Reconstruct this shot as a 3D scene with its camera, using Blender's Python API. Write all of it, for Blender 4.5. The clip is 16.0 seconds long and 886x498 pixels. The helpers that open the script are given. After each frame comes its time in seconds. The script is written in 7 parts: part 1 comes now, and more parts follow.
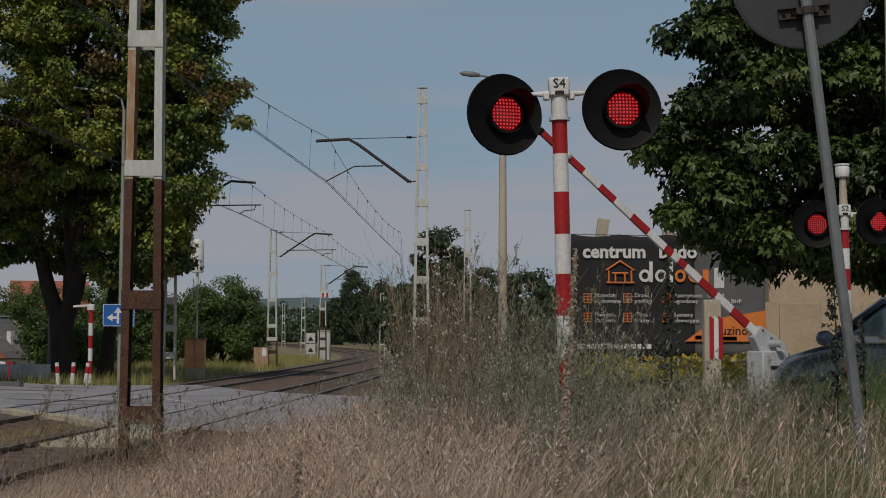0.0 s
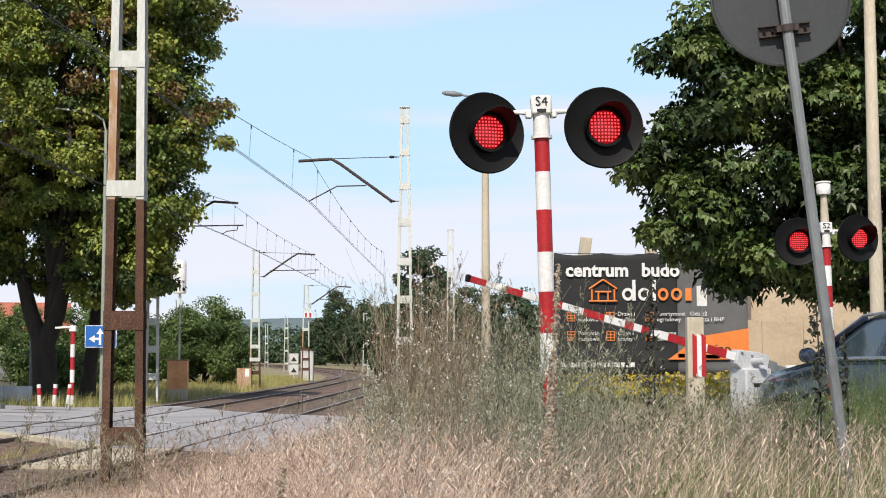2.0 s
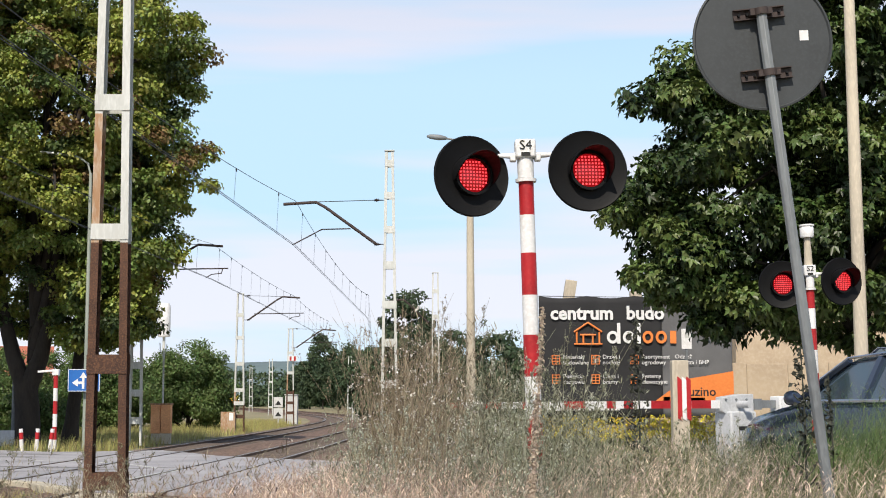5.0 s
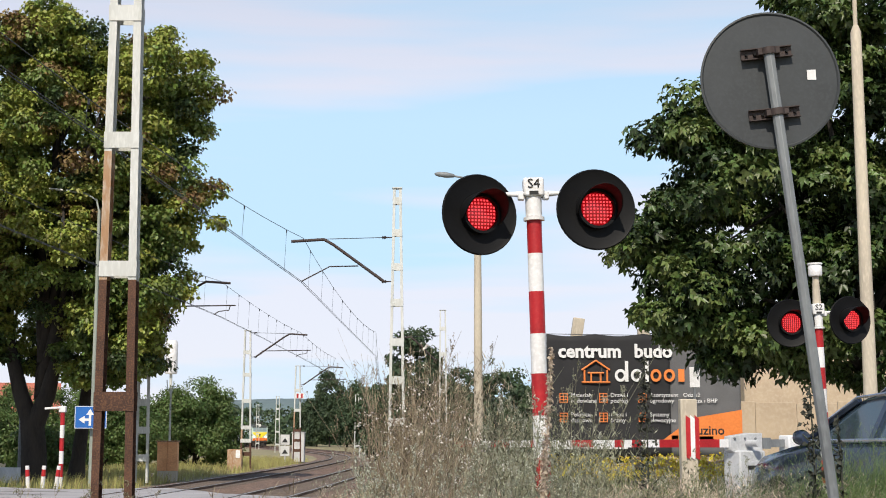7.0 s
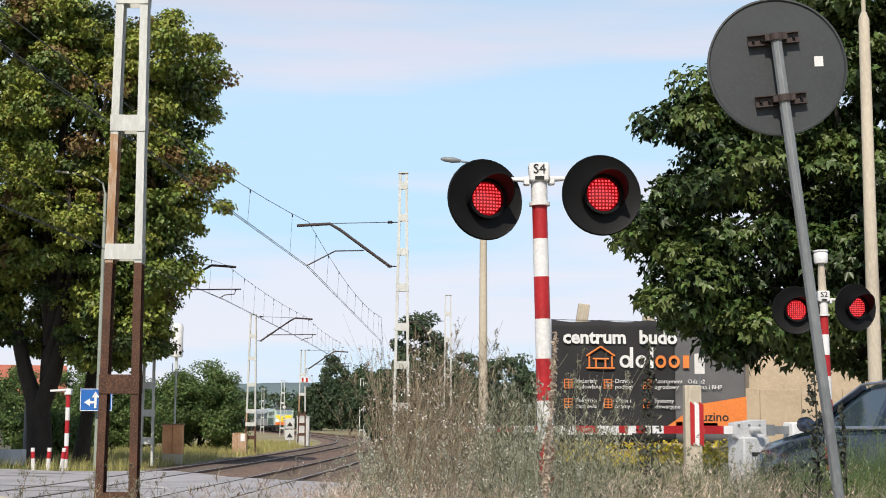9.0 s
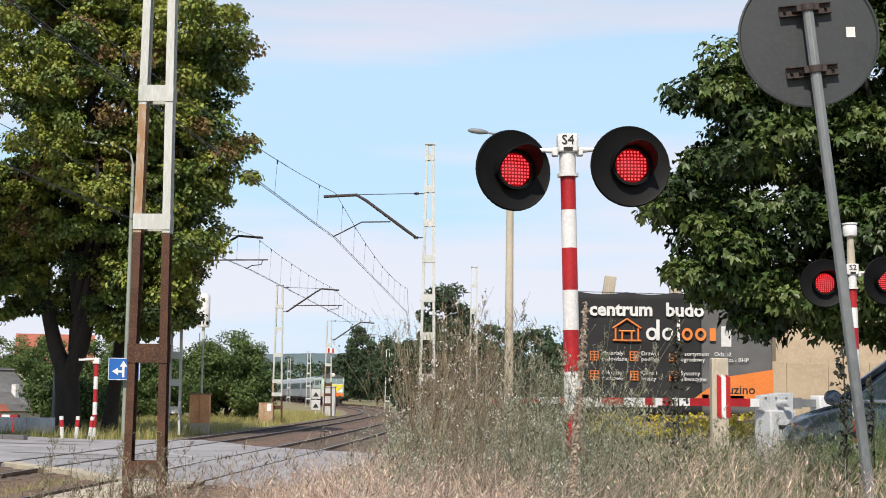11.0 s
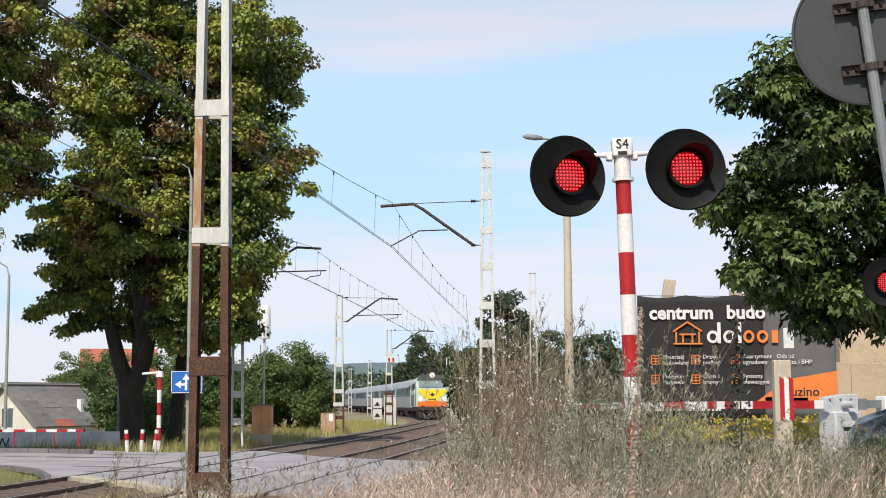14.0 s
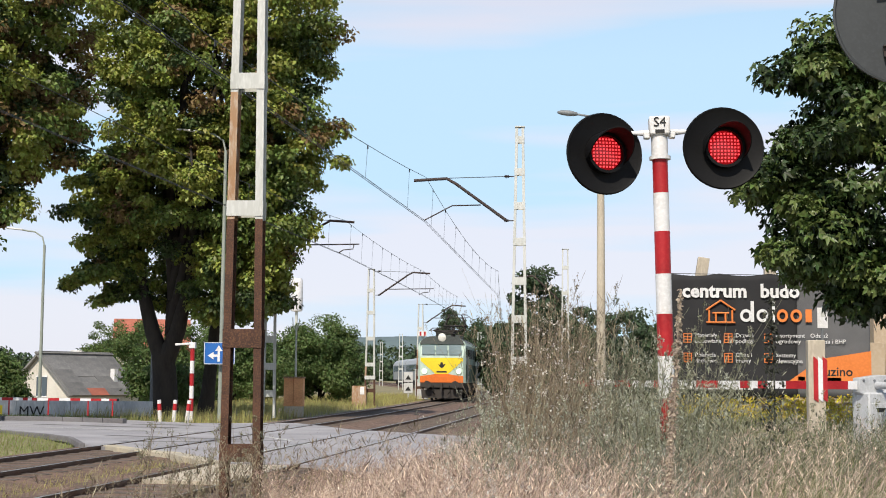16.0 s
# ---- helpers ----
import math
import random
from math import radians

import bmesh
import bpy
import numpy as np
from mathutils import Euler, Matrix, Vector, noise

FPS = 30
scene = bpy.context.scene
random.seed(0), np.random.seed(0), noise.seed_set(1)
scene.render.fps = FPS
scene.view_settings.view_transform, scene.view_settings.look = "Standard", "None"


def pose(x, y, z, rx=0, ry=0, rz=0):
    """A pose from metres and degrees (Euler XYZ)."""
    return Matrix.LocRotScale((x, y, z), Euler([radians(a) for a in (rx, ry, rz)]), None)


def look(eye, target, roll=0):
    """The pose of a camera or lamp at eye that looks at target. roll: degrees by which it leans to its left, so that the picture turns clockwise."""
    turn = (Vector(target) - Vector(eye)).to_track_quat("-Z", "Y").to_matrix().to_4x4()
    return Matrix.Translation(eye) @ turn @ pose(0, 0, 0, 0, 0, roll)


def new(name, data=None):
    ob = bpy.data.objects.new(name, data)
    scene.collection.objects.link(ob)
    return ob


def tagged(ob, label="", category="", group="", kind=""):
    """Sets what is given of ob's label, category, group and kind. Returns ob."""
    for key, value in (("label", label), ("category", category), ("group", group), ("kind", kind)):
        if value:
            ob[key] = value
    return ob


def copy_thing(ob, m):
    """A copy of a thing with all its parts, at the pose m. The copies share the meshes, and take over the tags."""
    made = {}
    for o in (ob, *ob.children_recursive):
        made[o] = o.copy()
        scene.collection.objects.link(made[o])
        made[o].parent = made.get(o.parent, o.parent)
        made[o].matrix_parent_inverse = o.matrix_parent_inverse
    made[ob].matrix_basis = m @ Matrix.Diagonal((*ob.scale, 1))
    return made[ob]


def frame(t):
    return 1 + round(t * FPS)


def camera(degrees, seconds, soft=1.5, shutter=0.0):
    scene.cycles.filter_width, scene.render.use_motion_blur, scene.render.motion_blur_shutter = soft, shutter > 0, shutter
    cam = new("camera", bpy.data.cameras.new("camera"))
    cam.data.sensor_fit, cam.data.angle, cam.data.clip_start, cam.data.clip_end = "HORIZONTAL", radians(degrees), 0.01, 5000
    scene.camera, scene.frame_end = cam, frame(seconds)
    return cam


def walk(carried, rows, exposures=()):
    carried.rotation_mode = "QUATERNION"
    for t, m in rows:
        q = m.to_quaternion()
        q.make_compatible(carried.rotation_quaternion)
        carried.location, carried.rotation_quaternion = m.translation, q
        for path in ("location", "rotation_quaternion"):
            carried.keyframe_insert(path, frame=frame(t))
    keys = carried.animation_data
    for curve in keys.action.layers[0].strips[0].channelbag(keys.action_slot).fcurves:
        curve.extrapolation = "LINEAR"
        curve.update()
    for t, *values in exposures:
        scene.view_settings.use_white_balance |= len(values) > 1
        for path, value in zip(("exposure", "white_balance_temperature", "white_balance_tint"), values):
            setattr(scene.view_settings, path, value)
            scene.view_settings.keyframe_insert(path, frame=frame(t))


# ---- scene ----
cam = camera(34.83, 16.0, soft=1.0)

# seconds, x, height, turn to the right, tilt up, roll (degrees)
PATH = [
    (0.0, -0.000, 1.503, -0.178, 3.625, 0.190),
    (0.5, 0.001, 1.502, -0.265, 3.865, 0.231),
    (1.0, -0.003, 1.500, -0.251, 4.034, 0.061),
    (1.5, -0.000, 1.500, 0.000, 4.209, -0.000),
    (2.0, -0.000, 1.494, 0.513, 4.428, -0.107),
    (2.5, 0.004, 1.494, 1.052, 4.696, -0.095),
    (3.0, 0.008, 1.489, 1.520, 4.957, -0.070),
    (3.5, 0.007, 1.491, 1.645, 5.293, 0.018),
    (4.0, 0.005, 1.493, 1.500, 5.597, -0.074),
    (6.5, 0.000, 1.498, 0.822, 7.206, -0.120),
    (7.0, -0.001, 1.501, 0.829, 7.683, -0.054),
    (7.5, -0.002, 1.503, 0.918, 8.111, 0.039),
    (8.0, 0.000, 1.502, 0.930, 8.112, 0.085),
    (8.5, 0.001, 1.506, 0.831, 7.733, 0.182),
    (9.0, 0.002, 1.498, 0.596, 7.081, 0.327),
    (11.5, -0.010, 1.492, -0.788, 5.899, 0.516),
    (12.0, -0.010, 1.497, -1.189, 6.032, 0.191),
    (12.5, -0.009, 1.497, -1.678, 6.144, -0.062),
    (13.0, -0.007, 1.499, -2.111, 6.228, -0.201),
    (13.5, 0.003, 1.499, -2.476, 6.283, -0.339),
    (14.0, 0.003, 1.495, -2.824, 6.220, -0.318),
    (14.5, 0.018, 1.497, -3.383, 6.075, -0.362),
    (15.0, 0.016, 1.502, -3.800, 5.931, -0.213),
    (15.5, 0.005, 1.506, -4.157, 5.621, 0.122),
    (16.0, -0.014, 1.507, -4.138, 5.182, 0.491),
]


def eye_pose(x, z, yaw, pitch, roll):
    return pose(x, 0, z) @ pose(0, 0, 0, 0, 0, -yaw) @ pose(0, 0, 0, 90 + pitch) @ pose(0, 0, 0, 0, 0, roll)


walk(cam, [(t, eye_pose(*row)) for t, *row in PATH],
     exposures=[(0.0, -1.47), (0.25, -0.9), (0.5, -0.4), (0.75, -0.12), (1.0, 0.0), (2.0, 0.05), (3.5, 0.09), (6.5, 0.04), (9.0, 0.0), (16.0, 0.0)])

# ---- light ----
SUN_AZ, SUN_EL = 191.0, 46.0   # azimuth from +y clockwise, elevation
world = bpy.data.worlds.new("sky")
scene.world = world
world.use_nodes = True
wn, wl = world.node_tree.nodes, world.node_tree.links
bg = wn["Background"]
sky = wn.new("ShaderNodeTexSky")
sky.sky_type, sky.sun_disc = "NISHITA", False
sky.sun_elevation, sky.sun_rotation = radians(SUN_EL), radians(SUN_AZ)
sky.air_density, sky.dust_density, sky.ozone_density = 1.0, 0.6, 2.0
co = wn.new("ShaderNodeTexCoord")
mp = wn.new("ShaderNodeMapping")
mp.inputs["Scale"].default_value = (1.1, 1.1, 11.0)
mp.inputs["Rotation"].default_value = (0, radians(3), 0)
nz = wn.new("ShaderNodeTexNoise")
nz.inputs["Scale"].default_value, nz.inputs["Detail"].default_value, nz.inputs["Roughness"].default_value = 2.1, 4, 0.42
rp = wn.new("ShaderNodeValToRGB")
rp.color_ramp.elements[0].position, rp.color_ramp.elements[1].position = 0.40, 0.55
rp.color_ramp.elements[0].color, rp.color_ramp.elements[1].color = (6.0, 8.5, 10.8, 1), (8.5, 8.65, 9.8, 1)
# thin cloud veil, thickest low in the sky
sep = wn.new("ShaderNodeSeparateXYZ")
veil = wn.new("ShaderNodeMapRange")
veil.inputs["From Min"].default_value, veil.inputs["From Max"].default_value = 0.22, 0.6
veil.inputs["To Min"].default_value, veil.inputs["To Max"].default_value = 0.85, 0.12
mx = wn.new("ShaderNodeMix")
mx.data_type = "RGBA"
wl.new(co.outputs["Generated"], mp.inputs["Vector"])
wl.new(co.outputs["Generated"], sep.inputs["Vector"])
wl.new(sep.outputs["Z"], veil.inputs["Value"])
wl.new(mp.outputs["Vector"], nz.inputs["Vector"])
wl.new(nz.outputs["Fac"], rp.inputs["Fac"])
wl.new(veil.outputs["Result"], mx.inputs["Factor"])
wl.new(rp.outputs["Color"], mx.inputs["B"])
wl.new(sky.outputs["Color"], mx.inputs["A"])
wl.new(mx.outputs["Result"], bg.inputs["Color"])
bg.inputs["Strength"].default_value = 0.102
sun_data = bpy.data.lights.new("sun", "SUN")
sun_data.energy, sun_data.angle, sun_data.color = 4.8, radians(0.53), (1.0, 0.91, 0.78)
sun = new("sun", sun_data)
sun_dir = Vector((math.sin(radians(SUN_AZ)) * math.cos(radians(SUN_EL)), math.cos(radians(SUN_AZ)) * math.cos(radians(SUN_EL)), math.sin(radians(SUN_EL))))
sun.matrix_world = look(tuple(sun_dir * 60), (0, 0, 0))


# ---- materials ----
def material(name, base, second=None, rough=0.7, metal=0.0, scale=6.0, fine=60.0, bump=0.15, third=None, amount=0.5,
             stretch=(1, 1, 1), island=0.0, spec=0.4, transmit=0.0, obj_random=0.0):
    """Two-scale noise between base, second and third; relief from the fine noise."""
    m = bpy.data.materials.new(name)
    m.use_nodes = True
    n, l = m.node_tree.nodes, m.node_tree.links
    b = n["Principled BSDF"]
    second = second or tuple(c * 0.75 for c in base)
    third = third or tuple(min(1, c * 1.15) for c in base)
    tc = n.new("ShaderNodeTexCoord")
    mpn = n.new("ShaderNodeMapping")
    mpn.inputs["Scale"].default_value = stretch
    l.new(tc.outputs["Object"], mpn.inputs["Vector"])
    big = n.new("ShaderNodeTexNoise")
    big.inputs["Scale"].default_value, big.inputs["Detail"].default_value = scale, 4
    small = n.new("ShaderNodeTexNoise")
    small.inputs["Scale"].default_value, small.inputs["Detail"].default_value = fine, 3
    for q in (big, small):
        l.new(mpn.outputs["Vector"], q.inputs["Vector"])
    r1 = n.new("ShaderNodeValToRGB")
    r1.color_ramp.elements[0].position, r1.color_ramp.elements[1].position = 0.5 - 0.25 * amount, 0.5 + 0.3 * amount
    r1.color_ramp.elements[0].color, r1.color_ramp.elements[1].color = (*second, 1), (*base, 1)
    l.new(big.outputs["Fac"], r1.inputs["Fac"])
    mix = n.new("ShaderNodeMix")
    mix.data_type = "RGBA"
    mix.inputs["B"].default_value = (*third, 1)
    mr = n.new("ShaderNodeMapRange")
    mr.inputs["From Min"].default_value, mr.inputs["From Max"].default_value = 0.45, 0.75
    mr.inputs["To Max"].default_value = 0.7
    l.new(small.outputs["Fac"], mr.inputs["Value"])
    l.new(mr.outputs["Result"], mix.inputs["Factor"])
    l.new(r1.outputs["Color"], mix.inputs["A"])
    col = mix.outputs["Result"]
    if island or obj_random:
        if island:
            src = n.new("ShaderNodeNewGeometry").outputs["Random Per Island"]
        else:
            src = n.new("ShaderNodeObjectInfo").outputs["Random"]
        hs = n.new("ShaderNodeHueSaturation")
        for key, lo, hi in (("Value", 1 - (island or obj_random), 1 + (island or obj_random)), ("Hue", 0.5 - 0.03 * bool(island), 0.5 + 0.02 * bool(island))):
            k = n.new("ShaderNodeMapRange")
            k.inputs["To Min"].default_value, k.inputs["To Max"].default_value = lo, hi
            l.new(src, k.inputs["Value"])
            l.new(k.outputs["Result"], hs.inputs[key])
        l.new(col, hs.inputs["Color"])
        col = hs.outputs["Color"]
    l.new(col, b.inputs["Base Color"])
    b.inputs["Roughness"].default_value, b.inputs["Metallic"].default_value = rough, metal
    b.inputs["Specular IOR Level"].default_value = spec
    if bump:
        bp = n.new("ShaderNodeBump")
        bp.inputs["Strength"].default_value, bp.inputs["Distance"].default_value = bump, 0.01
        l.new(small.outputs["Fac"], bp.inputs["Height"])
        l.new(bp.outputs["Normal"], b.inputs["Normal"])
    if transmit:
        tr = n.new("ShaderNodeBsdfTranslucent")
        l.new(col, tr.inputs["Color"])
        ms = n.new("ShaderNodeMixShader")
        ms.inputs["Fac"].default_value = transmit
        l.new(b.outputs["BSDF"], ms.inputs[1])
        l.new(tr.outputs["BSDF"], ms.inputs[2])
        l.new(ms.outputs["Shader"], n["Material Output"].inputs["Surface"])
    return m


def glow(name, color, strength, base=(0.3, 0.02, 0.02)):
    m = bpy.data.materials.new(name)
    m.use_nodes = True
    b = m.node_tree.nodes["Principled BSDF"]
    b.inputs["Base Color"].default_value = (*base, 1)
    b.inputs["Emission Color"].default_value = (*color, 1)
    b.inputs["Emission Strength"].default_value = strength
    b.inputs["Roughness"].default_value = 0.3
    return m


def glass(name, tint=(0.08, 0.11, 0.14), rough=0.05):
    m = bpy.data.materials.new(name)
    m.use_nodes = True
    b = m.node_tree.nodes["Principled BSDF"]
    b.inputs["Base Color"].default_value = (*tint, 1)
    b.inputs["Roughness"].default_value = rough
    b.inputs["Specular IOR Level"].default_value = 0.9
    return m


M_SOIL = material("meadow_soil", (0.26, 0.22, 0.13), (0.17, 0.16, 0.08), 0.95, scale=0.25, fine=9, bump=0.5, third=(0.33, 0.28, 0.18))
M_ASPHALT = material("worn_asphalt", (0.36, 0.35, 0.37), (0.26, 0.255, 0.27), 0.9, scale=0.5, fine=40, bump=0.3, third=(0.42, 0.41, 0.43))
M_ROAD_DARK = material("dark_road_stripe", (0.17, 0.165, 0.17), (0.12, 0.115, 0.12), 0.9, scale=1.2, fine=30, bump=0.3, third=(0.22, 0.21, 0.21))
M_PAINT_LINE = material("road_paint", (0.62, 0.62, 0.6), (0.38, 0.38, 0.37), 0.8, scale=3, fine=30)
M_KERB = material("kerb_concrete", (0.5, 0.44, 0.32), (0.36, 0.33, 0.27), 0.9, scale=2, fine=50, bump=0.4)
M_BALLAST = material("ballast", (0.17, 0.105, 0.075), (0.085, 0.055, 0.042), 0.95, scale=2, fine=16, bump=1.0, third=(0.34, 0.24, 0.19))
M_SLEEPER = material("sleeper_wood", (0.15, 0.12, 0.10), (0.09, 0.07, 0.06), 0.9, scale=4, fine=60, bump=0.4, obj_random=0.15)
M_RAIL = material("rail_rust", (0.13, 0.075, 0.05), (0.08, 0.05, 0.035), 0.7, scale=4, fine=80)
M_RAILTOP = material("rail_head", (0.45, 0.43, 0.42), (0.3, 0.27, 0.25), 0.35, metal=0.8, scale=5, fine=90)
M_CONC = material("weathered_concrete", (0.52, 0.46, 0.36), (0.40, 0.35, 0.28), 0.9, scale=1.5, fine=35, bump=0.3, stretch=(1, 1, 0.3))
M_GALV = material("galvanised_paint", (0.56, 0.57, 0.55), (0.42, 0.43, 0.40), 0.6, scale=2, fine=30, bump=0.1, stretch=(1, 1, 0.25))
M_RUST = material("rusted_steel", (0.085, 0.042, 0.028), (0.05, 0.026, 0.019), 0.85, scale=5, fine=50, bump=0.4, third=(0.2, 0.095, 0.045))
M_RUSTPAINT = material("rust_streaked_paint", (0.42, 0.29, 0.18), (0.27, 0.125, 0.05), 0.75, scale=3.2, fine=25, bump=0.25, third=(0.5, 0.45, 0.38), stretch=(1, 1, 0.28), amount=0.8)
M_WIRE = material("copper_wire", (0.035, 0.04, 0.045), rough=0.6, scale=3, fine=20, bump=0)
M_BRACKET = material("bracket_brown", (0.05, 0.035, 0.032), rough=0.7, scale=5, fine=40)
M_WHITE = material("white_paint", (0.74, 0.74, 0.75), (0.62, 0.61, 0.60), 0.5, scale=4, fine=45, bump=0.08)
M_RED = material("red_paint", (0.42, 0.012, 0.018), (0.30, 0.010, 0.014), 0.5, scale=4, fine=45, bump=0.08, third=(0.47, 0.03, 0.03))
M_BLACK = material("black_plastic", (0.005, 0.005, 0.0055), (0.0035, 0.0035, 0.004), 0.6, scale=5, fine=60, bump=0.06, spec=0.2)
M_SIGNBACK = material("grey_sign_back", (0.042, 0.047, 0.051), (0.034, 0.038, 0.041), 0.6, scale=3, fine=50, bump=0.06)
M_POLE_GREY = material("grey_pole", (0.19, 0.205, 0.215), (0.13, 0.14, 0.15), 0.55, scale=4, fine=50, bump=0.1, stretch=(1, 1, 0.3))
M_BARK = material("bark", (0.042, 0.034, 0.027), (0.024, 0.02, 0.017), 0.95, scale=3, fine=18, bump=0.9, stretch=(1, 1, 0.3))
M_LEAF_L = material("lime_leaves", (0.26, 0.30, 0.055), (0.18, 0.23, 0.042), 0.5, scale=0.4, fine=3, bump=0, third=(0.33, 0.31, 0.07), island=0.35, transmit=0.18)
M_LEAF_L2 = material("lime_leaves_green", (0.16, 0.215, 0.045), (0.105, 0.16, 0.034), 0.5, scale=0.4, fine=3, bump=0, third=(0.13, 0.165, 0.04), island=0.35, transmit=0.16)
# darker copy of the lime leaves, painting shaded clumps and gaps
M_LEAF_L_SHADE = material("lime_leaves_shaded", (0.05, 0.082, 0.022), (0.03, 0.055, 0.015), 0.55, scale=0.4, fine=3, bump=0, third=(0.08, 0.11, 0.03), island=0.3, transmit=0.14)
M_LEAF_L4 = material("lime_leaves_browning", (0.19, 0.125, 0.045), (0.13, 0.085, 0.03), 0.65, scale=0.4, fine=3, bump=0, third=(0.22, 0.18, 0.06), island=0.35, transmit=0.15)
# maple leaves in three tones: middle, painted shade, painted sunlit clusters
M_LEAF_R = material("maple_leaves", (0.065, 0.105, 0.026), (0.04, 0.07, 0.018), 0.42, scale=0.9, fine=2.2, bump=0, third=(0.14, 0.19, 0.05), island=0.35, transmit=0.14)
M_LEAF_R_SHADE = material("maple_leaves_shaded", (0.034, 0.06, 0.017), (0.02, 0.038, 0.012), 0.42, scale=0.9, fine=2.2, bump=0, third=(0.06, 0.09, 0.026), island=0.35, transmit=0.12)
M_LEAF_R_SUN = material("maple_leaves_sunlit", (0.12, 0.165, 0.045), (0.085, 0.13, 0.034), 0.42, scale=0.9, fine=2.2, bump=0, third=(0.19, 0.23, 0.075), island=0.35, transmit=0.16)
M_LEAF_B = material("bush_leaves", (0.11, 0.17, 0.045), (0.06, 0.11, 0.03), 0.6, scale=0.5, fine=3, bump=0, third=(0.17, 0.21, 0.07), island=0.35, transmit=0.25)
M_LEAF_F = material("far_leaves", (0.065, 0.10, 0.045), (0.04, 0.07, 0.035), 0.7, scale=0.2, fine=2, bump=0, third=(0.065, 0.095, 0.04), island=0.25, transmit=0.15)
M_DRY = material("dry_grass", (0.70, 0.555, 0.45), (0.50, 0.37, 0.29), 0.85, scale=0.6, fine=4, bump=0, third=(0.76, 0.66, 0.56), island=0.5, transmit=0.3)
M_GREEN = material("green_grass", (0.17, 0.205, 0.075), (0.11, 0.145, 0.05), 0.8, scale=0.6, fine=4, bump=0, third=(0.30, 0.28, 0.15), island=0.35, transmit=0.3)
M_WEED = material("weed_stalks", (0.28, 0.225, 0.155), (0.17, 0.14, 0.09), 0.9, scale=0.8, fine=4, bump=0, third=(0.42, 0.37, 0.29), island=0.35, transmit=0.2)
M_GREYWEED = material("grey_weed", (0.25, 0.25, 0.175), (0.15, 0.16, 0.095), 0.9, scale=0.8, fine=4, bump=0, third=(0.36, 0.35, 0.28), island=0.35, transmit=0.2)
M_DRYWEED = material("dry_weed_stems", (0.46, 0.34, 0.27), (0.30, 0.21, 0.16), 0.9, scale=0.8, fine=4, bump=0, third=(0.6, 0.49, 0.41), island=0.4, transmit=0.15)
M_DOCK = material("dock_stems", (0.25, 0.20, 0.135), (0.14, 0.11, 0.07), 0.9, scale=0.8, fine=4, bump=0, third=(0.45, 0.38, 0.28), island=0.4, transmit=0.15)
M_SILVER = material("silver_leaves", (0.40, 0.42, 0.34), (0.27, 0.29, 0.21), 0.85, scale=0.8, fine=4, bump=0, third=(0.56, 0.56, 0.50), island=0.4, transmit=0.2)
M_SPECK = material("pale_flowers", (0.62, 0.59, 0.54), (0.5, 0.47, 0.42), 0.9, scale=3, fine=8, bump=0, island=0.2, transmit=0.2)
# blue-green base colour carries the distance haze of the ridge
M_HILL_HAZE = material("far_woods", (0.125, 0.165, 0.175), (0.105, 0.145, 0.15), 1.0, scale=0.03, fine=0.25, bump=0, third=(0.12, 0.18, 0.19))


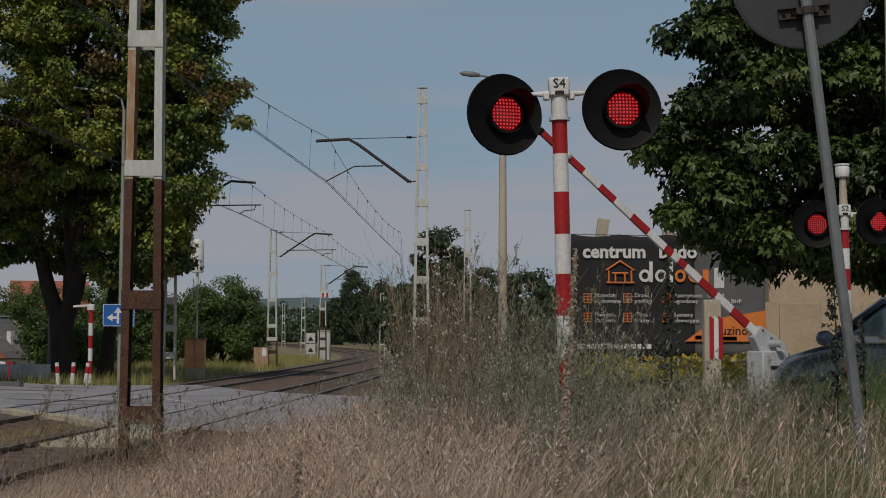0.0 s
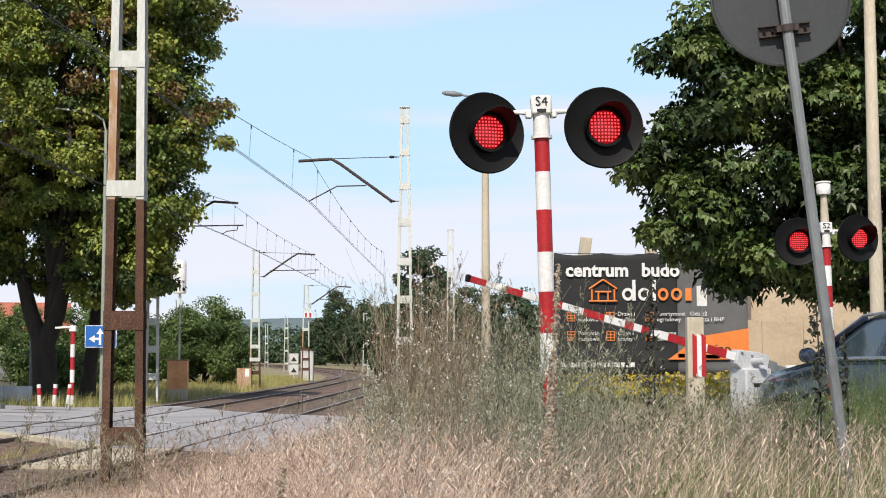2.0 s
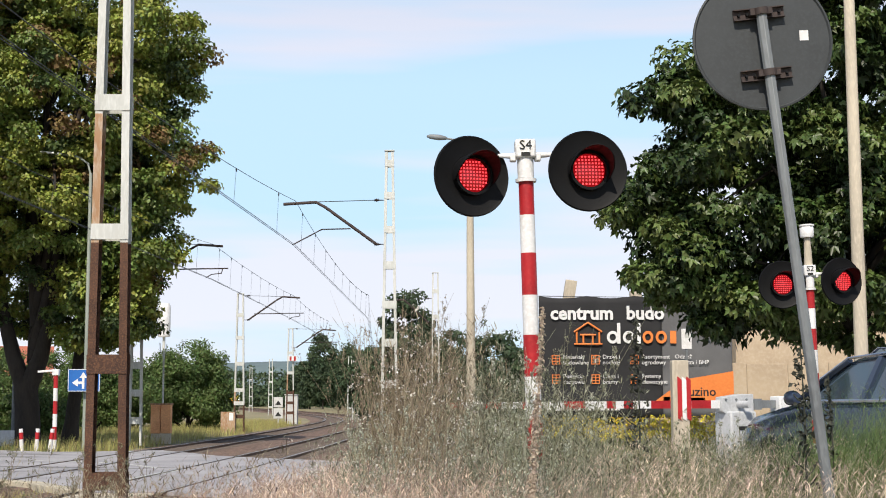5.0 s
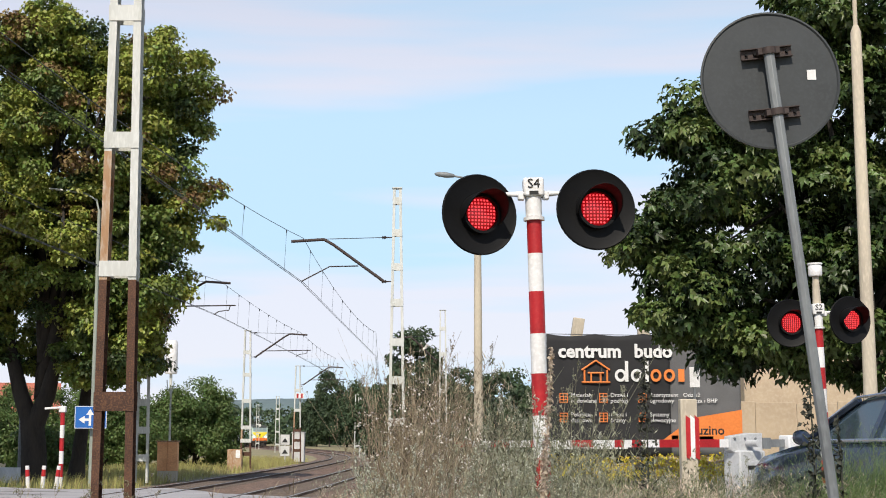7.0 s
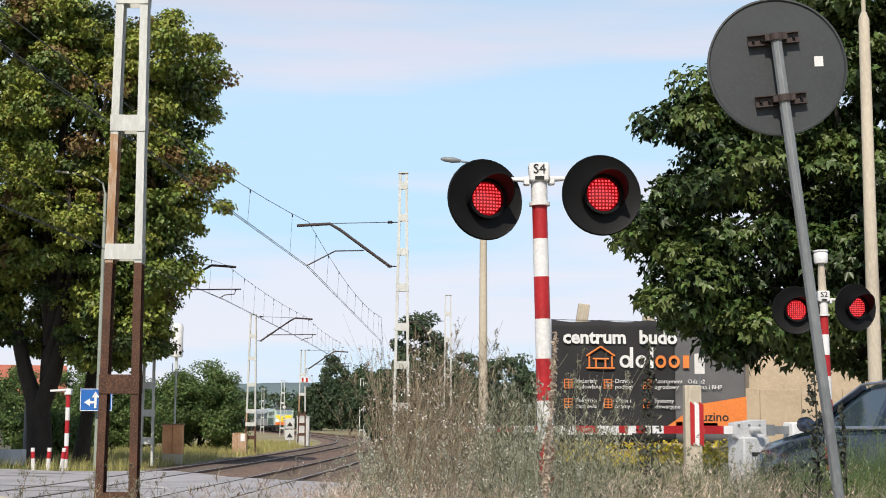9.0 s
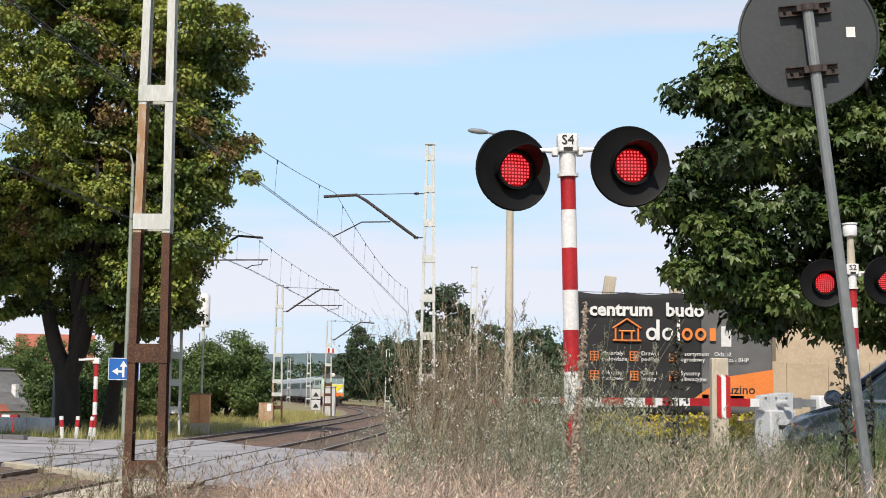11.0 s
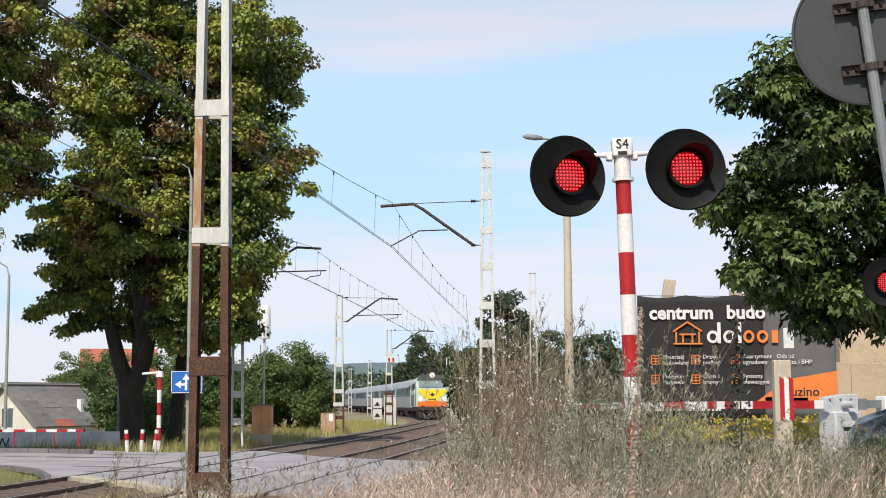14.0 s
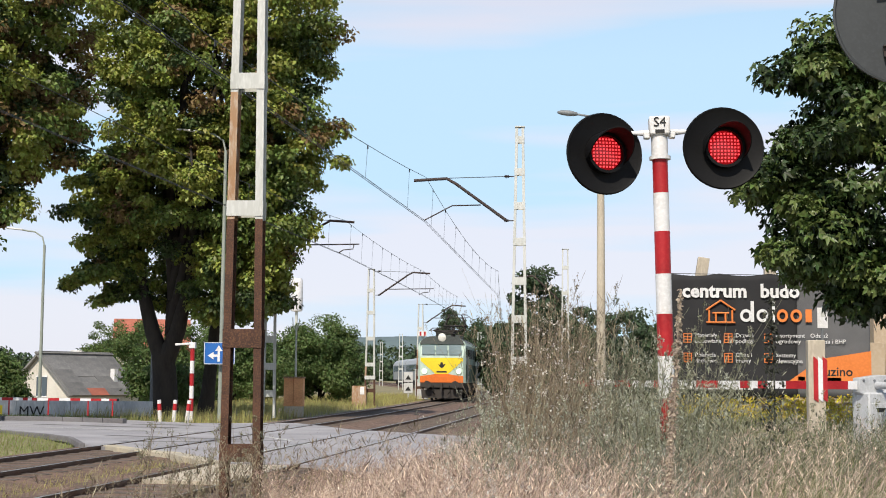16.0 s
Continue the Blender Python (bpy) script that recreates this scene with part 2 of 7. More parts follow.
# ---- mesh tools ----
class MB:
    """Collects vertices and faces of one mesh."""

    def __init__(self):
        self.v, self.f = [], []

    def add(self, verts, faces):
        k = len(self.v)
        self.v += [tuple(p) for p in verts]
        self.f += [tuple(i + k for i in q) for q in faces]
        return self

    def box(self, c, s, m=None, taper=1.0):
        x, y, z = (a / 2 for a in s)
        pts = [Vector((i * x * (taper if k > 0 else 1), j * y * (taper if k > 0 else 1), k * z)) for k in (-1, 1) for i, j in ((-1, -1), (1, -1), (1, 1), (-1, 1))]
        if m is not None:
            pts = [m.to_3x3() @ p for p in pts]
        return self.add([p + Vector(c) for p in pts], [(3, 2, 1, 0), (4, 5, 6, 7), (0, 1, 5, 4), (1, 2, 6, 5), (2, 3, 7, 6), (3, 0, 4, 7)])

    def rod(self, a, b, r0, r1=None, n=8, cap=True):
        r1 = r0 if r1 is None else r1
        a, b = Vector(a), Vector(b)
        q = (b - a).to_track_quat("Z", "Y")
        ring = [q @ Vector((math.cos(i * 2 * math.pi / n), math.sin(i * 2 * math.pi / n), 0)) for i in range(n)]
        faces = [(i, (i + 1) % n, n + (i + 1) % n, n + i) for i in range(n)]
        if cap:
            faces += [tuple(range(n - 1, -1, -1)), tuple(range(n, 2 * n))]
        return self.add([a + p * r0 for p in ring] + [b + p * r1 for p in ring], faces)

    def tube(self, pts, radii, n=8):
        pts = [Vector(p) for p in pts]
        if not hasattr(radii, "__len__"):
            radii = [radii] * len(pts)
        verts, faces = [], []
        for i, p in enumerate(pts):
            d = pts[min(i + 1, len(pts) - 1)] - pts[max(i - 1, 0)]
            q = d.to_track_quat("Z", "Y")
            verts += [p + q @ Vector((math.cos(j * 2 * math.pi / n) * radii[i], math.sin(j * 2 * math.pi / n) * radii[i], 0)) for j in range(n)]
        for i in range(len(pts) - 1):
            faces += [(i * n + j, i * n + (j + 1) % n, (i + 1) * n + (j + 1) % n, (i + 1) * n + j) for j in range(n)]
        faces += [tuple(range(n - 1, -1, -1)), tuple(range((len(pts) - 1) * n, len(pts) * n))]
        return self.add(verts, faces)

    def lathe(self, profile, m=None, n=24, arc=(0, 360), close=False):
        """profile: (radius, height) pairs turned about z."""
        full = arc[1] - arc[0] >= 360
        k = n if full else n + 1
        verts, faces = [], []
        for r, h in profile:
            for j in range(k):
                a = radians(arc[0] + (arc[1] - arc[0]) * j / n)
                verts.append(Vector((r * math.cos(a), r * math.sin(a), h)))
        rows = len(profile)
        for i in range(rows if close else rows - 1):
            i2 = (i + 1) % rows
            for j in range(n):
                j2 = (j + 1) % k
                faces.append((i * k + j, i * k + j2, i2 * k + j2, i2 * k + j))
        if m is not None:
            verts = [m @ p for p in verts]
        return self.add(verts, faces)

    def prism(self, poly, depth, m=None):
        """poly: (x, y) outline, counter-clockwise, pulled along z from 0 to depth."""
        n = len(poly)
        verts = [Vector((x, y, 0)) for x, y in poly] + [Vector((x, y, depth)) for x, y in poly]
        if m is not None:
            verts = [m @ p for p in verts]
        return self.add(verts, [tuple(range(n - 1, -1, -1)), tuple(range(n, 2 * n))] + [(i, (i + 1) % n, n + (i + 1) % n, n + i) for i in range(n)])

    def mesh(self, name, smooth=None):
        me = bpy.data.meshes.new(name)
        me.from_pydata(self.v, [], self.f)
        me.validate()
        if smooth:
            me.polygons.foreach_set("use_smooth", [True] * len(me.polygons))
            me.set_sharp_from_angle(angle=radians(smooth))
        return me


def part(name, mb, mat, parent=None, label="", smooth=35, bevel=0.0, kind=""):
    """One mesh object under a thing or a part, or a thing of its own."""
    me = mb.mesh(name, smooth) if isinstance(mb, MB) else mb
    if not me.materials:
        me.materials.append(mat)
    ob = new(name, me)
    if parent is not None:
        ob.parent = parent
    if bevel:
        bv = ob.modifiers.new("bevel", "BEVEL")
        bv.width, bv.segments, bv.limit_method, bv.angle_limit = bevel, 2, "ANGLE", radians(40)
    if label or kind:
        tagged(ob, label, kind=kind)
    return ob


def thing(name, label, category, m=None, group="", kind=""):
    ob = new(name)
    ob.empty_display_size = 0.1
    if m is not None:
        ob.matrix_basis = m
    return tagged(ob, label, category, group, kind)


def lettering(name, text, size, m, mat, parent, extrude=0.002, align="LEFT", bold=0.0):
    cu = bpy.data.curves.new(name, "FONT")
    cu.body, cu.size, cu.extrude, cu.align_x = text, size, extrude, align
    cu.resolution_u, cu.offset = 2, bold
    tmp = bpy.data.objects.new(name, cu)
    scene.collection.objects.link(tmp)
    bpy.context.view_layer.update()
    me = bpy.data.meshes.new_from_object(tmp.evaluated_get(bpy.context.evaluated_depsgraph_get()))
    bpy.data.objects.remove(tmp)
    me.materials.clear()
    me.materials.append(mat)
    ob = new(name, me)
    ob.parent = parent
    ob.matrix_basis = m
    return ob


def cloud_mesh(name, verts, tris, mat, slots=None):
    """A mesh from arrays of vertices and triangles."""
    me = bpy.data.meshes.new(name)
    me.vertices.add(len(verts))
    me.vertices.foreach_set("co", np.asarray(verts, dtype=np.float32).ravel())
    me.loops.add(len(tris) * 3)
    me.loops.foreach_set("vertex_index", np.asarray(tris, dtype=np.int32).ravel())
    me.polygons.add(len(tris))
    me.polygons.foreach_set("loop_start", np.arange(len(tris), dtype=np.int32) * 3)
    for q in (mat if isinstance(mat, tuple) else (mat,)):
        me.materials.append(q)
    if slots is not None:
        me.polygons.foreach_set("material_index", np.asarray(slots, dtype=np.int32))
    me.update(calc_edges=True)
    return me


def smoothstep(a, b, x):
    t = np.clip((x - a) / (b - a), 0, 1)
    return t * t * (3 - 2 * t)


# ---- plan: the line of the far track, x over y ----
_ky = np.array([-200, -60, 0, 23, 50, 75, 92, 112, 131, 150, 160, 180, 205, 228, 267, 305, 335, 402, 520, 700])
_kx = np.array([-21.6, -13.3, -10.2, -8.85, -7.55, -6.7, -6.4, -6.35, -7.5, -9.7, -11.2, -14.5, -18.9, -23.0, -30.5, -39.0, -46.5, -64, -96, -146])
_gy = np.arange(-200, 700.01, 0.5)
_gx = np.interp(_gy, _ky, _kx)
for _ in range(3):
    _gx = np.convolve(np.pad(_gx, 12, mode="reflect", reflect_type="odd"), np.ones(25) / 25, mode="valid")
_gs = np.concatenate([[0], np.cumsum(np.hypot(np.diff(_gx), np.diff(_gy)))])


def track_x(y):
    return np.interp(y, _gy, _gx)


def track_at(s, off=0.0):
    """Point and direction on the far track at arc length s, off to the right of it."""
    y, x = np.interp(s, _gs, _gy), np.interp(s, _gs, _gx)
    y2, x2 = np.interp(s + 0.5, _gs, _gy), np.interp(s + 0.5, _gs, _gx)
    d = np.hypot(x2 - x, y2 - y)
    tx, ty = (x2 - x) / d, (y2 - y) / d
    return x + ty * off, y - tx * off, tx, ty


def s_of_y(y):
    return float(np.interp(y, _gy, _gs))


GAP = 3.85   # between the two tracks


def ground_z(x, y):
    """Height of the ground."""
    x, y = np.asarray(x, float), np.asarray(y, float)
    u = x - (track_x(y) + GAP)
    bank = 0.5 * smoothstep(1.9, 6.0, u) * (1 - 0.5 * smoothstep(50, 90, y))
    dip = -2.2 * smoothstep(-16, -20, x) * smoothstep(53, 60, y) * (1 - smoothstep(95, 120, y))
    far = 1.5 * smoothstep(140, 500, y) + 14 * smoothstep(450, 1500, y)
    return -0.16 + bank + dip + 0.12 * smoothstep(6.2, 9.5, -u) + far * 0.35


# ---- ground, road, tracks ----
def build_ground():
    xs = np.concatenate([[-1500, -600, -250], np.linspace(-120, -30, 24), np.linspace(-29, 20, 99), np.linspace(22, 120, 24), [250, 600, 1500]])
    ys = np.concatenate([[-1500, -400, -120], np.linspace(-60, 0, 16), np.linspace(1, 60, 80), np.linspace(62, 300, 70), [340, 400, 500, 700, 1000, 1500, 2500]])
    X, Y = np.meshgrid(xs, ys)
    Z = ground_z(X, Y) + np.array([[0.04 * noise.noise((a * 0.5, b * 0.5, 0)) for a in xs] for b in ys]) * smoothstep(2.4, 4, np.abs(X - track_x(Y) - 2))
    n = len(xs)
    mb = MB()
    mb.v = [tuple(p) for p in np.stack([X, Y, Z], -1).reshape(-1, 3)]
    mb.f = [(j * n + i, j * n + i + 1, (j + 1) * n + i + 1, (j + 1) * n + i) for j in range(len(ys) - 1) for i in range(n - 1)]
    ob = part("ground", mb, M_SOIL, smooth=80)
    tagged(ob, "dry meadow ground with sparse grass and soil", "ground", kind="structure")


NEAR_EDGE = [(-60, 57.5), (-30, 43.5), (-18, 38.3), (-14.3, 36.5), (-12.2, 34.3), (-11.1, 32.8), (-9.9, 30.0), (-7.9, 27.6), (-7.1, 26.9), (-5.7, 24.3), (-4.4, 24.2), (-3, 23.6), (-1.0, 22.3), (0.8, 20.2), (2.4, 17), (4.4, 12.6), (8, 10.2), (14, 8.8), (30, 6.8), (60, 4.8)]
FAR_EDGE = [(-60, 68), (-30, 53.5), (-18, 46.6), (-14.7, 46.6), (-12.5, 45.2), (-11.2, 44.2), (-10, 44.4), (-9, 44.9), (-8, 45.2), (-6.6, 42.6), (-5.6, 40.4), (-3.5, 38), (-0.5, 35), (2, 31), (3.6, 26), (5, 20.5), (8.5, 16.6), (14, 15.2), (30, 13.2), (60, 11.2)]


def beyond_road(x, y):
    """True on the far verge, clear of the asphalt."""
    fx, fy = np.array(FAR_EDGE, float).T
    return y > np.interp(x, fx, fy) + 0.25


def road_z(x, y):
    return np.maximum(0.0, ground_z(x, y) + 0.05)


def strip(pts, width, lift=0.006):
    """A flat painted stripe along points on the road."""
    mb = MB()
    p = [Vector((x, y, 0)) for x, y in pts]
    for i, q in enumerate(p):
        d = (p[min(i + 1, len(p) - 1)] - p[max(i - 1, 0)]).normalized()
        nrm = Vector((-d.y, d.x, 0)) * width / 2
        for e in (q - nrm, q + nrm):
            mb.v.append((e.x, e.y, float(road_z(e.x, e.y)) + lift))
    mb.f = [(2 * i, 2 * i + 2, 2 * i + 3, 2 * i + 1) for i in range(len(p) - 1)]
    return mb


def build_road():
    near, far = np.array(NEAR_EDGE, float), np.array(FAR_EDGE, float)
    k0 = np.arange(len(near))
    q = np.arange(0, len(near) - 0.999, 0.125)
    N = np.stack([np.interp(q, k0, near[:, i]) for i in (0, 1)], 1)
    F = np.stack([np.interp(q, k0, far[:, i]) for i in (0, 1)], 1)
    cols = np.linspace(0, 1, 17)
    mb = MB()
    for a, b in zip(N, F):
        for c in cols:
            x, y = a + (b - a) * c
            mb.v.append((x, y, float(road_z(x, y))))
    k = len(cols)
    mb.f = [(i * k + j, (i + 1) * k + j, (i + 1) * k + j + 1, i * k + j + 1) for i in range(len(q) - 1) for j in range(k - 1)]
    for side in (0, k - 1):
        b0 = len(mb.v)
        mb.v += [(mb.v[i * k + side][0], mb.v[i * k + side][1], -0.3) for i in range(len(q))]
        mb.f += [(i * k + side, (i + 1) * k + side, b0 + i + 1, b0 + i) for i in range(len(q) - 1)]
    ob = part("road", mb, M_ASPHALT, smooth=40)
    tagged(ob, "worn grey asphalt road across the level crossing", "road", kind="structure")
    part("road_line", strip([(-20, 41.5), (-14, 39.0), (-11.3, 37.9), (-10.1, 37.6), (-8.0, 36.2), (-6.8, 34.6), (-5.9, 32.8)], 0.13), M_PAINT_LINE, ob, "worn white edge line")
    part("stop_line", strip([(-5.75, 27.4), (-5.55, 28.6), (-5.3, 31.9)], 0.2), M_PAINT_LINE, ob, "white stop line")
    # darker asphalt stripes, among them cast shadows painted on the road
    for pts, w in (([(-15, 41.2), (-12, 40.2), (-10.5, 40.0)], 0.5), ([(-10.8, 34.6), (-8.5, 33.6), (-7.2, 33.2)], 0.35), ([(-9.6, 31.6), (-7.6, 31.8), (-5.6, 33.4)], 0.25), ([(-12.4, 42.4), (-10.4, 42.0)], 0.6)):
        part("dark_road_stripe", strip(pts, w, 0.004), M_ROAD_DARK, ob, "darker stripe of asphalt, partly painted shadow")
    # pale worn kerb, then the darker kerb of the lawn's corner
    def kerb(pts, w, h, z, mat, label):
        kb = MB()
        p = [Vector((x, y, 0)) for x, y in pts]
        for a, b in zip(p[:-1], p[1:]):
            n = max(1, round((b - a).length / 0.9))
            for i in range(n):
                c, d = a.lerp(b, (i + 0.5) / n), b - a
                if any(abs(c.x - track_x(c.y) - o) < 0.95 and abs(abs(c.x - track_x(c.y) - o) - 0.75) < 0.16 for o in (0, GAP)):
                    continue
                kb.box((c.x, c.y, z), (d.length / n * 0.97, w, h), pose(0, 0, 0, 0, 0, math.degrees(math.atan2(d.y, d.x))))
        part("kerb", kb, mat, ob, label, bevel=0.015)
    kerb([(-9.1, 29.3), (-7.9, 27.5), (-7.1, 26.8), (-5.7, 24.2)], 0.3, 0.16, -0.045, M_KERB, "pale concrete kerb")
    kerb([(-30, 43.4), (-18, 38.2), (-14.3, 36.4), (-12.2, 34.2), (-11.1, 32.7), (-9.9, 29.9)], 0.12, 0.14, -0.035, M_ROAD_DARK, "dark weathered kerb along the lawn")
    kerb([(-30, 50.6), (-20, 45.4), (-17.2, 44.2), (-15.9, 44.3), (-12.9, 43.0)], 0.2, 0.2, 0.05, M_ROAD_DARK, "dark kerb of the traffic island")
    slab = MB()
    for i in range(4):
        y = 20.75 + 0.96 * i
        slab.box((track_x(y) + GAP, y, -0.07), (1.3, 0.93, 0.12), pose(0, 0, 0, 0, 0, -4))
    part("crossing_panel", slab, M_CONC, ob, "grey concrete crossing panel", bevel=0.012)


def build_track(off, name):
    root = thing(name, "curved railway track with rusty rails on brown ballast", "railway track", kind="structure")
    y0, y1 = 2.0, 620.0
    ss = np.concatenate([np.arange(s_of_y(y0), s_of_y(140), 1.5), np.arange(s_of_y(140), s_of_y(y1), 4.0)])
    mb = MB()
    prof = [(-2.4, -0.22), (-1.6, -0.068), (1.6, -0.068), (2.4, -0.22)]
    lift = lambda y: float(ground_z(track_x(y) + 2.0, y)) + 0.16
    for s in ss:
        for o, z in prof:
            x, y, tx, ty = track_at(s, off + o)
            mb.v.append((x, y, z + lift(y)))
    mb.f = [(i * 4 + j, i * 4 + j + 1, (i + 1) * 4 + j + 1, (i + 1) * 4 + j) for i in range(len(ss) - 1) for j in range(3)]
    part("ballast", mb, M_BALLAST, root, "brown stone ballast bed")
    for o in (-0.7525, 0.7525):
        rb, tb = MB(), MB()
        rp_ = [(-0.07, -0.155), (0.07, -0.155), (0.02, -0.12), (0.02, -0.04), (0.036, -0.03), (0.036, 0.012), (-0.036, 0.012), (-0.036, -0.03), (-0.02, -0.04), (-0.02, -0.12)]
        k = len(rp_)
        for s in ss:
            for a, z in rp_:
                x, y, tx, ty = track_at(s, off + o + a)
                rb.v.append((x, y, z + lift(y)))
            for a in (-0.03, 0.03):
                x, y, tx, ty = track_at(s, off + o + a)
                tb.v.append((x, y, 0.017 + lift(y)))
        rb.f = [(i * k + j, i * k + (j + 1) % k, (i + 1) * k + (j + 1) % k, (i + 1) * k + j) for i in range(len(ss) - 1) for j in range(k)]
        tb.f = [(2 * i, 2 * i + 1, 2 * i + 3, 2 * i + 2) for i in range(len(ss) - 1)]
        rail = part("rail", rb, M_RAIL, root, "rust-brown steel rail", smooth=0)
        part("running_surface", tb, M_RAILTOP, rail, "worn bright rail head")
    sl = MB().box((0, 0, -0.11), (2.5, 0.26, 0.11), taper=0.96).mesh("sleeper")
    sl.materials.append(M_SLEEPER)
    rest = MB()
    s = s_of_y(12)
    while s < s_of_y(170):
        x, y, tx, ty = track_at(s, off)
        ang = math.degrees(math.atan2(ty, tx)) - 90
        m = pose(x, y, lift(y), 0, 0, ang)
        if y < 75:
            o = part("sleeper", sl, M_SLEEPER, root)
            o.matrix_basis = m
        else:
            rest.box((x, y, -0.11 + lift(y)), (2.5, 0.26, 0.11), m)
        s += 0.62
    part("far_sleepers", rest, M_SLEEPER, root, smooth=0, kind="stuff")


build_ground()
build_road()
build_track(0.0, "railway_track_far")
build_track(GAP, "railway_track_near")


# ---- vegetation ----
def leaf_cloud(rng, centers, radii, per, size, flat=0.75, up=0.35, lobes=1):
    """Small folded leaves on the outsides of clumps; arrays of vertices and triangles."""
    n = len(centers) * per
    c = np.repeat(np.asarray(centers), per, 0)
    r = np.repeat(np.asarray(radii), per)
    d = rng.normal(size=(n, 3))
    d /= np.linalg.norm(d, axis=1)[:, None]
    rad = r * rng.uniform(0.45, 1.08, n)
    p = c + d * rad[:, None] * np.array([1, 1, flat])
    nrm = d + rng.normal(size=(n, 3)) * 0.7 + np.array([0, 0, up])
    nrm /= np.linalg.norm(nrm, axis=1)[:, None]
    t = np.cross(nrm, rng.normal(size=(n, 3)))
    t /= np.linalg.norm(t, axis=1)[:, None]
    b = np.cross(nrm, t)
    s = size * rng.uniform(0.6, 1.35, n)[:, None]
    droop = np.array([0, 0, -0.25])
    fans = []
    for k in range(lobes):
        a = 0.0 if lobes == 1 else radians((-58, 0, 58)[k])
        w = 0.42 if lobes == 1 else 0.27
        L = 1.0 if k == 1 or lobes == 1 else 0.85
        t2, b2 = t * math.cos(a) + b * math.sin(a), b * math.cos(a) - t * math.sin(a)
        q = np.stack([p, p + t2 * s * 0.5 * L + b2 * s * w, p + (t2 + droop) * s * L, p + t2 * s * 0.5 * L - b2 * s * w], 1)
        q[:, 1] += nrm * s * 0.12
        q[:, 3] += nrm * s * 0.12
        fans.append(q)
    v = np.stack(fans, 1).reshape(-1, 3)
    base = np.arange(n * lobes)[:, None] * 4
    tris = np.concatenate([base + [0, 2, 1], base + [0, 3, 2]], 0)
    return v, tris


def clumps(rng, blobs, count, rmin, rmax, shell=0.5):
    """Clump centres in a union of ellipsoids (centre, radii), thicker towards their skins."""
    vol = np.array([b[1][0] * b[1][1] * b[1][2] for b in blobs]) ** 0.75
    pick = rng.choice(len(blobs), count, p=vol / vol.sum())
    d = rng.normal(size=(count, 3))
    d /= np.linalg.norm(d, axis=1)[:, None]
    k = shell + (1 - shell) * rng.uniform(0, 1, count) ** 0.6
    c = np.array([np.array(blobs[i][0]) + np.array(blobs[i][1]) * d[j] * k[j] for j, i in enumerate(pick)])
    return c, rng.uniform(rmin, rmax, count)


def tree(name, label, base, height, trunk_r, blobs, seed, count, per, leaf, mat, clump=(0.5, 0.95), limbs=14, lean=(0, 0), fork=0.3, category="tree", lobes=1, flat=0.75, up=0.35, extra=(), stems=(), share=()):
    """A tapered trunk with limbs and a crown of leaf clumps; blobs are relative to the base."""
    rng = np.random.default_rng(seed)
    root = thing(name, label, category, pose(*base))
    tb = MB()
    top = Vector((lean[0], lean[1], height * 0.8))
    pts, rad = [], []
    for i in range(9):
        k = i / 8
        pts.append(Vector((top.x * k + 0.12 * trunk_r * math.sin(5 * k + seed), top.y * k, -0.3 + (top.z + 0.3) * k)))
        rad.append(trunk_r * (1.35 if i == 0 else 1.0) * (1 - 0.82 * k))
    if stems:
        for line, r0, r1 in stems:
            tb.tube(line, [r0 + (r1 - r0) * i / (len(line) - 1) for i in range(len(line))], 12)
    else:
        tb.tube(pts, rad, 12)
    cc, rr = clumps(rng, blobs, count, *clump)
    if len(extra):
        ex = np.array(extra, float)
        cc, rr = np.concatenate([cc, ex[:, :3]]), np.concatenate([rr, ex[:, 3]])
    order = rng.choice(count, limbs, replace=False)
    for j, o in enumerate(order):
        k = fork + (0.9 - fork) * j / limbs
        a = pts[0].lerp(pts[-1], k)
        e = Vector(cc[o])
        mid = a.lerp(e, 0.5) + Vector((0, 0, 0.12 * (e - a).length))
        r = trunk_r * (0.5 - 0.3 * k)
        tb.tube([a, a.lerp(mid, 0.55) + Vector((0, 0, 0.05)), mid, mid.lerp(e, 0.6), e], [r, r * 0.8, r * 0.6, r * 0.35, r * 0.12], 7)
    part("trunk", tb, M_BARK, root, "dark bark trunk and limbs", smooth=60)
    v, t = leaf_cloud(rng, cc, rr, per, leaf, flat, up, lobes)
    slots = None
    if share:
        pick = np.repeat(rng.choice(len(share), len(cc), p=share), per * lobes)
        slots = np.concatenate([pick, pick])
    part("crown", cloud_mesh("crown", v, t, mat, slots), mat, root)
    return root


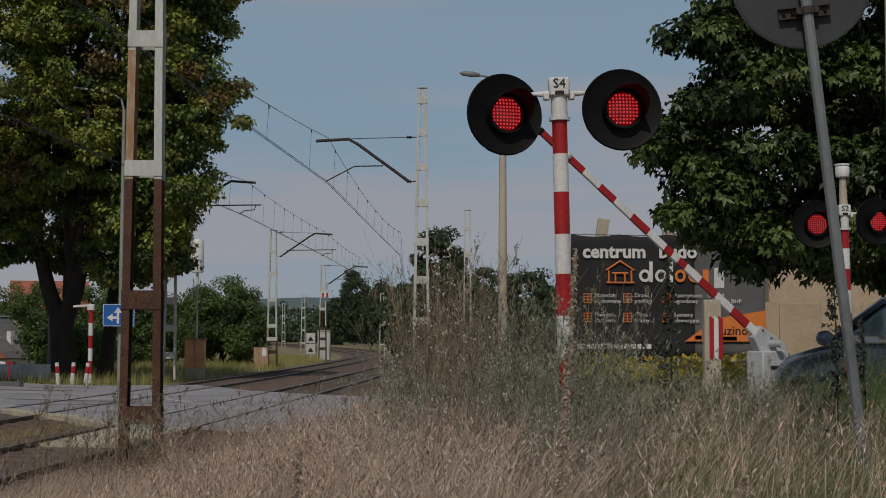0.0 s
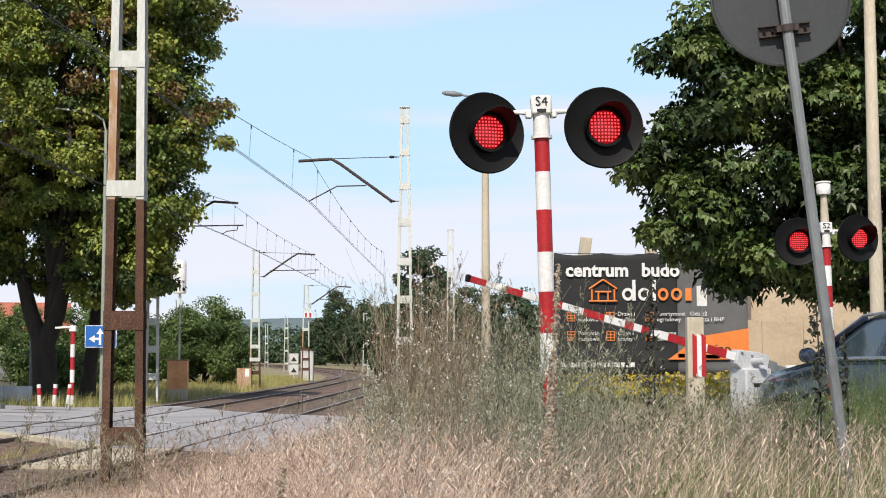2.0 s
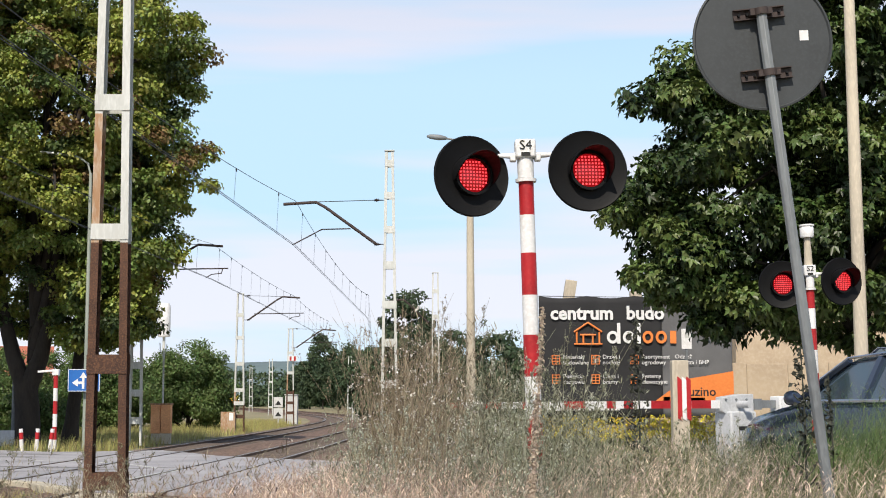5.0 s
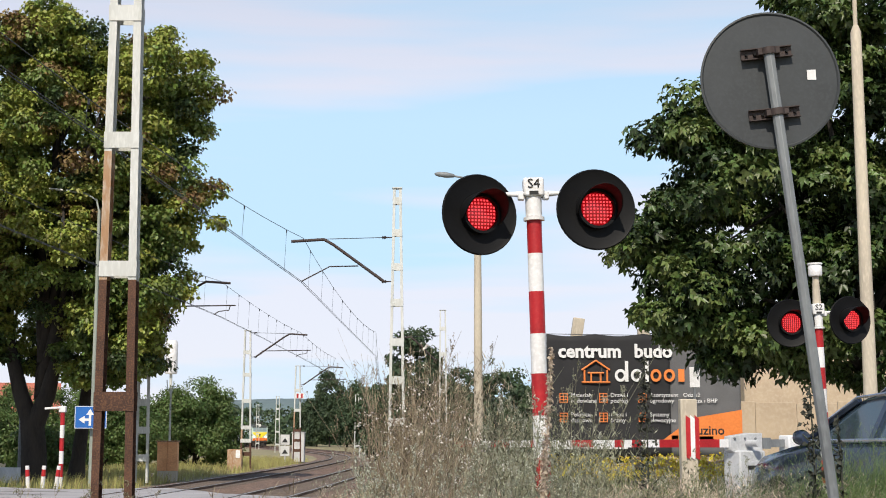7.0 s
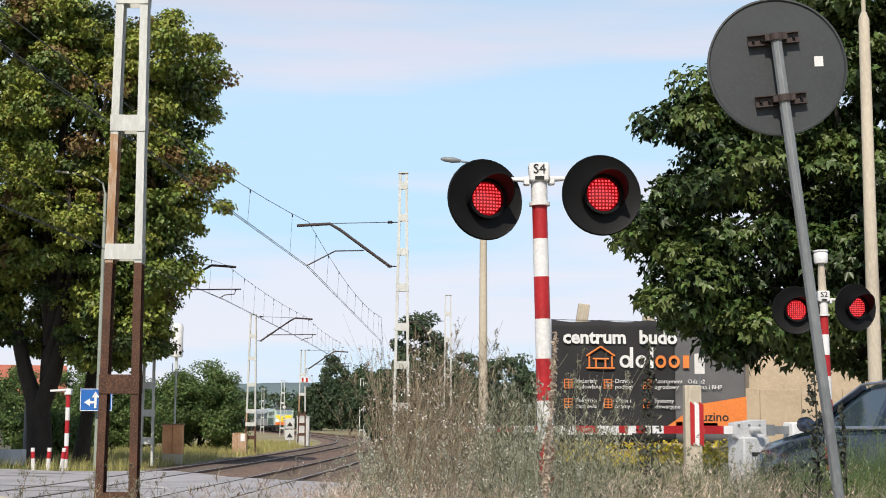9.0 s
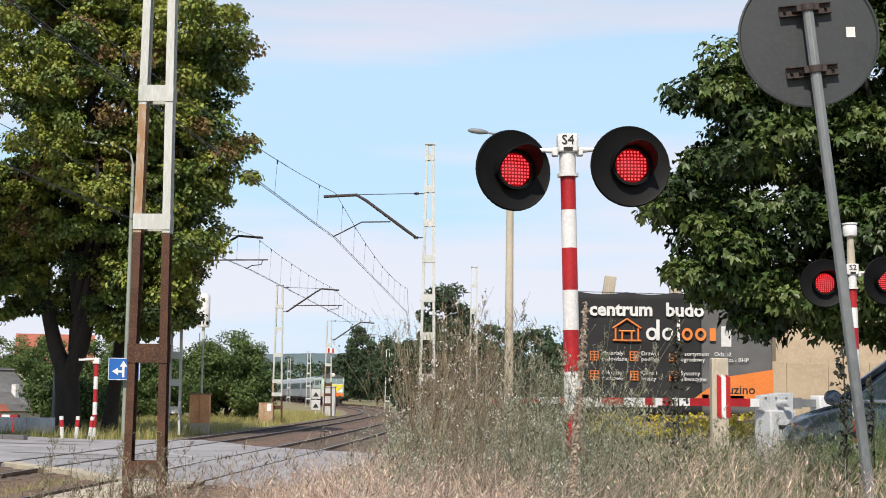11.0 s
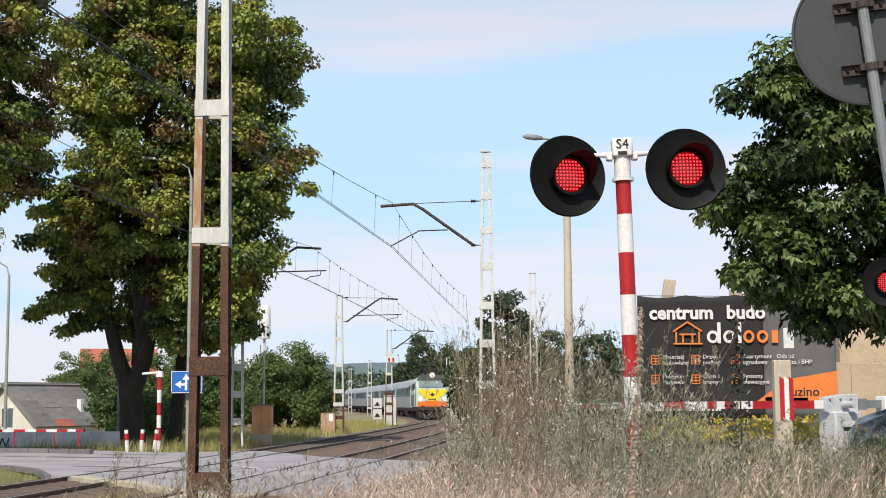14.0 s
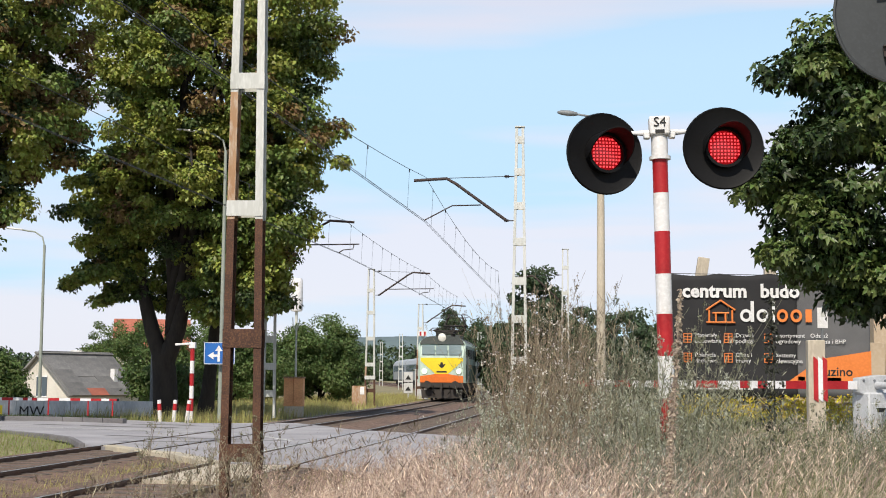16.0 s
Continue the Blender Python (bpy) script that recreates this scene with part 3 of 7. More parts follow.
def grass_patch(name, label, rng, x, y, h, w, mat, lean=0.35, seg=3, heads=0.0, z=None, head_w=0.0045, head_l=0.05):
    """Curved blades, some with seed heads, as one mesh."""
    n = len(x)
    z = ground_z(x, y) if z is None else z
    a = rng.uniform(0, 2 * np.pi, n)
    side = np.stack([np.cos(a), np.sin(a), np.zeros(n)], 1)
    b = rng.normal(size=n) * 0.9 + 0.4
    bend = np.stack([np.cos(b), np.sin(b), np.zeros(n)], 1) * (h * lean * rng.uniform(0.1, 1.0, n))[:, None]
    p0 = np.stack([x, y, z - 0.02], 1)
    rows = []
    for i in range(seg + 1):
        k = i / seg
        c = p0 + bend * k * k + np.array([0, 0, 1]) * (h * (k - 0.12 * k * k * lean))[:, None]
        ww = w * (1 - 0.85 * k)
        rows += [c - side * ww[:, None] / 2, c + side * ww[:, None] / 2]
    tip = c
    v = np.stack(rows, 1)
    base = np.arange(n)[:, None] * (2 * (seg + 1))
    tris = []
    for i in range(seg):
        tris += [base + [2 * i, 2 * i + 1, 2 * i + 3], base + [2 * i, 2 * i + 3, 2 * i + 2]]
    tris = np.concatenate(tris, 0)
    v = v.reshape(-1, 3)
    if heads:
        idx = np.nonzero(rng.uniform(size=n) < heads)[0]
        m = len(idx)
        hv, ht = [], []
        up = np.array([0, 0, 1.0])
        off = len(v)
        for q in range(5):
            aa = rng.uniform(0, 2 * np.pi, m)
            sd = np.stack([np.cos(aa), np.sin(aa), rng.uniform(0.2, 1.2, m)], 1)
            st = tip[idx] - up * (rng.uniform(0.0, 0.16, m) * h[idx])[:, None]
            L = (rng.uniform(0.35, 1.0, m) * head_l * h[idx])[:, None]
            pr = np.cross(sd, up)
            pr /= np.linalg.norm(pr, axis=1)[:, None] + 1e-6
            hv.append(np.stack([st, st + sd * L * 0.5 + pr * head_w * 0.6, st + sd * L, st + sd * L * 0.5 - pr * head_w * 0.6], 1).reshape(-1, 3))
            bb = off + np.arange(m)[:, None] * 4
            ht += [bb + [0, 1, 2], bb + [0, 2, 3]]
            off += m * 4
        v = np.concatenate([v] + hv, 0)
        tris = np.concatenate([tris] + ht, 0)
    ob = part(name, cloud_mesh(name, v, tris, mat), mat)
    return tagged(ob, label, "grass", kind="stuff")


def sprays(rng, n, a0, a1, z0, z1, depth, r=(0.2, 0.36)):
    """Clumps along drooping boughs from x a0 out to x a1, between heights z0 and z1."""
    out = []
    for i in range(n):
        z = z0 + (z1 - z0) * (i + rng.uniform()) / n
        reach = a0 + (a1 - a0) * rng.uniform(0.65, 1.0)
        y = rng.uniform(-depth, depth)
        for k in np.linspace(0.25, 1, 8):
            out.append((a0 + (reach - a0) * k, y * k, z + 0.25 * k - 0.75 * k * k + rng.normal() * 0.1, rng.uniform(*r)))
    return out


def ribbons(rng, a, m, b, w0, w1):
    """Thin two-segment strips from a by way of m to b."""
    n = len(a)
    d = b - a
    side = np.cross(d, rng.normal(size=(n, 3)) * np.array([0.3, 1, 0.3]))
    side /= np.linalg.norm(side, axis=1)[:, None] + 1e-9
    w = [w0[:, None] / 2, (w0 + w1)[:, None] / 4, w1[:, None] / 2]
    v = np.stack([p + e * side * k for p, k in zip((a, m, b), w) for e in (-1, 1)], 1).reshape(-1, 3)
    base = np.arange(n)[:, None] * 6
    return v, np.concatenate([base + q for q in ([0, 1, 3], [0, 3, 2], [2, 3, 5], [2, 5, 4])], 0)


def branching_weeds(name, label, rng, x, y, h, mat, seed_mat, nb=9, spread=0.4, rise=0.7, thick=0.005, seeds=2, seed_size=0.014, twigs=2):
    """Upright stems with side branches, twigs and small seeds or leaves, as one mesh."""
    n = len(x)
    P = np.stack([x, y, ground_z(x, y) - 0.03], 1)
    lean = np.stack([rng.normal(size=n) * 0.16, rng.normal(size=n) * 0.1, np.zeros(n)], 1)
    at = lambda i, k: P[i] + lean[i] * (h[i] * k * k)[:, None] + np.stack([0 * k, 0 * k, h[i] * k], 1)
    every = np.arange(n)
    vs, ts, ends = [], [], []
    def put(a, m, b, w0, w1):
        v, t = ribbons(rng, a, m, b, w0, w1)
        ts.append(t + sum(len(q) for q in vs))
        vs.append(v)
    for k0, k1 in ((0, 0.5), (0.5, 1.0)):
        K = lambda k: np.full(n, k)
        put(at(every, K(k0)), at(every, K((k0 + k1) / 2)), at(every, K(k1)), np.full(n, thick * (1 - 0.7 * k0)), np.full(n, thick * (1 - 0.7 * k1)))
    i = np.repeat(every, nb)
    k = rng.uniform(0.22, 0.97, len(i))
    for level in range(2):
        if level == 0:
            a = at(i, k)
            L = spread * h[i] * (1.12 - k) * rng.uniform(0.5, 1.0, len(i))
        else:
            j = np.repeat(np.arange(len(a)), twigs)
            f = rng.uniform(0.35, 0.95, len(j))[:, None]
            a, L = a[j] + (b[j] - a[j]) * f, L[j] * rng.uniform(0.25, 0.5, len(j))
        az = rng.uniform(0, 2 * np.pi, len(a))
        flat_, up_ = math.sqrt(1 - rise * rise), rise
        dirs = np.stack([np.cos(az) * flat_, np.sin(az) * flat_, up_ + rng.normal(size=len(a)) * 0.15], 1)
        b = a + dirs * L[:, None]
        m = (a + b) / 2 - np.array([0, 0, 1]) * (0.08 * L)[:, None]
        put(a, m, b, np.full(len(a), thick * (0.55 - 0.2 * level)), np.full(len(a), thick * 0.22))
        ends.append(np.concatenate([b, m]))
    slots = [np.zeros(len(t), int) for t in ts]
    if seeds:
        e = np.concatenate(ends)
        v, t = leaf_cloud(rng, e, np.full(len(e), seed_size * 0.9), seeds, seed_size)
        ts.append(t + sum(len(q) for q in vs))
        vs.append(v)
        slots.append(np.ones(len(t), int))
    me = cloud_mesh(name, np.concatenate(vs), np.concatenate(ts), (mat, seed_mat), np.concatenate(slots))
    return tagged(part(name, me, mat), label, "weeds", kind="stuff")


def build_trees():
    rng = np.random.default_rng(14)
    lime = (M_LEAF_L, M_LEAF_L2, M_LEAF_L_SHADE, M_LEAF_L4)
    # tall lime across the road, its trunk forked at head height
    blobs = [((1.2, 0, 12.0), (3.9, 4.2, 3.6)), ((1.4, 0, 8.4), (3.2, 3.8, 3.0)), ((3.9, -0.5, 14.7), (2.2, 2.8, 1.7)), ((-0.9, 0, 14.2), (2.5, 2.8, 2.8)), ((3.0, -0.6, 5.0), (1.6, 2.0, 1.5)),
             ((3.7, -0.4, 7.2), (1.9, 2.2, 1.9)), ((4.2, 0, 10.2), (2.3, 2.6, 2.2)), ((0.5, 0, 15.9), (2.4, 2.8, 1.6)), ((5.2, 0.4, 14.0), (1.1, 1.4, 1.3)), ((2.0, -0.4, 4.6), (1.4, 1.4, 1.0)), ((-0.1, 1.6, 5.4), (1.3, 1.0, 1.9)), ((-1.6, 0.4, 8.4), (1.4, 1.6, 1.6))]
    stems = [([(0.1, 0, -0.3), (0.05, 0, 0.4), (0.0, 0, 1.4), (-0.1, 0, 2.3)], 0.5, 0.42),
             ([(-0.1, 0, 2.1), (-0.55, 0.1, 3.2), (-0.95, 0.2, 4.6), (-1.1, 0.2, 6.5), (-0.8, 0.1, 9.0), (-0.4, 0, 13.0)], 0.33, 0.08),
             ([(-0.05, 0, 2.0), (0.45, -0.1, 3.2), (0.8, -0.1, 5.0), (1.2, 0, 8.0), (1.6, 0, 14.0)], 0.36, 0.08)]
    tree("lime_tree", "tall forked lime tree with dense yellowing green crown beside the road", (-13.85, 51.0, -0.1), 18, 0.5, blobs, 3, 980, 210, 0.15, lime, (0.34, 0.74), limbs=24, lean=(0.6, 0), fork=0.2, flat=0.6, up=0.8,
         extra=sprays(rng, 20, -0.4, -3.5, 4.6, 10.0, 2.0, (0.26, 0.5)), stems=stems, share=(0.5, 0.3, 0.12, 0.08))
    # second lime close behind, its shade painted in with mostly deep leaf greens
    tree("lime_tree", "dark lime trunk behind the lane sign, shade painted into its crown", (-12.75, 52.6, -0.1), 12, 0.3, [((1.6, 0.6, 6.6), (1.9, 1.6, 2.0)), ((0.6, 0.8, 9.4), (2.2, 1.8, 2.0)), ((2.0, 0.4, 4.6), (1.0, 1.2, 0.8))], 6, 120, 260, 0.13, (M_LEAF_L2, M_LEAF_L_SHADE), (0.4, 0.8), limbs=10, lean=(0.8, 0), fork=0.3, flat=0.5, up=1.0, share=(0.4, 0.6))
    blobs = [((0, 0, 10.6), (3.9, 3.8, 2.8)), ((0.8, -0.5, 13.5), (3.4, 3.4, 3.2)), ((1.3, 0, 8.9), (2.5, 2.4, 1.5)), ((0.2, 0, 7.2), (2.2, 2.2, 1.5)), ((-0.6, 0, 5.8), (1.7, 1.7, 0.9))]
    tree("lime_tree", "lime tree with yellowing and browning crown at the roadside", (-17.9, 41.5, -0.1), 15, 0.4, blobs, 9, 480, 210, 0.14, lime, (0.32, 0.68), fork=0.4, flat=0.6, up=0.8, share=(0.3, 0.3, 0.15, 0.25))
    blobs = [((-1.47, 0.0, 4.37), (2.02, 2.02, 1.72)), ((-0.17, 0.25, 5.8), (2.1, 2.02, 2.1)), ((-1.97, -0.25, 3.23), (1.51, 1.51, 1.09)), ((0.17, -0.42, 3.11), (2.02, 1.76, 1.3)), ((1.51, 0.34, 3.86), (2.18, 2.02, 1.72)), ((0.25, 0.0, 7.22), (1.76, 1.68, 1.26)), ((-2.3, -0.76, 2.7), (0.5, 0.5, 0.3)), ((-1.5, -0.76, 2.2), (0.67, 0.5, 0.25)), ((-2.8, 0.0, 5.75), (0.5, 0.6, 0.25)), ((-2.7, 0.0, 5.0), (0.7, 0.8, 0.4)), ((-2.18, 0.0, 5.95), (1.01, 1.01, 0.7)), ((-3.0, 0.0, 3.95), (0.75, 0.8, 0.5))]
    tree("maple_tree", "broad maple tree with dark green leaves behind the signals", (6.68, 21.0, 0.3), 7.2, 0.2, blobs, 5, 430, 200, 0.105, (M_LEAF_R, M_LEAF_R_SHADE, M_LEAF_R_SUN), (0.26, 0.56), limbs=18, fork=0.3, lobes=3, flat=0.55, up=0.9, share=(0.42, 0.28, 0.30))


def build_scrub():
    rng = np.random.default_rng(21)
    def bush(name, label, base, blobs, count, per, leaf, mat, clump, seed, cat="bush"):
        tree(name, label, base, max(b[0][2] for b in blobs), 0.08 + 0.03 * len(blobs), blobs, seed, count, per, leaf, mat, clump, limbs=8, fork=0.1, category=cat)
    bush("walnut_bush", "rounded dense green bush by the railway", (-12.6, 79, -0.1), [((0, 0, 3.0), (2.1, 2.0, 1.9)), ((-1.4, 0, 2.2), (2.0, 2, 1.7)), ((1.2, -0.3, 1.7), (1.3, 1.6, 1.5))], 200, 300, 0.12, M_LEAF_B, (0.4, 0.75), 31)
    bush("walnut_bush", "dense green bush behind the striped bollards", (-17.2, 76, -0.1), [((0, 0, 2.2), (1.9, 2.0, 2.0)), ((1.6, 0, 1.8), (1.8, 2, 1.8))], 120, 280, 0.12, M_LEAF_B, (0.4, 0.75), 32)
    # far trees along the inside of the curve
    spots = [(-0.6, 92, 9.0, 2.1), (0.4, 94, 7.2, 2.4), (2.6, 96, 6.0, 2.6), (5.0, 90, 5.6, 3.0), (-3.4, 100, 5.0, 1.6), (8.4, 86, 5.0, 3.0), (11.5, 84, 4.6, 3.0), (-16.8, 258, 13.5, 3.4), (-19.4, 262, 9.5, 3.0), (-13.0, 245, 9.5, 4.0), (-10.0, 232, 10.5, 4.2), (-7.4, 215, 9.5, 4.0), (-4.5, 190, 9.0, 3.6), (-2.2, 165, 8.0, 3.4), (-22, 270, 8, 3)]
    for i, (x, y, h, r) in enumerate(spots):
        bush("far_tree", "dark green tree beyond the railway curve", (x, y, float(ground_z(x, y))), [((0, 0, h * 0.62), (r * 0.8, r * 0.8, h * 0.38)), ((r * 0.3, 0, h * 0.4), (r * 0.85, r * 0.8, h * 0.36))], 90, 150, 0.2 if y < 140 else 0.34, M_LEAF_F, (0.4, 0.75) if y < 140 else (0.7, 1.3), 40 + i, "tree")
    # woods behind: many small clumps
    rng = np.random.default_rng(77)
    x = np.concatenate([rng.uniform(-150, 90, 1500), rng.uniform(-170, 20, 1100)])
    y = np.concatenate([300 + 90 * rng.uniform(0, 1, 1500), rng.uniform(540, 620, 1100)])
    free = np.abs(x - track_x(y) - 2) > 8
    x, y = x[free], y[free]
    n = len(x)
    ztop = 5 + 4 * np.array([noise.noise((a * 0.05, b * 0.05, 3)) for a, b in zip(x, y)]) + 8 * (y > 500)
    z = ground_z(x, y) + ztop * rng.uniform(0.1, 1.0, n)
    v, t = leaf_cloud(rng, np.stack([x, y, z], 1), rng.uniform(1.2, 2.6, n), 34, 1.0)
    ob = part("far_woods", cloud_mesh("far_woods", v, t, M_LEAF_F), M_LEAF_F)
    tagged(ob, "belt of dark green woods on the horizon", "woods", kind="stuff")
    # wooded ridge, its haze put into the blue-green colour
    mb = MB()
    xs = np.linspace(-900, 900, 240)
    for a in xs:
        h = 47 + 10 * noise.noise((a * 0.004, 0, 5)) + 2.4 * noise.noise((a * 0.05, 0, 2))
        h *= float(smoothstep(-520, -330, a))
        for y, z in ((1500, -5), (1560, h * 0.75), (1700, h), (1900, -5)):
            mb.v.append((a, y, z))
    mb.f = [(i * 4 + j, (i + 1) * 4 + j, (i + 1) * 4 + j + 1, i * 4 + j + 1) for i in range(len(xs) - 1) for j in range(3)]
    tagged(part("wooded_ridge", mb, M_HILL_HAZE), "wooded ridge with haze painted into its blue-green colour", "hills", kind="structure")


def build_grass():
    rng = np.random.default_rng(4)
    def scatter(n, x0, x1, y0, y1, keep):
        x, y = rng.uniform(x0, x1, n), rng.uniform(y0, y1, n)
        ok = keep(x, y)
        return x[ok], y[ok]
    def clear(x, y):
        u = x - (track_x(y) + GAP)
        return (u > 1.7) & (np.abs(x) < 0.42 * y + 1.5)
    def off_road(x, y):
        return ~((y > 21 - 1.1 * (x - 1.0)) & (x < 2.5)) & ~((x > 2.2) & (np.abs(y - (15.5 - 0.5 * (x - 4.5))) < 3.2) & (x > 3.0))
    # dry foreground grass
    x, y = scatter(62000, -4.2, 3.0, 3.4, 14, lambda a, b: clear(a, b) & (rng.uniform(size=len(a)) < 1.0 - 0.9 * smoothstep(0.02, 0.13, a / b)))
    h = (0.66 + 0.32 * rng.uniform(size=len(x))) * (1 - 0.45 * smoothstep(0.0, -3.0, x)) * (1 - 0.2 * smoothstep(6.5, 3.5, y))
    grass_patch("dry_grass", "tall dry beige meadow grass", rng, x, y, h, rng.uniform(0.003, 0.0075, len(x)), M_DRY, 0.85, 4, heads=0.4)
    # greener grass to the right
    x, y = scatter(62000, -1.0, 7.5, 4.0, 16, lambda a, b: clear(a, b) & off_road(a, b) & (rng.uniform(size=len(a)) < 0.1 + 0.9 * smoothstep(-0.01, 0.12, a / b)))
    h = 0.46 + 0.30 * rng.uniform(size=len(x)) + 0.1 * smoothstep(1.5, 3.5, x)
    grass_patch("green_grass", "tall green meadow grass with dry tips", rng, x, y, h, rng.uniform(0.003, 0.0075, len(x)), M_GREEN, 0.6, 4, heads=0.2)
    x, y = scatter(7500, -0.6, 6.5, 4.0, 14, lambda a, b: clear(a, b) & off_road(a, b))
    grass_patch("pale_grass", "scattered pale dry stalks among green grass", rng, x, y, rng.uniform(0.6, 1.0, len(x)), rng.uniform(0.003, 0.0065, len(x)), M_DRY, 0.7, 4, heads=0.5)
    # meadow beyond the barrier
    x, y = scatter(36000, 2.0, 14, 18, 32, lambda a, b: np.ones(len(a), bool))
    grass_patch("meadow_grass", "green and yellow meadow grass", rng, x, y, rng.uniform(0.3, 0.65, len(x)), rng.uniform(0.008, 0.016, len(x)), M_GREEN, 0.4, 2)
    # verge of the far track
    x, y = scatter(40000, -19, -4, 44, 110, lambda a, b: (a < track_x(b) - 2.3) & (a > track_x(b) - 9) & beyond_road(a, b))
    grass_patch("verge_grass", "yellow-green grass on the railway verge", rng, x, y, rng.uniform(0.2, 0.5, len(x)), rng.uniform(0.015, 0.03, len(x)), M_VERGE, 0.4, 2)
    # tall weed stalks in the middle
    tips = []
    for mat, lo, hi, n, h0, h1, word in ((M_WEED, -0.038, 0.028, 1300, 0.8, 1.78, "reddish brown dock and weed stalks"), (M_GREYWEED, 0.0, 0.068, 800, 0.6, 1.5, "grey-green mugwort stalks"), (M_GREYWEED, -0.085, -0.02, 700, 0.5, 1.12, "low grey-green mugwort")):
        x, y = scatter(int(n * 4), -1.4, 1.3, 7.0, 13, lambda a, b: clear(a, b) & (a / b > lo) & (a / b < hi))
        x, y = x[:n], y[:n]
        q = np.abs(x / y - (lo + hi) / 2) / (hi - lo) * 2
        h = (h0 + (h1 - h0) * rng.uniform(size=len(x)) ** 1.6) * (1.02 - 0.2 * q * q) * (0.84 + 0.02 * y)
        grass_patch("weed_stalks", word, rng, x, y, h, rng.uniform(0.002, 0.006, len(x)), mat, 0.3, 4, heads=1.0, head_w=0.005, head_l=0.05)
        k = rng.uniform(size=len(x)) < 0.18
        tips.append(np.stack([x[k] + rng.normal(size=k.sum()) * 0.06, y[k], ground_z(x[k], y[k]) + h[k] * rng.uniform(0.75, 0.97, k.sum())], 1))
    c = np.concatenate(tips)
    v, t = leaf_cloud(rng, c, np.full(len(c), 0.035), 9, 0.013)
    tagged(part("weed_flowers", cloud_mesh("weed_flowers", v, t, M_SPECK), M_SPECK), "pale withered flower heads on the weeds", "flowers", kind="stuff")
    # leggy dry weeds round the mast and along the bank's edge
    x, y = scatter(900, -4.6, -1.0, 8, 17.5, lambda a, b: (a - track_x(b) - GAP > 1.2) & (a / b < -0.1))
    grass_patch("leggy_weeds", "thin dry branching weeds by the mast", rng, x, y, rng.uniform(0.35, 1.05, len(x)), rng.uniform(0.003, 0.008, len(x)), M_WEED, 0.5, 4, heads=1.0, head_w=0.007, head_l=0.12)
    # branching weeds: pinkish dry ones, silvery mugwort, tall brown docks, feathery panicles
    for name, word, n, lo, hi, y0, y1, h0, h1, mt, sd, nb, spread, rise, size in (
            ("dry_weeds", "dry pinkish beige branching weeds", 420, -0.2, -0.01, 6.0, 13.5, 0.42, 0.9, M_DRYWEED, M_DRYWEED, 10, 0.5, 0.75, 0.009),
            ("dry_weeds", "dry pinkish beige weeds among the grass", 260, -0.06, 0.11, 5.0, 8.5, 0.45, 0.85, M_DRYWEED, M_SPECK, 8, 0.42, 0.75, 0.010),
            ("mugwort", "silvery grey-green mugwort with pale leaves", 330, -0.046, 0.075, 7.2, 12.5, 0.7, 1.22, M_GREYWEED, M_SILVER, 13, 0.3, 0.88, 0.0105),
            ("dock_stalks", "tall brown dock stalks gone to seed", 230, -0.038, 0.04, 9.0, 13.0, 1.2, 1.95, M_DOCK, M_DOCK, 11, 0.2, 0.95, 0.009),
            ("mugwort", "tall grey-green weeds with fine panicles", 110, 0.035, 0.12, 7.6, 11.0, 0.9, 1.75, M_GREYWEED, M_GREYWEED, 14, 0.2, 0.9, 0.012),
            ("mugwort", "grey-green weeds hiding the foot of the signal", 75, 0.062, 0.105, 6.2, 8.2, 0.7, 1.5, M_GREYWEED, M_SILVER, 14, 0.2, 0.9, 0.010),
            ("mugwort", "thin green weeds before the barrier", 130, 0.1, 0.26, 8.2, 11.5, 0.6, 1.15, M_GREEN, M_GREYWEED, 9, 0.25, 0.88, 0.012)):
        y = rng.uniform(y0, y1, n)
        x = rng.uniform(lo, hi, n) * y
        ok = clear(x, y)
        x, y = x[ok], y[ok]
        branching_weeds(name, word, rng, x, y, h0 + (h1 - h0) * rng.uniform(size=len(x)) ** 1.5, mt, sd, nb, spread, rise, seed_size=size)
    x, y = rng.uniform(-4.35, -3.2, 46), rng.uniform(14.5, 17.6, 46)
    branching_weeds("dry_weeds", "dry branching weeds round the mast's foot", rng, x, y, rng.uniform(0.5, 1.35, 46), M_DOCK, M_GREYWEED, 9, 0.4, 0.8, thick=0.009, seed_size=0.016)
    # lawn left of the tracks
    x, y = scatter(60000, -26, -8.5, 14, 41.5, lambda a, b: (a < track_x(b) - 1.9) & (b < np.interp(a, *np.array(NEAR_EDGE, float).T) - 0.25))
    grass_patch("lawn", "short green lawn with dry tips beside the track", rng, x, y, rng.uniform(0.06, 0.2, len(x)), rng.uniform(0.008, 0.016, len(x)), M_LAWN, 0.5, 2)
    x, y = scatter(22000, -26, -10.5, 42.5, 49.8, beyond_road)
    grass_patch("verge_grass", "short green grass beside the road", rng, x, y, rng.uniform(0.05, 0.2, len(x)), rng.uniform(0.012, 0.02, len(x)), M_GREEN, 0.5, 2)
    x, y = scatter(1500, 0.5, 2.9, 8.6, 13, clear)
    grass_patch("weed_stalks", "grey-green grass stalks before the barrier", rng, x, y, 0.6 + 0.42 * rng.uniform(size=len(x)) ** 1.5, rng.uniform(0.003, 0.006, len(x)), M_GREYWEED, 0.3, 4, heads=1.0, head_w=0.006, head_l=0.05)
    # thinner stalks round the foot of the signal
    x, y = scatter(1150, 0.3, 0.95, 6.2, 8.25, clear)
    grass_patch("weed_stalks", "pale weed stalks round the signal post", rng, x, y, 0.6 + 0.75 * rng.uniform(size=len(x)) ** 1.7, rng.uniform(0.002, 0.005, len(x)), M_GREYWEED, 0.22, 4, heads=1.0, head_w=0.006, head_l=0.04)
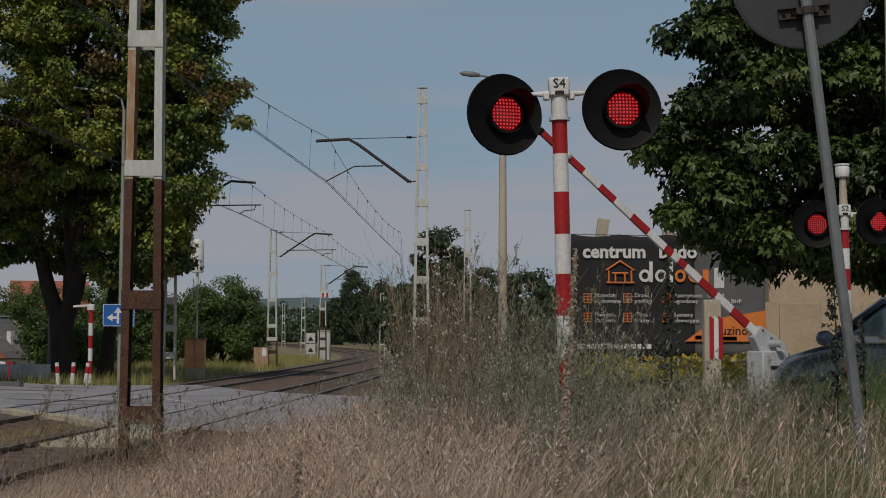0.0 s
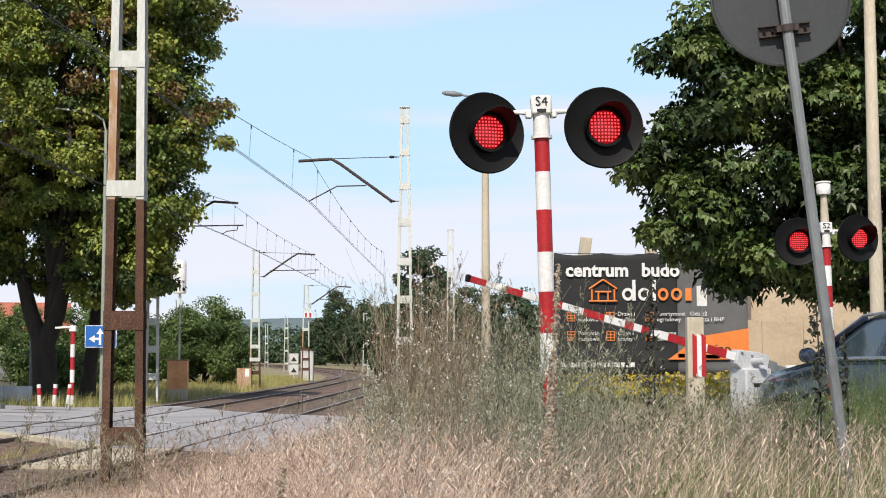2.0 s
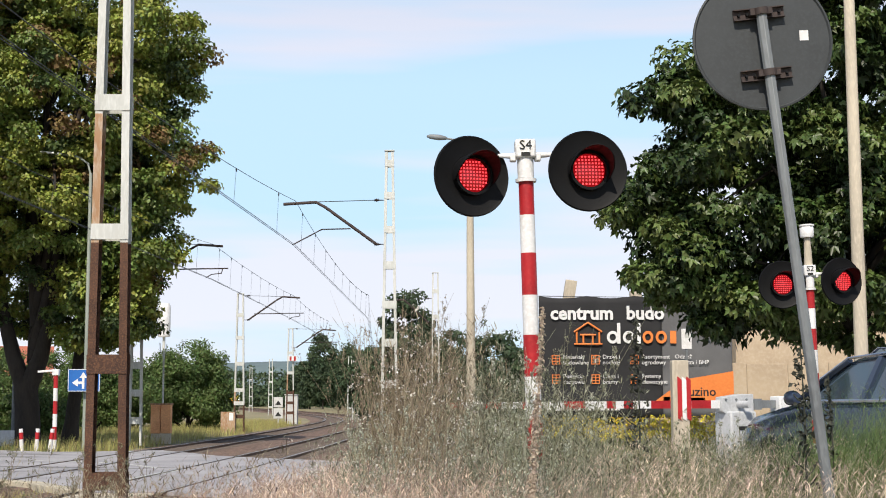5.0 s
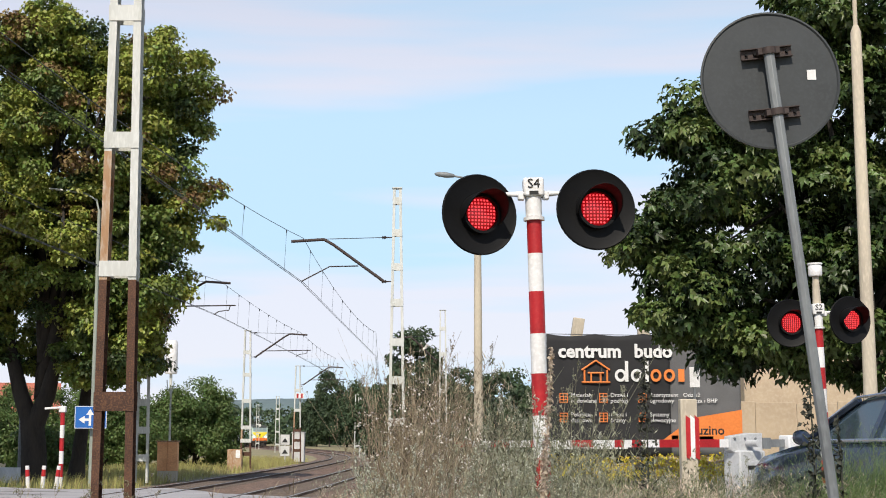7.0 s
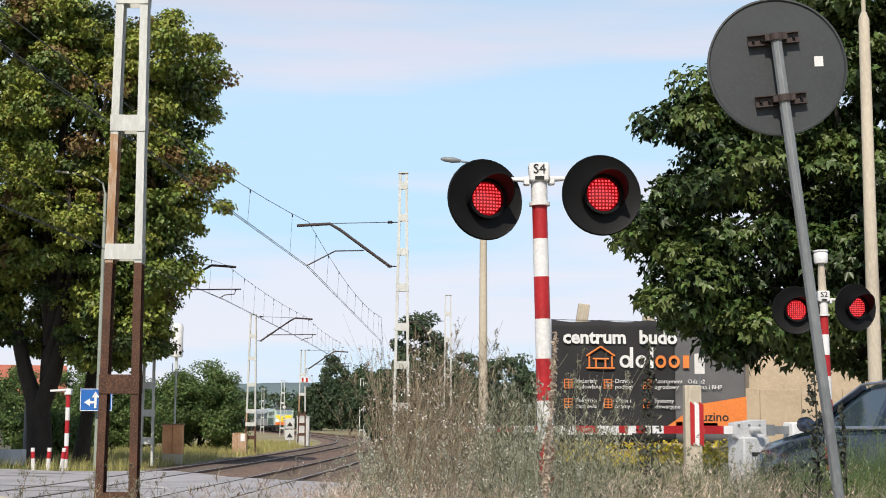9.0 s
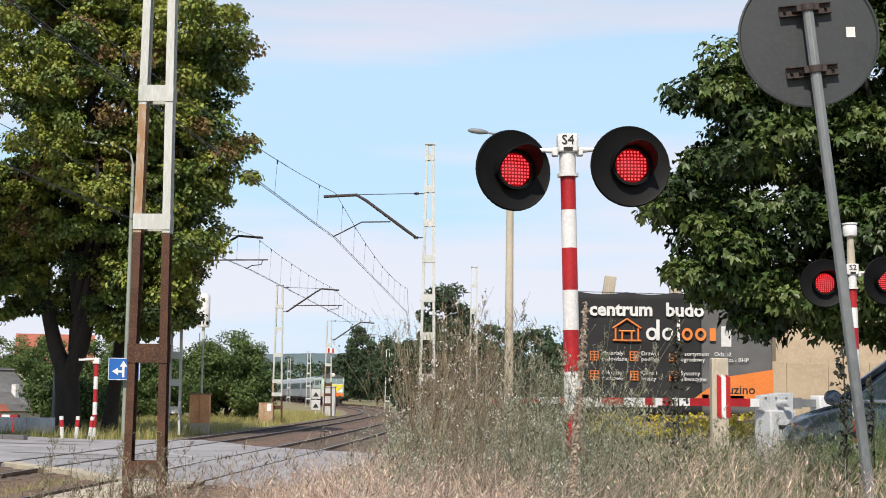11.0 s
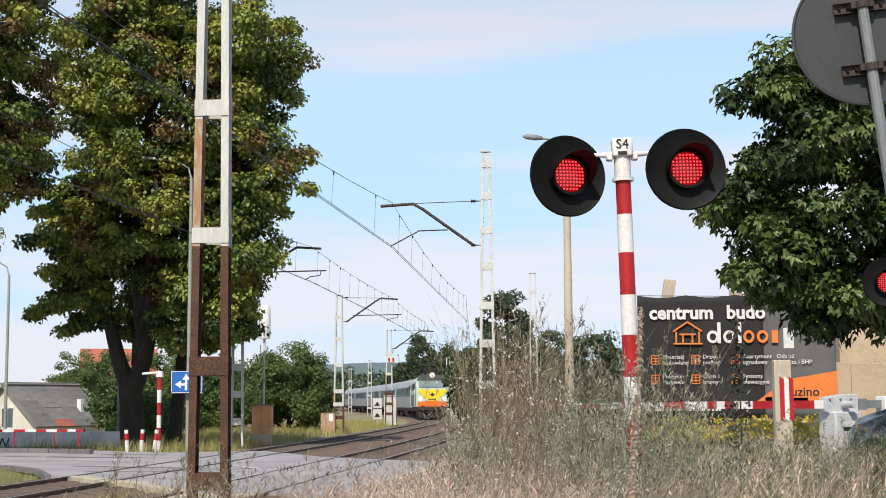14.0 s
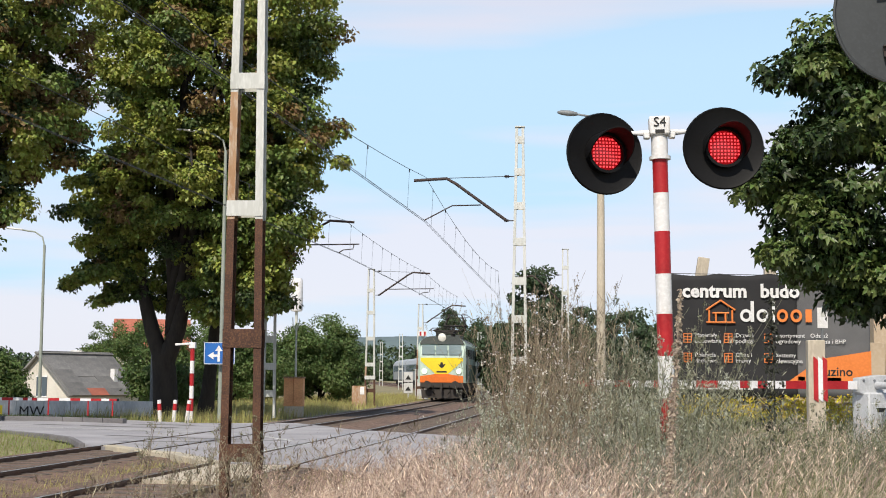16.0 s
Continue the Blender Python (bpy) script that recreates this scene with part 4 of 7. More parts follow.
    # between the tracks and at the mast's foot
    x, y = scatter(26000, -11, -2.0, 12, 26, lambda a, b: (np.abs(a - track_x(b) - 2.0) < 0.55) | ((a - track_x(b) - GAP > 1.3) & (b < 22.5)))
    grass_patch("track_grass", "short yellowish grass beside the rails", rng, x, y, rng.uniform(0.06, 0.22, len(x)), rng.uniform(0.006, 0.012, len(x)), M_VERGE, 0.5, 2)


M_LAWN = material("lawn_grass", (0.24, 0.29, 0.09), (0.15, 0.21, 0.055), 0.85, scale=0.35, fine=3, bump=0, third=(0.40, 0.34, 0.16), island=0.3, transmit=0.25)
M_VERGE = material("verge_grass", (0.42, 0.38, 0.14), (0.28, 0.28, 0.09), 0.85, scale=0.3, fine=3, bump=0, third=(0.42, 0.36, 0.17), island=0.3, transmit=0.25)
build_trees()
build_scrub()
build_grass()


# ---- catenary ----
def mast(label, x, y, z0, height, w0, w1, lower, side=0, arm=2.8, hang=0.0, turn=0.0, rusty=0.0, flange=0.0, low_bar=False):
    """Lattice mast of two channels with batten plates; lower: z of each batten; a bracket towards side, hang metres below its top."""
    root = thing("catenary_mast", label, "catenary mast", pose(x, y, z0, 0, 0, turn), group="catenary masts")
    flange, web = flange or 0.075 * (w0 / 0.5) ** 0.4, 0.011
    for s in (-1, 1):
        for lo, hi, mat in ((0.0, rusty, M_RUST), (rusty, rusty * 1.46, M_RUSTPAINT), (rusty * 1.46, height, M_GALV)):
            if hi - lo < 0.05:
                continue
            if mat is M_RUSTPAINT and s > 0:
                mat = M_GALV   # the right-hand channel has kept its paint
            cb = MB()
            xa, xb = (w0 + (w1 - w0) * q / height for q in (lo, hi))
            for dy in (-1, 1):
                mb_pts = [Vector((s * (xa / 2 - flange), dy * 0.1, lo)), Vector((s * xa / 2, dy * 0.1, lo)), Vector((s * xb / 2, dy * 0.1, hi)), Vector((s * (xb / 2 - flange), dy * 0.1, hi))]
                cb.add(mb_pts + [p + Vector((0, -dy * web, 0)) for p in mb_pts], [(0, 1, 2, 3), (7, 6, 5, 4), (0, 4, 5, 1), (1, 5, 6, 2), (2, 6, 7, 3), (3, 7, 4, 0)])
            k = flange * 0.5
            pts = [Vector((s * (xa / 2 - k - web / 2), -0.086, lo)), Vector((s * (xa / 2 - k + web / 2), -0.086, lo)), Vector((s * (xb / 2 - k + web / 2), -0.086, hi)), Vector((s * (xb / 2 - k - web / 2), -0.086, hi))]
            cb.add(pts + [p + Vector((0, 0.172, 0)) for p in pts], [(0, 1, 2, 3), (7, 6, 5, 4), (0, 4, 5, 1), (1, 5, 6, 2), (2, 6, 7, 3), (3, 7, 4, 0)])
            part("channel", cb, mat, root, "rusty steel channel" if mat is not M_GALV else "grey painted steel channel", smooth=0)
    for zz, hh in lower:
        w = w0 + (w1 - w0) * zz / height
        mat = M_RUST if zz < rusty else M_GALV
        for dy in (-0.107, 0.107):
            part("batten_plate", MB().box((0, dy, zz), (w + 0.012, 0.012, hh)), mat, root, "rusted batten plate" if zz < rusty else "grey batten plate", smooth=0)
    part("mast_cap", MB().box((0, 0, height + 0.01), (w1 + 0.04, 0.26, 0.03)), M_GALV, root, smooth=0)
    if side:
        bz = height - hang
        edge = side * w1 / 2
        tip = side * arm
        br = MB()
        br.tube([(edge + side * 0.28, 0, bz - 1.28), (edge + side * 0.62 * arm, 0, bz - 0.22), (edge + side * 0.72 * arm, 0, bz - 0.06), (tip + side * 0.3, 0, bz - 0.12)], 0.045, 8)
        part("bracket", br, M_BRACKET, root, "dark brown tubular bracket", smooth=60)
        part("top_stay", MB().tube([(edge + side * 0.3, 0, bz), (edge + side * 0.72 * arm, 0, bz - 0.05)], 0.012, 6), M_WIRE, root, "thin dark steel stay")
        for zz in (bz, bz - 1.3):
            ins = MB()
            prof = [(0.02, 0)] + [(r, 0.02 + 0.022 * i) for i, r in enumerate((0.055, 0.025, 0.055, 0.025, 0.055, 0.02))] + [(0.012, 0.3)]
            ins.lathe(prof, Matrix.Translation((edge + side * 0.32, 0, zz)) @ pose(0, 0, 0, 0, -90 * side), 10)
            part("insulator", ins, M_BRACKET, root, "brown ribbed insulator", smooth=60)
        if low_bar:
            part("registration_tube", MB().tube([(edge + side * 0.2 * arm, 0, bz - 0.98), (tip + side * 0.5, 0, bz - 0.94)], 0.026, 6), M_BRACKET, root, "level registration tube", smooth=60)
            reg = MB().tube([(tip + side * 0.3, 0, bz - 0.96), (tip + side * 0.26, 0, bz - 1.12), (tip - side * 0.1, 0, bz - 1.16), (tip - side * 0.3, 0, bz - 1.28)], 0.02, 6)
        else:
            reg = MB().tube([(edge + side * 0.36 * arm, 0, bz - 0.84), (edge + side * 0.66 * arm, 0, bz - 0.86), (edge + side * 0.74 * arm, 0, bz - 0.98), (tip, 0, bz - 1.30)], 0.02, 6)
        part("registration_arm", reg, M_BRACKET, root, "slender registration arm", smooth=60)
    return root


def overhead_wire(label, pts, sag=0.55, system=1.3, drops=9):
    """Contact wire and messenger with droppers through the support points (x, y, z of contact wire)."""
    root = thing("overhead_wire", label, "overhead wire")
    for a, b in zip(pts[:-1], pts[1:]):
        a, b = Vector(a), Vector(b)
        part("contact_wire", MB().tube([a.lerp(b, i / 8) for i in range(9)], 0.008, 5), M_WIRE, root)
        part("contact_wire", MB().tube([a.lerp(b, i / 8) + Vector((0.06, 0, 0)) for i in range(9)], 0.008, 5), M_WIRE, root)
        dip = sag * min(1.0, ((b - a).length / 50) ** 2)
        mes = lambda k: a.lerp(b, k) + Vector((0.05, 0, system - dip * 4 * k * (1 - k)))
        part("messenger_wire", MB().tube([mes(i / 16) for i in range(17)], 0.008, 5), M_WIRE, root)
        for i in range(drops):
            k = (i + 0.5) / drops
            p = mes(k)
            d = part("dropper", MB().rod(a.lerp(b, k), p, 0.004, n=4), M_WIRE, root)
            part("clip", MB().box(p - Vector((0, 0, 0.04)), (0.03, 0.03, 0.09)), M_WIRE, d)


def build_catenary():
    mast("near rusty lattice mast of two steel channels beside the track", -3.88, 18.0, -0.1, 9.5, 0.53, 0.37,
         [(0.62, 0.22), (2.08, 0.24), (3.76, 0.2), (5.43, 0.21), (7.12, 0.21), (8.8, 0.2)], rusty=3.62, flange=0.1)
    mast("tall pale grey lattice mast with catenary bracket", -0.75, 41.0, 0.1, 8.72, 0.54, 0.25, [(0.6, 0.22), (1.9, 0.22), (3.1, 0.22), (4.2, 0.22), (5.35, 0.22), (6.4, 0.2), (7.4, 0.2), (8.35, 0.2)], side=-1, arm=2.8, hang=1.45)
    mast("pale grey lattice mast with catenary bracket across the tracks", -10.2, 52.0, -0.05, 7.6, 0.5, 0.36, [(0.9, 0.25), (1.9, 0.25), (2.9, 0.25), (3.9, 0.25), (4.9, 0.25), (5.9, 0.2), (6.9, 0.2)], side=1, arm=2.8, hang=0.2, low_bar=True)
    mast("pale grey lattice mast with catenary bracket on the verge", -9.4, 76.0, -0.05, 7.35, 0.6, 0.36, [(0.8, 0.2), (1.5, 0.2), (2.2, 0.2), (3.6, 0.2), (5, 0.2), (6.2, 0.2)], side=1, arm=2.9, hang=0.1, low_bar=True, rusty=1.5)
    mast("pale grey lattice mast beside the curve", -8.8, 100.0, -0.05, 6.7, 0.6, 0.36, [(0.8, 0.2), (1.5, 0.2), (2.2, 0.2), (3.6, 0.2), (5, 0.2)], side=1, arm=2.9, hang=0.0, low_bar=True, rusty=2.4)
    mast("grey lattice mast standing far along the curve", 1.1, 77.0, 0.1, 8.4, 0.5, 0.34, [(2, 0.2), (4, 0.2), (6, 0.2), (7.4, 0.2)], side=-1, arm=2.2, hang=1.4)
    pl = thing("mast_plate", "small white plate with red stripes on the mast", "railway sign", pose(-8.62, 99.7, 4.55))
    part("plate", MB().box((0, 0, 0), (0.6, 0.03, 0.36)), M_WHITE, pl)
    for k in (-0.15, 0.15):
        part("stripe", MB().box((k, -0.02, 0), (0.13, 0.01, 0.3)), M_RED, pl, smooth=0)
    part("clamp", MB().box((0, 0.1, 0), (0.5, 0.18, 0.05)), M_GALV, pl)
    for x, y, h in ((-17.3, 170, 6.7), (-26.6, 230, 7.2), (-5.4, 128, 5.4), (-6.9, 150, 6.4), (-8.0, 190, 6.0)):
        mast("far grey lattice mast along the curve", x, y, float(ground_z(x, y)), h, 0.6, 0.4, [(1, 0.2), (2.5, 0.2), (4, 0.2), (5.2, 0.2)])
    overhead_wire("overhead wires above the near track", [(-7.2, -12, 6.0), (-3.55, 41, 6.05), (-2.6, 77, 6.0), (-4.0, 135, 5.9)], 0.9)
    overhead_wire("overhead wires above the far track", [(-10.4, 4, 5.9), (-7.5, 52, 6.0), (-6.6, 76, 5.9), (-6.2, 100, 5.9), (-12.8, 170, 5.9)], 0.6)


build_catenary()


# ---- signals, barriers and signs ----
M_LED = glow("red_led_lens", (1.0, 0.012, 0.022), 0.28, (0.06, 0.008, 0.008))
M_LEDDOT = glow("led_point", (1.0, 0.06, 0.07), 1.5, (0.25, 0.04, 0.04))
M_TEXT = material("black_lettering", (0.02, 0.02, 0.02), rough=0.7, bump=0)


def lamp_head(parent, loc, yaw, dia=0.5, pitch=0):
    """Round black backboard with a hooded red lens, facing -y before the turn."""
    R0 = dia / 2
    m = pose(*loc) @ pose(0, 0, 0, 0, 0, yaw) @ pose(0, 0, 0, 90 + pitch)   # local z points out of the face
    bb = MB().lathe([(0.0, -0.05), (R0 * 0.62, -0.045), (R0 * 0.97, -0.012), (R0, 0.0), (R0 * 0.97, 0.012), (R0 * 0.9, 0.004), (R0 * 0.5, -0.008), (0.0, -0.008)], m, 40)
    board = part("backboard", bb, M_BLACK, parent, "black round backboard", smooth=40)
    lens = part("lens", MB().lathe([(0.105, 0.0), (0.10, 0.022), (0.07, 0.032), (0.0, 0.036)], m, 28), M_LED, board, "red LED lens", smooth=60)
    rim = MB().lathe([(0.105, -0.01), (0.105, 0.045), (0.122, 0.045), (0.122, -0.01)], m, 28)
    part("rim", rim, M_BLACK, board, smooth=30)
    hb = MB()
    n = 22
    ring = []
    for i in range(n + 1):
        a = radians(-32 + 226 * i / n)
        dep = 0.03 + 0.19 * max(0.0, math.sin(i / n * math.pi)) ** 0.75
        for r in (0.122, 0.128):
            ring.append((m @ Vector((r * math.cos(a), r * math.sin(a), 0.0)), m @ Vector((r * 1.02 * math.cos(a), r * 1.02 * math.sin(a), dep))))
    vs = [p for q in ring for p in q]
    fs = []
    for i in range(n):
        b = i * 4
        fs += [(b, b + 1, b + 5, b + 4), (b + 2, b + 6, b + 7, b + 3), (b + 1, b + 3, b + 7, b + 5)]
    part("hood", hb.add(vs, fs), M_BLACK, board, "black sun hood", smooth=50)
    dots = MB()
    for i in range(-4, 5):
        for j in range(-4, 5):
            if i * i + j * j <= 20:
                p = m @ Vector((i * 0.0208, j * 0.0208, 0.0375 - 0.011 * (i * i + j * j) / 20))
                dots.box(p + m.to_3x3() @ Vector((0, 0, 0.001)), (0.0100, 0.0100, 0.005), m)
    part("lens_grid", dots, M_LEDDOT, lens, "grid of glowing LED points", smooth=0)


def crossing_signal(label, x, y, z0, top, code, heads, lean, bands, bell=False):
    """Striped post with a coded box and two lamp heads; heads: (dx, height, yaw)."""
    root = thing("crossing_signal", label, "crossing signal", pose(x, y, z0, 0, lean), group="crossing signals")
    h = top - z0
    z = h
    part("post_top", MB().rod((0, 0, h - 0.13), (0, 0, h + 0.0), 0.05, n=20), M_WHITE, root, "white sleeve", bevel=0.003)
    part("collar", MB().lathe([(0.045, -0.012), (0.064, -0.012), (0.064, 0.008), (0.045, 0.008)], pose(0, 0, h - 0.14), 20), M_WHITE, root)
    z = h - 0.145
    red = True
    for L in bands:
        lo = max(0.0 - 0.1, z - L)
        part("post_band", MB().rod((0, 0, lo), (0, 0, z), 0.0455 + 0.002 * (h - z), 0.0455 + 0.002 * (h - lo), n=20), M_RED if red else M_WHITE, root, "red painted band" if red else "white painted band")
        z, red = lo, not red
        if z <= -0.1:
            break
    box = part("code_box", MB().box((0, -0.005, h + 0.05), (0.125, 0.11, 0.115)), M_WHITE, root, "white box with black code letters", bevel=0.012)
    lettering("code_letters", code, 0.082, pose(0, -0.063, h + 0.042, 90), M_TEXT, box, align="CENTER")
    part("code_mark", MB().box((0.0, -0.062, h + 0.012), (0.055, 0.004, 0.022)), M_TEXT, box)
    for bx in (-0.075, 0.075):
        part("lug", MB().box((bx, 0, h + 0.0), (0.04, 0.05, 0.05)), M_WHITE, root, bevel=0.008)
    for dx, hz, yaw in heads:
        s = 1 if dx > 0 else -1
        part("side_arm", MB().tube([(s * 0.05, 0.02, h + 0.015), (s * 0.16, 0.03, h + 0.02), (dx - s * 0.09, 0.05, hz + 0.04), (dx, 0.05, hz)], [0.022, 0.014, 0.016, 0.03], 8), M_WHITE, root, "white bracket arm", smooth=60)
        lamp_head(root, (dx, -0.02, hz), yaw)
    if bell:
        part("bell_post", MB().rod((0, 0, h + 0.1), (0, 0, h + 0.42), 0.045, 0.032, n=14), M_CONC, root, "weathered bell post")
        part("warning_bell", MB().lathe([(0.0, 0.40), (0.066, 0.40), (0.072, 0.42), (0.072, 0.50), (0.066, 0.51), (0.078, 0.52), (0.078, 0.535), (0.0, 0.54)], pose(0, 0, h), 20), M_WHITE, root, "white round warning bell", smooth=40)
    return root


def build_signals():
    crossing_signal("red and white level crossing signal with two red lamps", 0.738, 8.5, 0.25, 2.975, "S4",
                    [(-0.332, 2.615, 22), (0.378, 2.63, 9)], -1.35, [0.21, 0.232, 0.255, 0.24, 0.25, 0.25, 0.25, 0.25, 0.25, 0.25, 0.25])
    crossing_signal("red and white level crossing signal with warning bell", 4.16, 14.6, 0.3, 2.79, "S2",
                    [(-0.29, 2.4, -2), (0.33, 2.42, 18)], -1.2, [0.2, 0.21, 0.22, 0.24, 0.24, 0.24, 0.24, 0.24, 0.24, 0.24], bell=True)


build_signals()
M_ORANGE = material("orange_print", (0.75, 0.22, 0.05), (0.68, 0.19, 0.04), 0.6, scale=2, fine=20, bump=0.05)
M_BANNER = material("black_mesh_banner", (0.017, 0.017, 0.019), (0.028, 0.028, 0.030), 0.85, scale=1.2, fine=90, bump=0.2)
M_BANNER_G = material("faded_grey_banner", (0.13, 0.13, 0.135), (0.09, 0.09, 0.095), 0.75, scale=1.2, fine=90, bump=0.2)
M_PRINT = material("white_print", (0.72, 0.72, 0.72), (0.64, 0.64, 0.64), 0.7, scale=2, fine=30, bump=0)
M_BLUE = material("blue_sign_face", (0.02, 0.13, 0.44), (0.02, 0.11, 0.38), 0.4, scale=3, fine=20, bump=0.03)
M_GALVBOX = material("machine_housing", (0.52, 0.53, 0.55), (0.42, 0.43, 0.44), 0.45, scale=3, fine=30, bump=0.06)
M_TAN = material("tan_sheeting", (0.48, 0.38, 0.27), (0.40, 0.31, 0.22), 0.85, scale=1.1, fine=12, bump=0.2, third=(0.52, 0.43, 0.33))
M_LAMPGREEN = material("grey_green_pole", (0.30, 0.33, 0.29), (0.22, 0.25, 0.22), 0.6, scale=2, fine=30, stretch=(1, 1, 0.2))
M_ROOF = material("grey_roofing", (0.20, 0.195, 0.19), (0.14, 0.14, 0.14), 0.85, scale=1.2, fine=14, bump=0.3, third=(0.27, 0.26, 0.25), obj_random=0.2)
M_ROOFRED = material("red_tiles", (0.40, 0.13, 0.085), (0.30, 0.10, 0.07), 0.85, scale=1, fine=9, bump=0.4)
M_PLASTER = material("cream_plaster", (0.62, 0.59, 0.53), (0.52, 0.49, 0.43), 0.9, scale=0.8, fine=12, bump=0.1)
M_FENCE = material("grubby_white_wall", (0.60, 0.60, 0.60), (0.42, 0.43, 0.44), 0.9, scale=1.5, fine=12, bump=0.15, stretch=(1, 1, 0.4))
M_CABINET = material("orange_cabinet", (0.78, 0.40, 0.19), (0.62, 0.29, 0.13), 0.75, scale=2, fine=16, bump=0.1)
M_GREYBOX = material("pale_cabinet", (0.55, 0.55, 0.54), (0.44, 0.44, 0.44), 0.6, scale=2, fine=20)
M_GLASS = glass("dark_glass")
# pale tint paints the sky's reflection into the cab windows
M_LOCOGLASS_SKY = glass("sky_tinted_cab_glass", (0.30, 0.40, 0.43), 0.15)
M_CARGLASS = glass("car_glass", (0.035, 0.055, 0.075))
M_CARGLASS.node_tree.nodes["Principled BSDF"].inputs["Coat Weight"].default_value = 1.0
M_CARPAINT = material("dark_blue_car_paint", (0.035, 0.05, 0.085), (0.03, 0.043, 0.075), 0.14, scale=2, fine=20, bump=0, spec=0.7)
M_CHROME = material("chrome", (0.7, 0.7, 0.72), rough=0.15, metal=1.0, bump=0)
M_RUBBER = material("tyre_rubber", (0.02, 0.02, 0.02), rough=0.8, scale=8, fine=60)
M_YELLOW_FLOWER = material("goldenrod", (0.62, 0.50, 0.05), (0.50, 0.42, 0.05), 0.8, scale=2, fine=6, bump=0, island=0.25, transmit=0.2)
M_DARKWEED = material("dark_weed", (0.055, 0.06, 0.045), (0.04, 0.042, 0.032), 0.8, scale=2, fine=6, bump=0, island=0.2, transmit=0.1)
M_BROOM = material("broom_leaves", (0.125, 0.19, 0.06), (0.07, 0.12, 0.036), 0.7, scale=2, fine=6, bump=0, third=(0.2, 0.24, 0.09), island=0.3, transmit=0.3)
M_PLUME = material("reed_plume", (0.55, 0.46, 0.37), (0.42, 0.35, 0.28), 0.95, scale=6, fine=40, bump=0, island=0.2, transmit=0.3)
M_L_YELLOW = material("loco_yellow", (0.80, 0.62, 0.03), (0.74, 0.56, 0.03), 0.45, scale=1, fine=12, bump=0.02)
M_L_ORANGE = material("loco_orange", (0.75, 0.17, 0.02), (0.62, 0.14, 0.02), 0.5, scale=1, fine=12, bump=0.02)
M_L_MINT = material("loco_pale_green", (0.50, 0.62, 0.54), (0.42, 0.53, 0.46), 0.45, scale=1, fine=12, bump=0.02)
M_L_GREEN = material("loco_dark_green", (0.06, 0.12, 0.095), (0.045, 0.095, 0.075), 0.5, scale=1, fine=12, bump=0.02)
M_L_ROOF = material("loco_roof", (0.075, 0.085, 0.08), (0.05, 0.058, 0.055), 0.7, scale=1, fine=12, bump=0.1)
M_L_FRAME = material("loco_underframe", (0.035, 0.032, 0.03), (0.05, 0.042, 0.036), 0.85, scale=2, fine=15, bump=0.3)
M_COACH = material("coach_grey", (0.34, 0.36, 0.38), (0.28, 0.30, 0.32), 0.45, scale=1, fine=12, bump=0.02)
M_COACH_BAND = material("coach_blue_grey", (0.13, 0.17, 0.21), (0.11, 0.14, 0.18), 0.45, scale=1, fine=12, bump=0.02)
M_HEADLIGHT = glow("headlight", (1.0, 0.88, 0.6), 14.0, (0.9, 0.85, 0.7))
M_LAMPGLASS = material("lamp_glass", (0.75, 0.74, 0.68), rough=0.3, bump=0)


def arrow(points, m, depth=0.004):
    return MB().prism(points, depth, m)


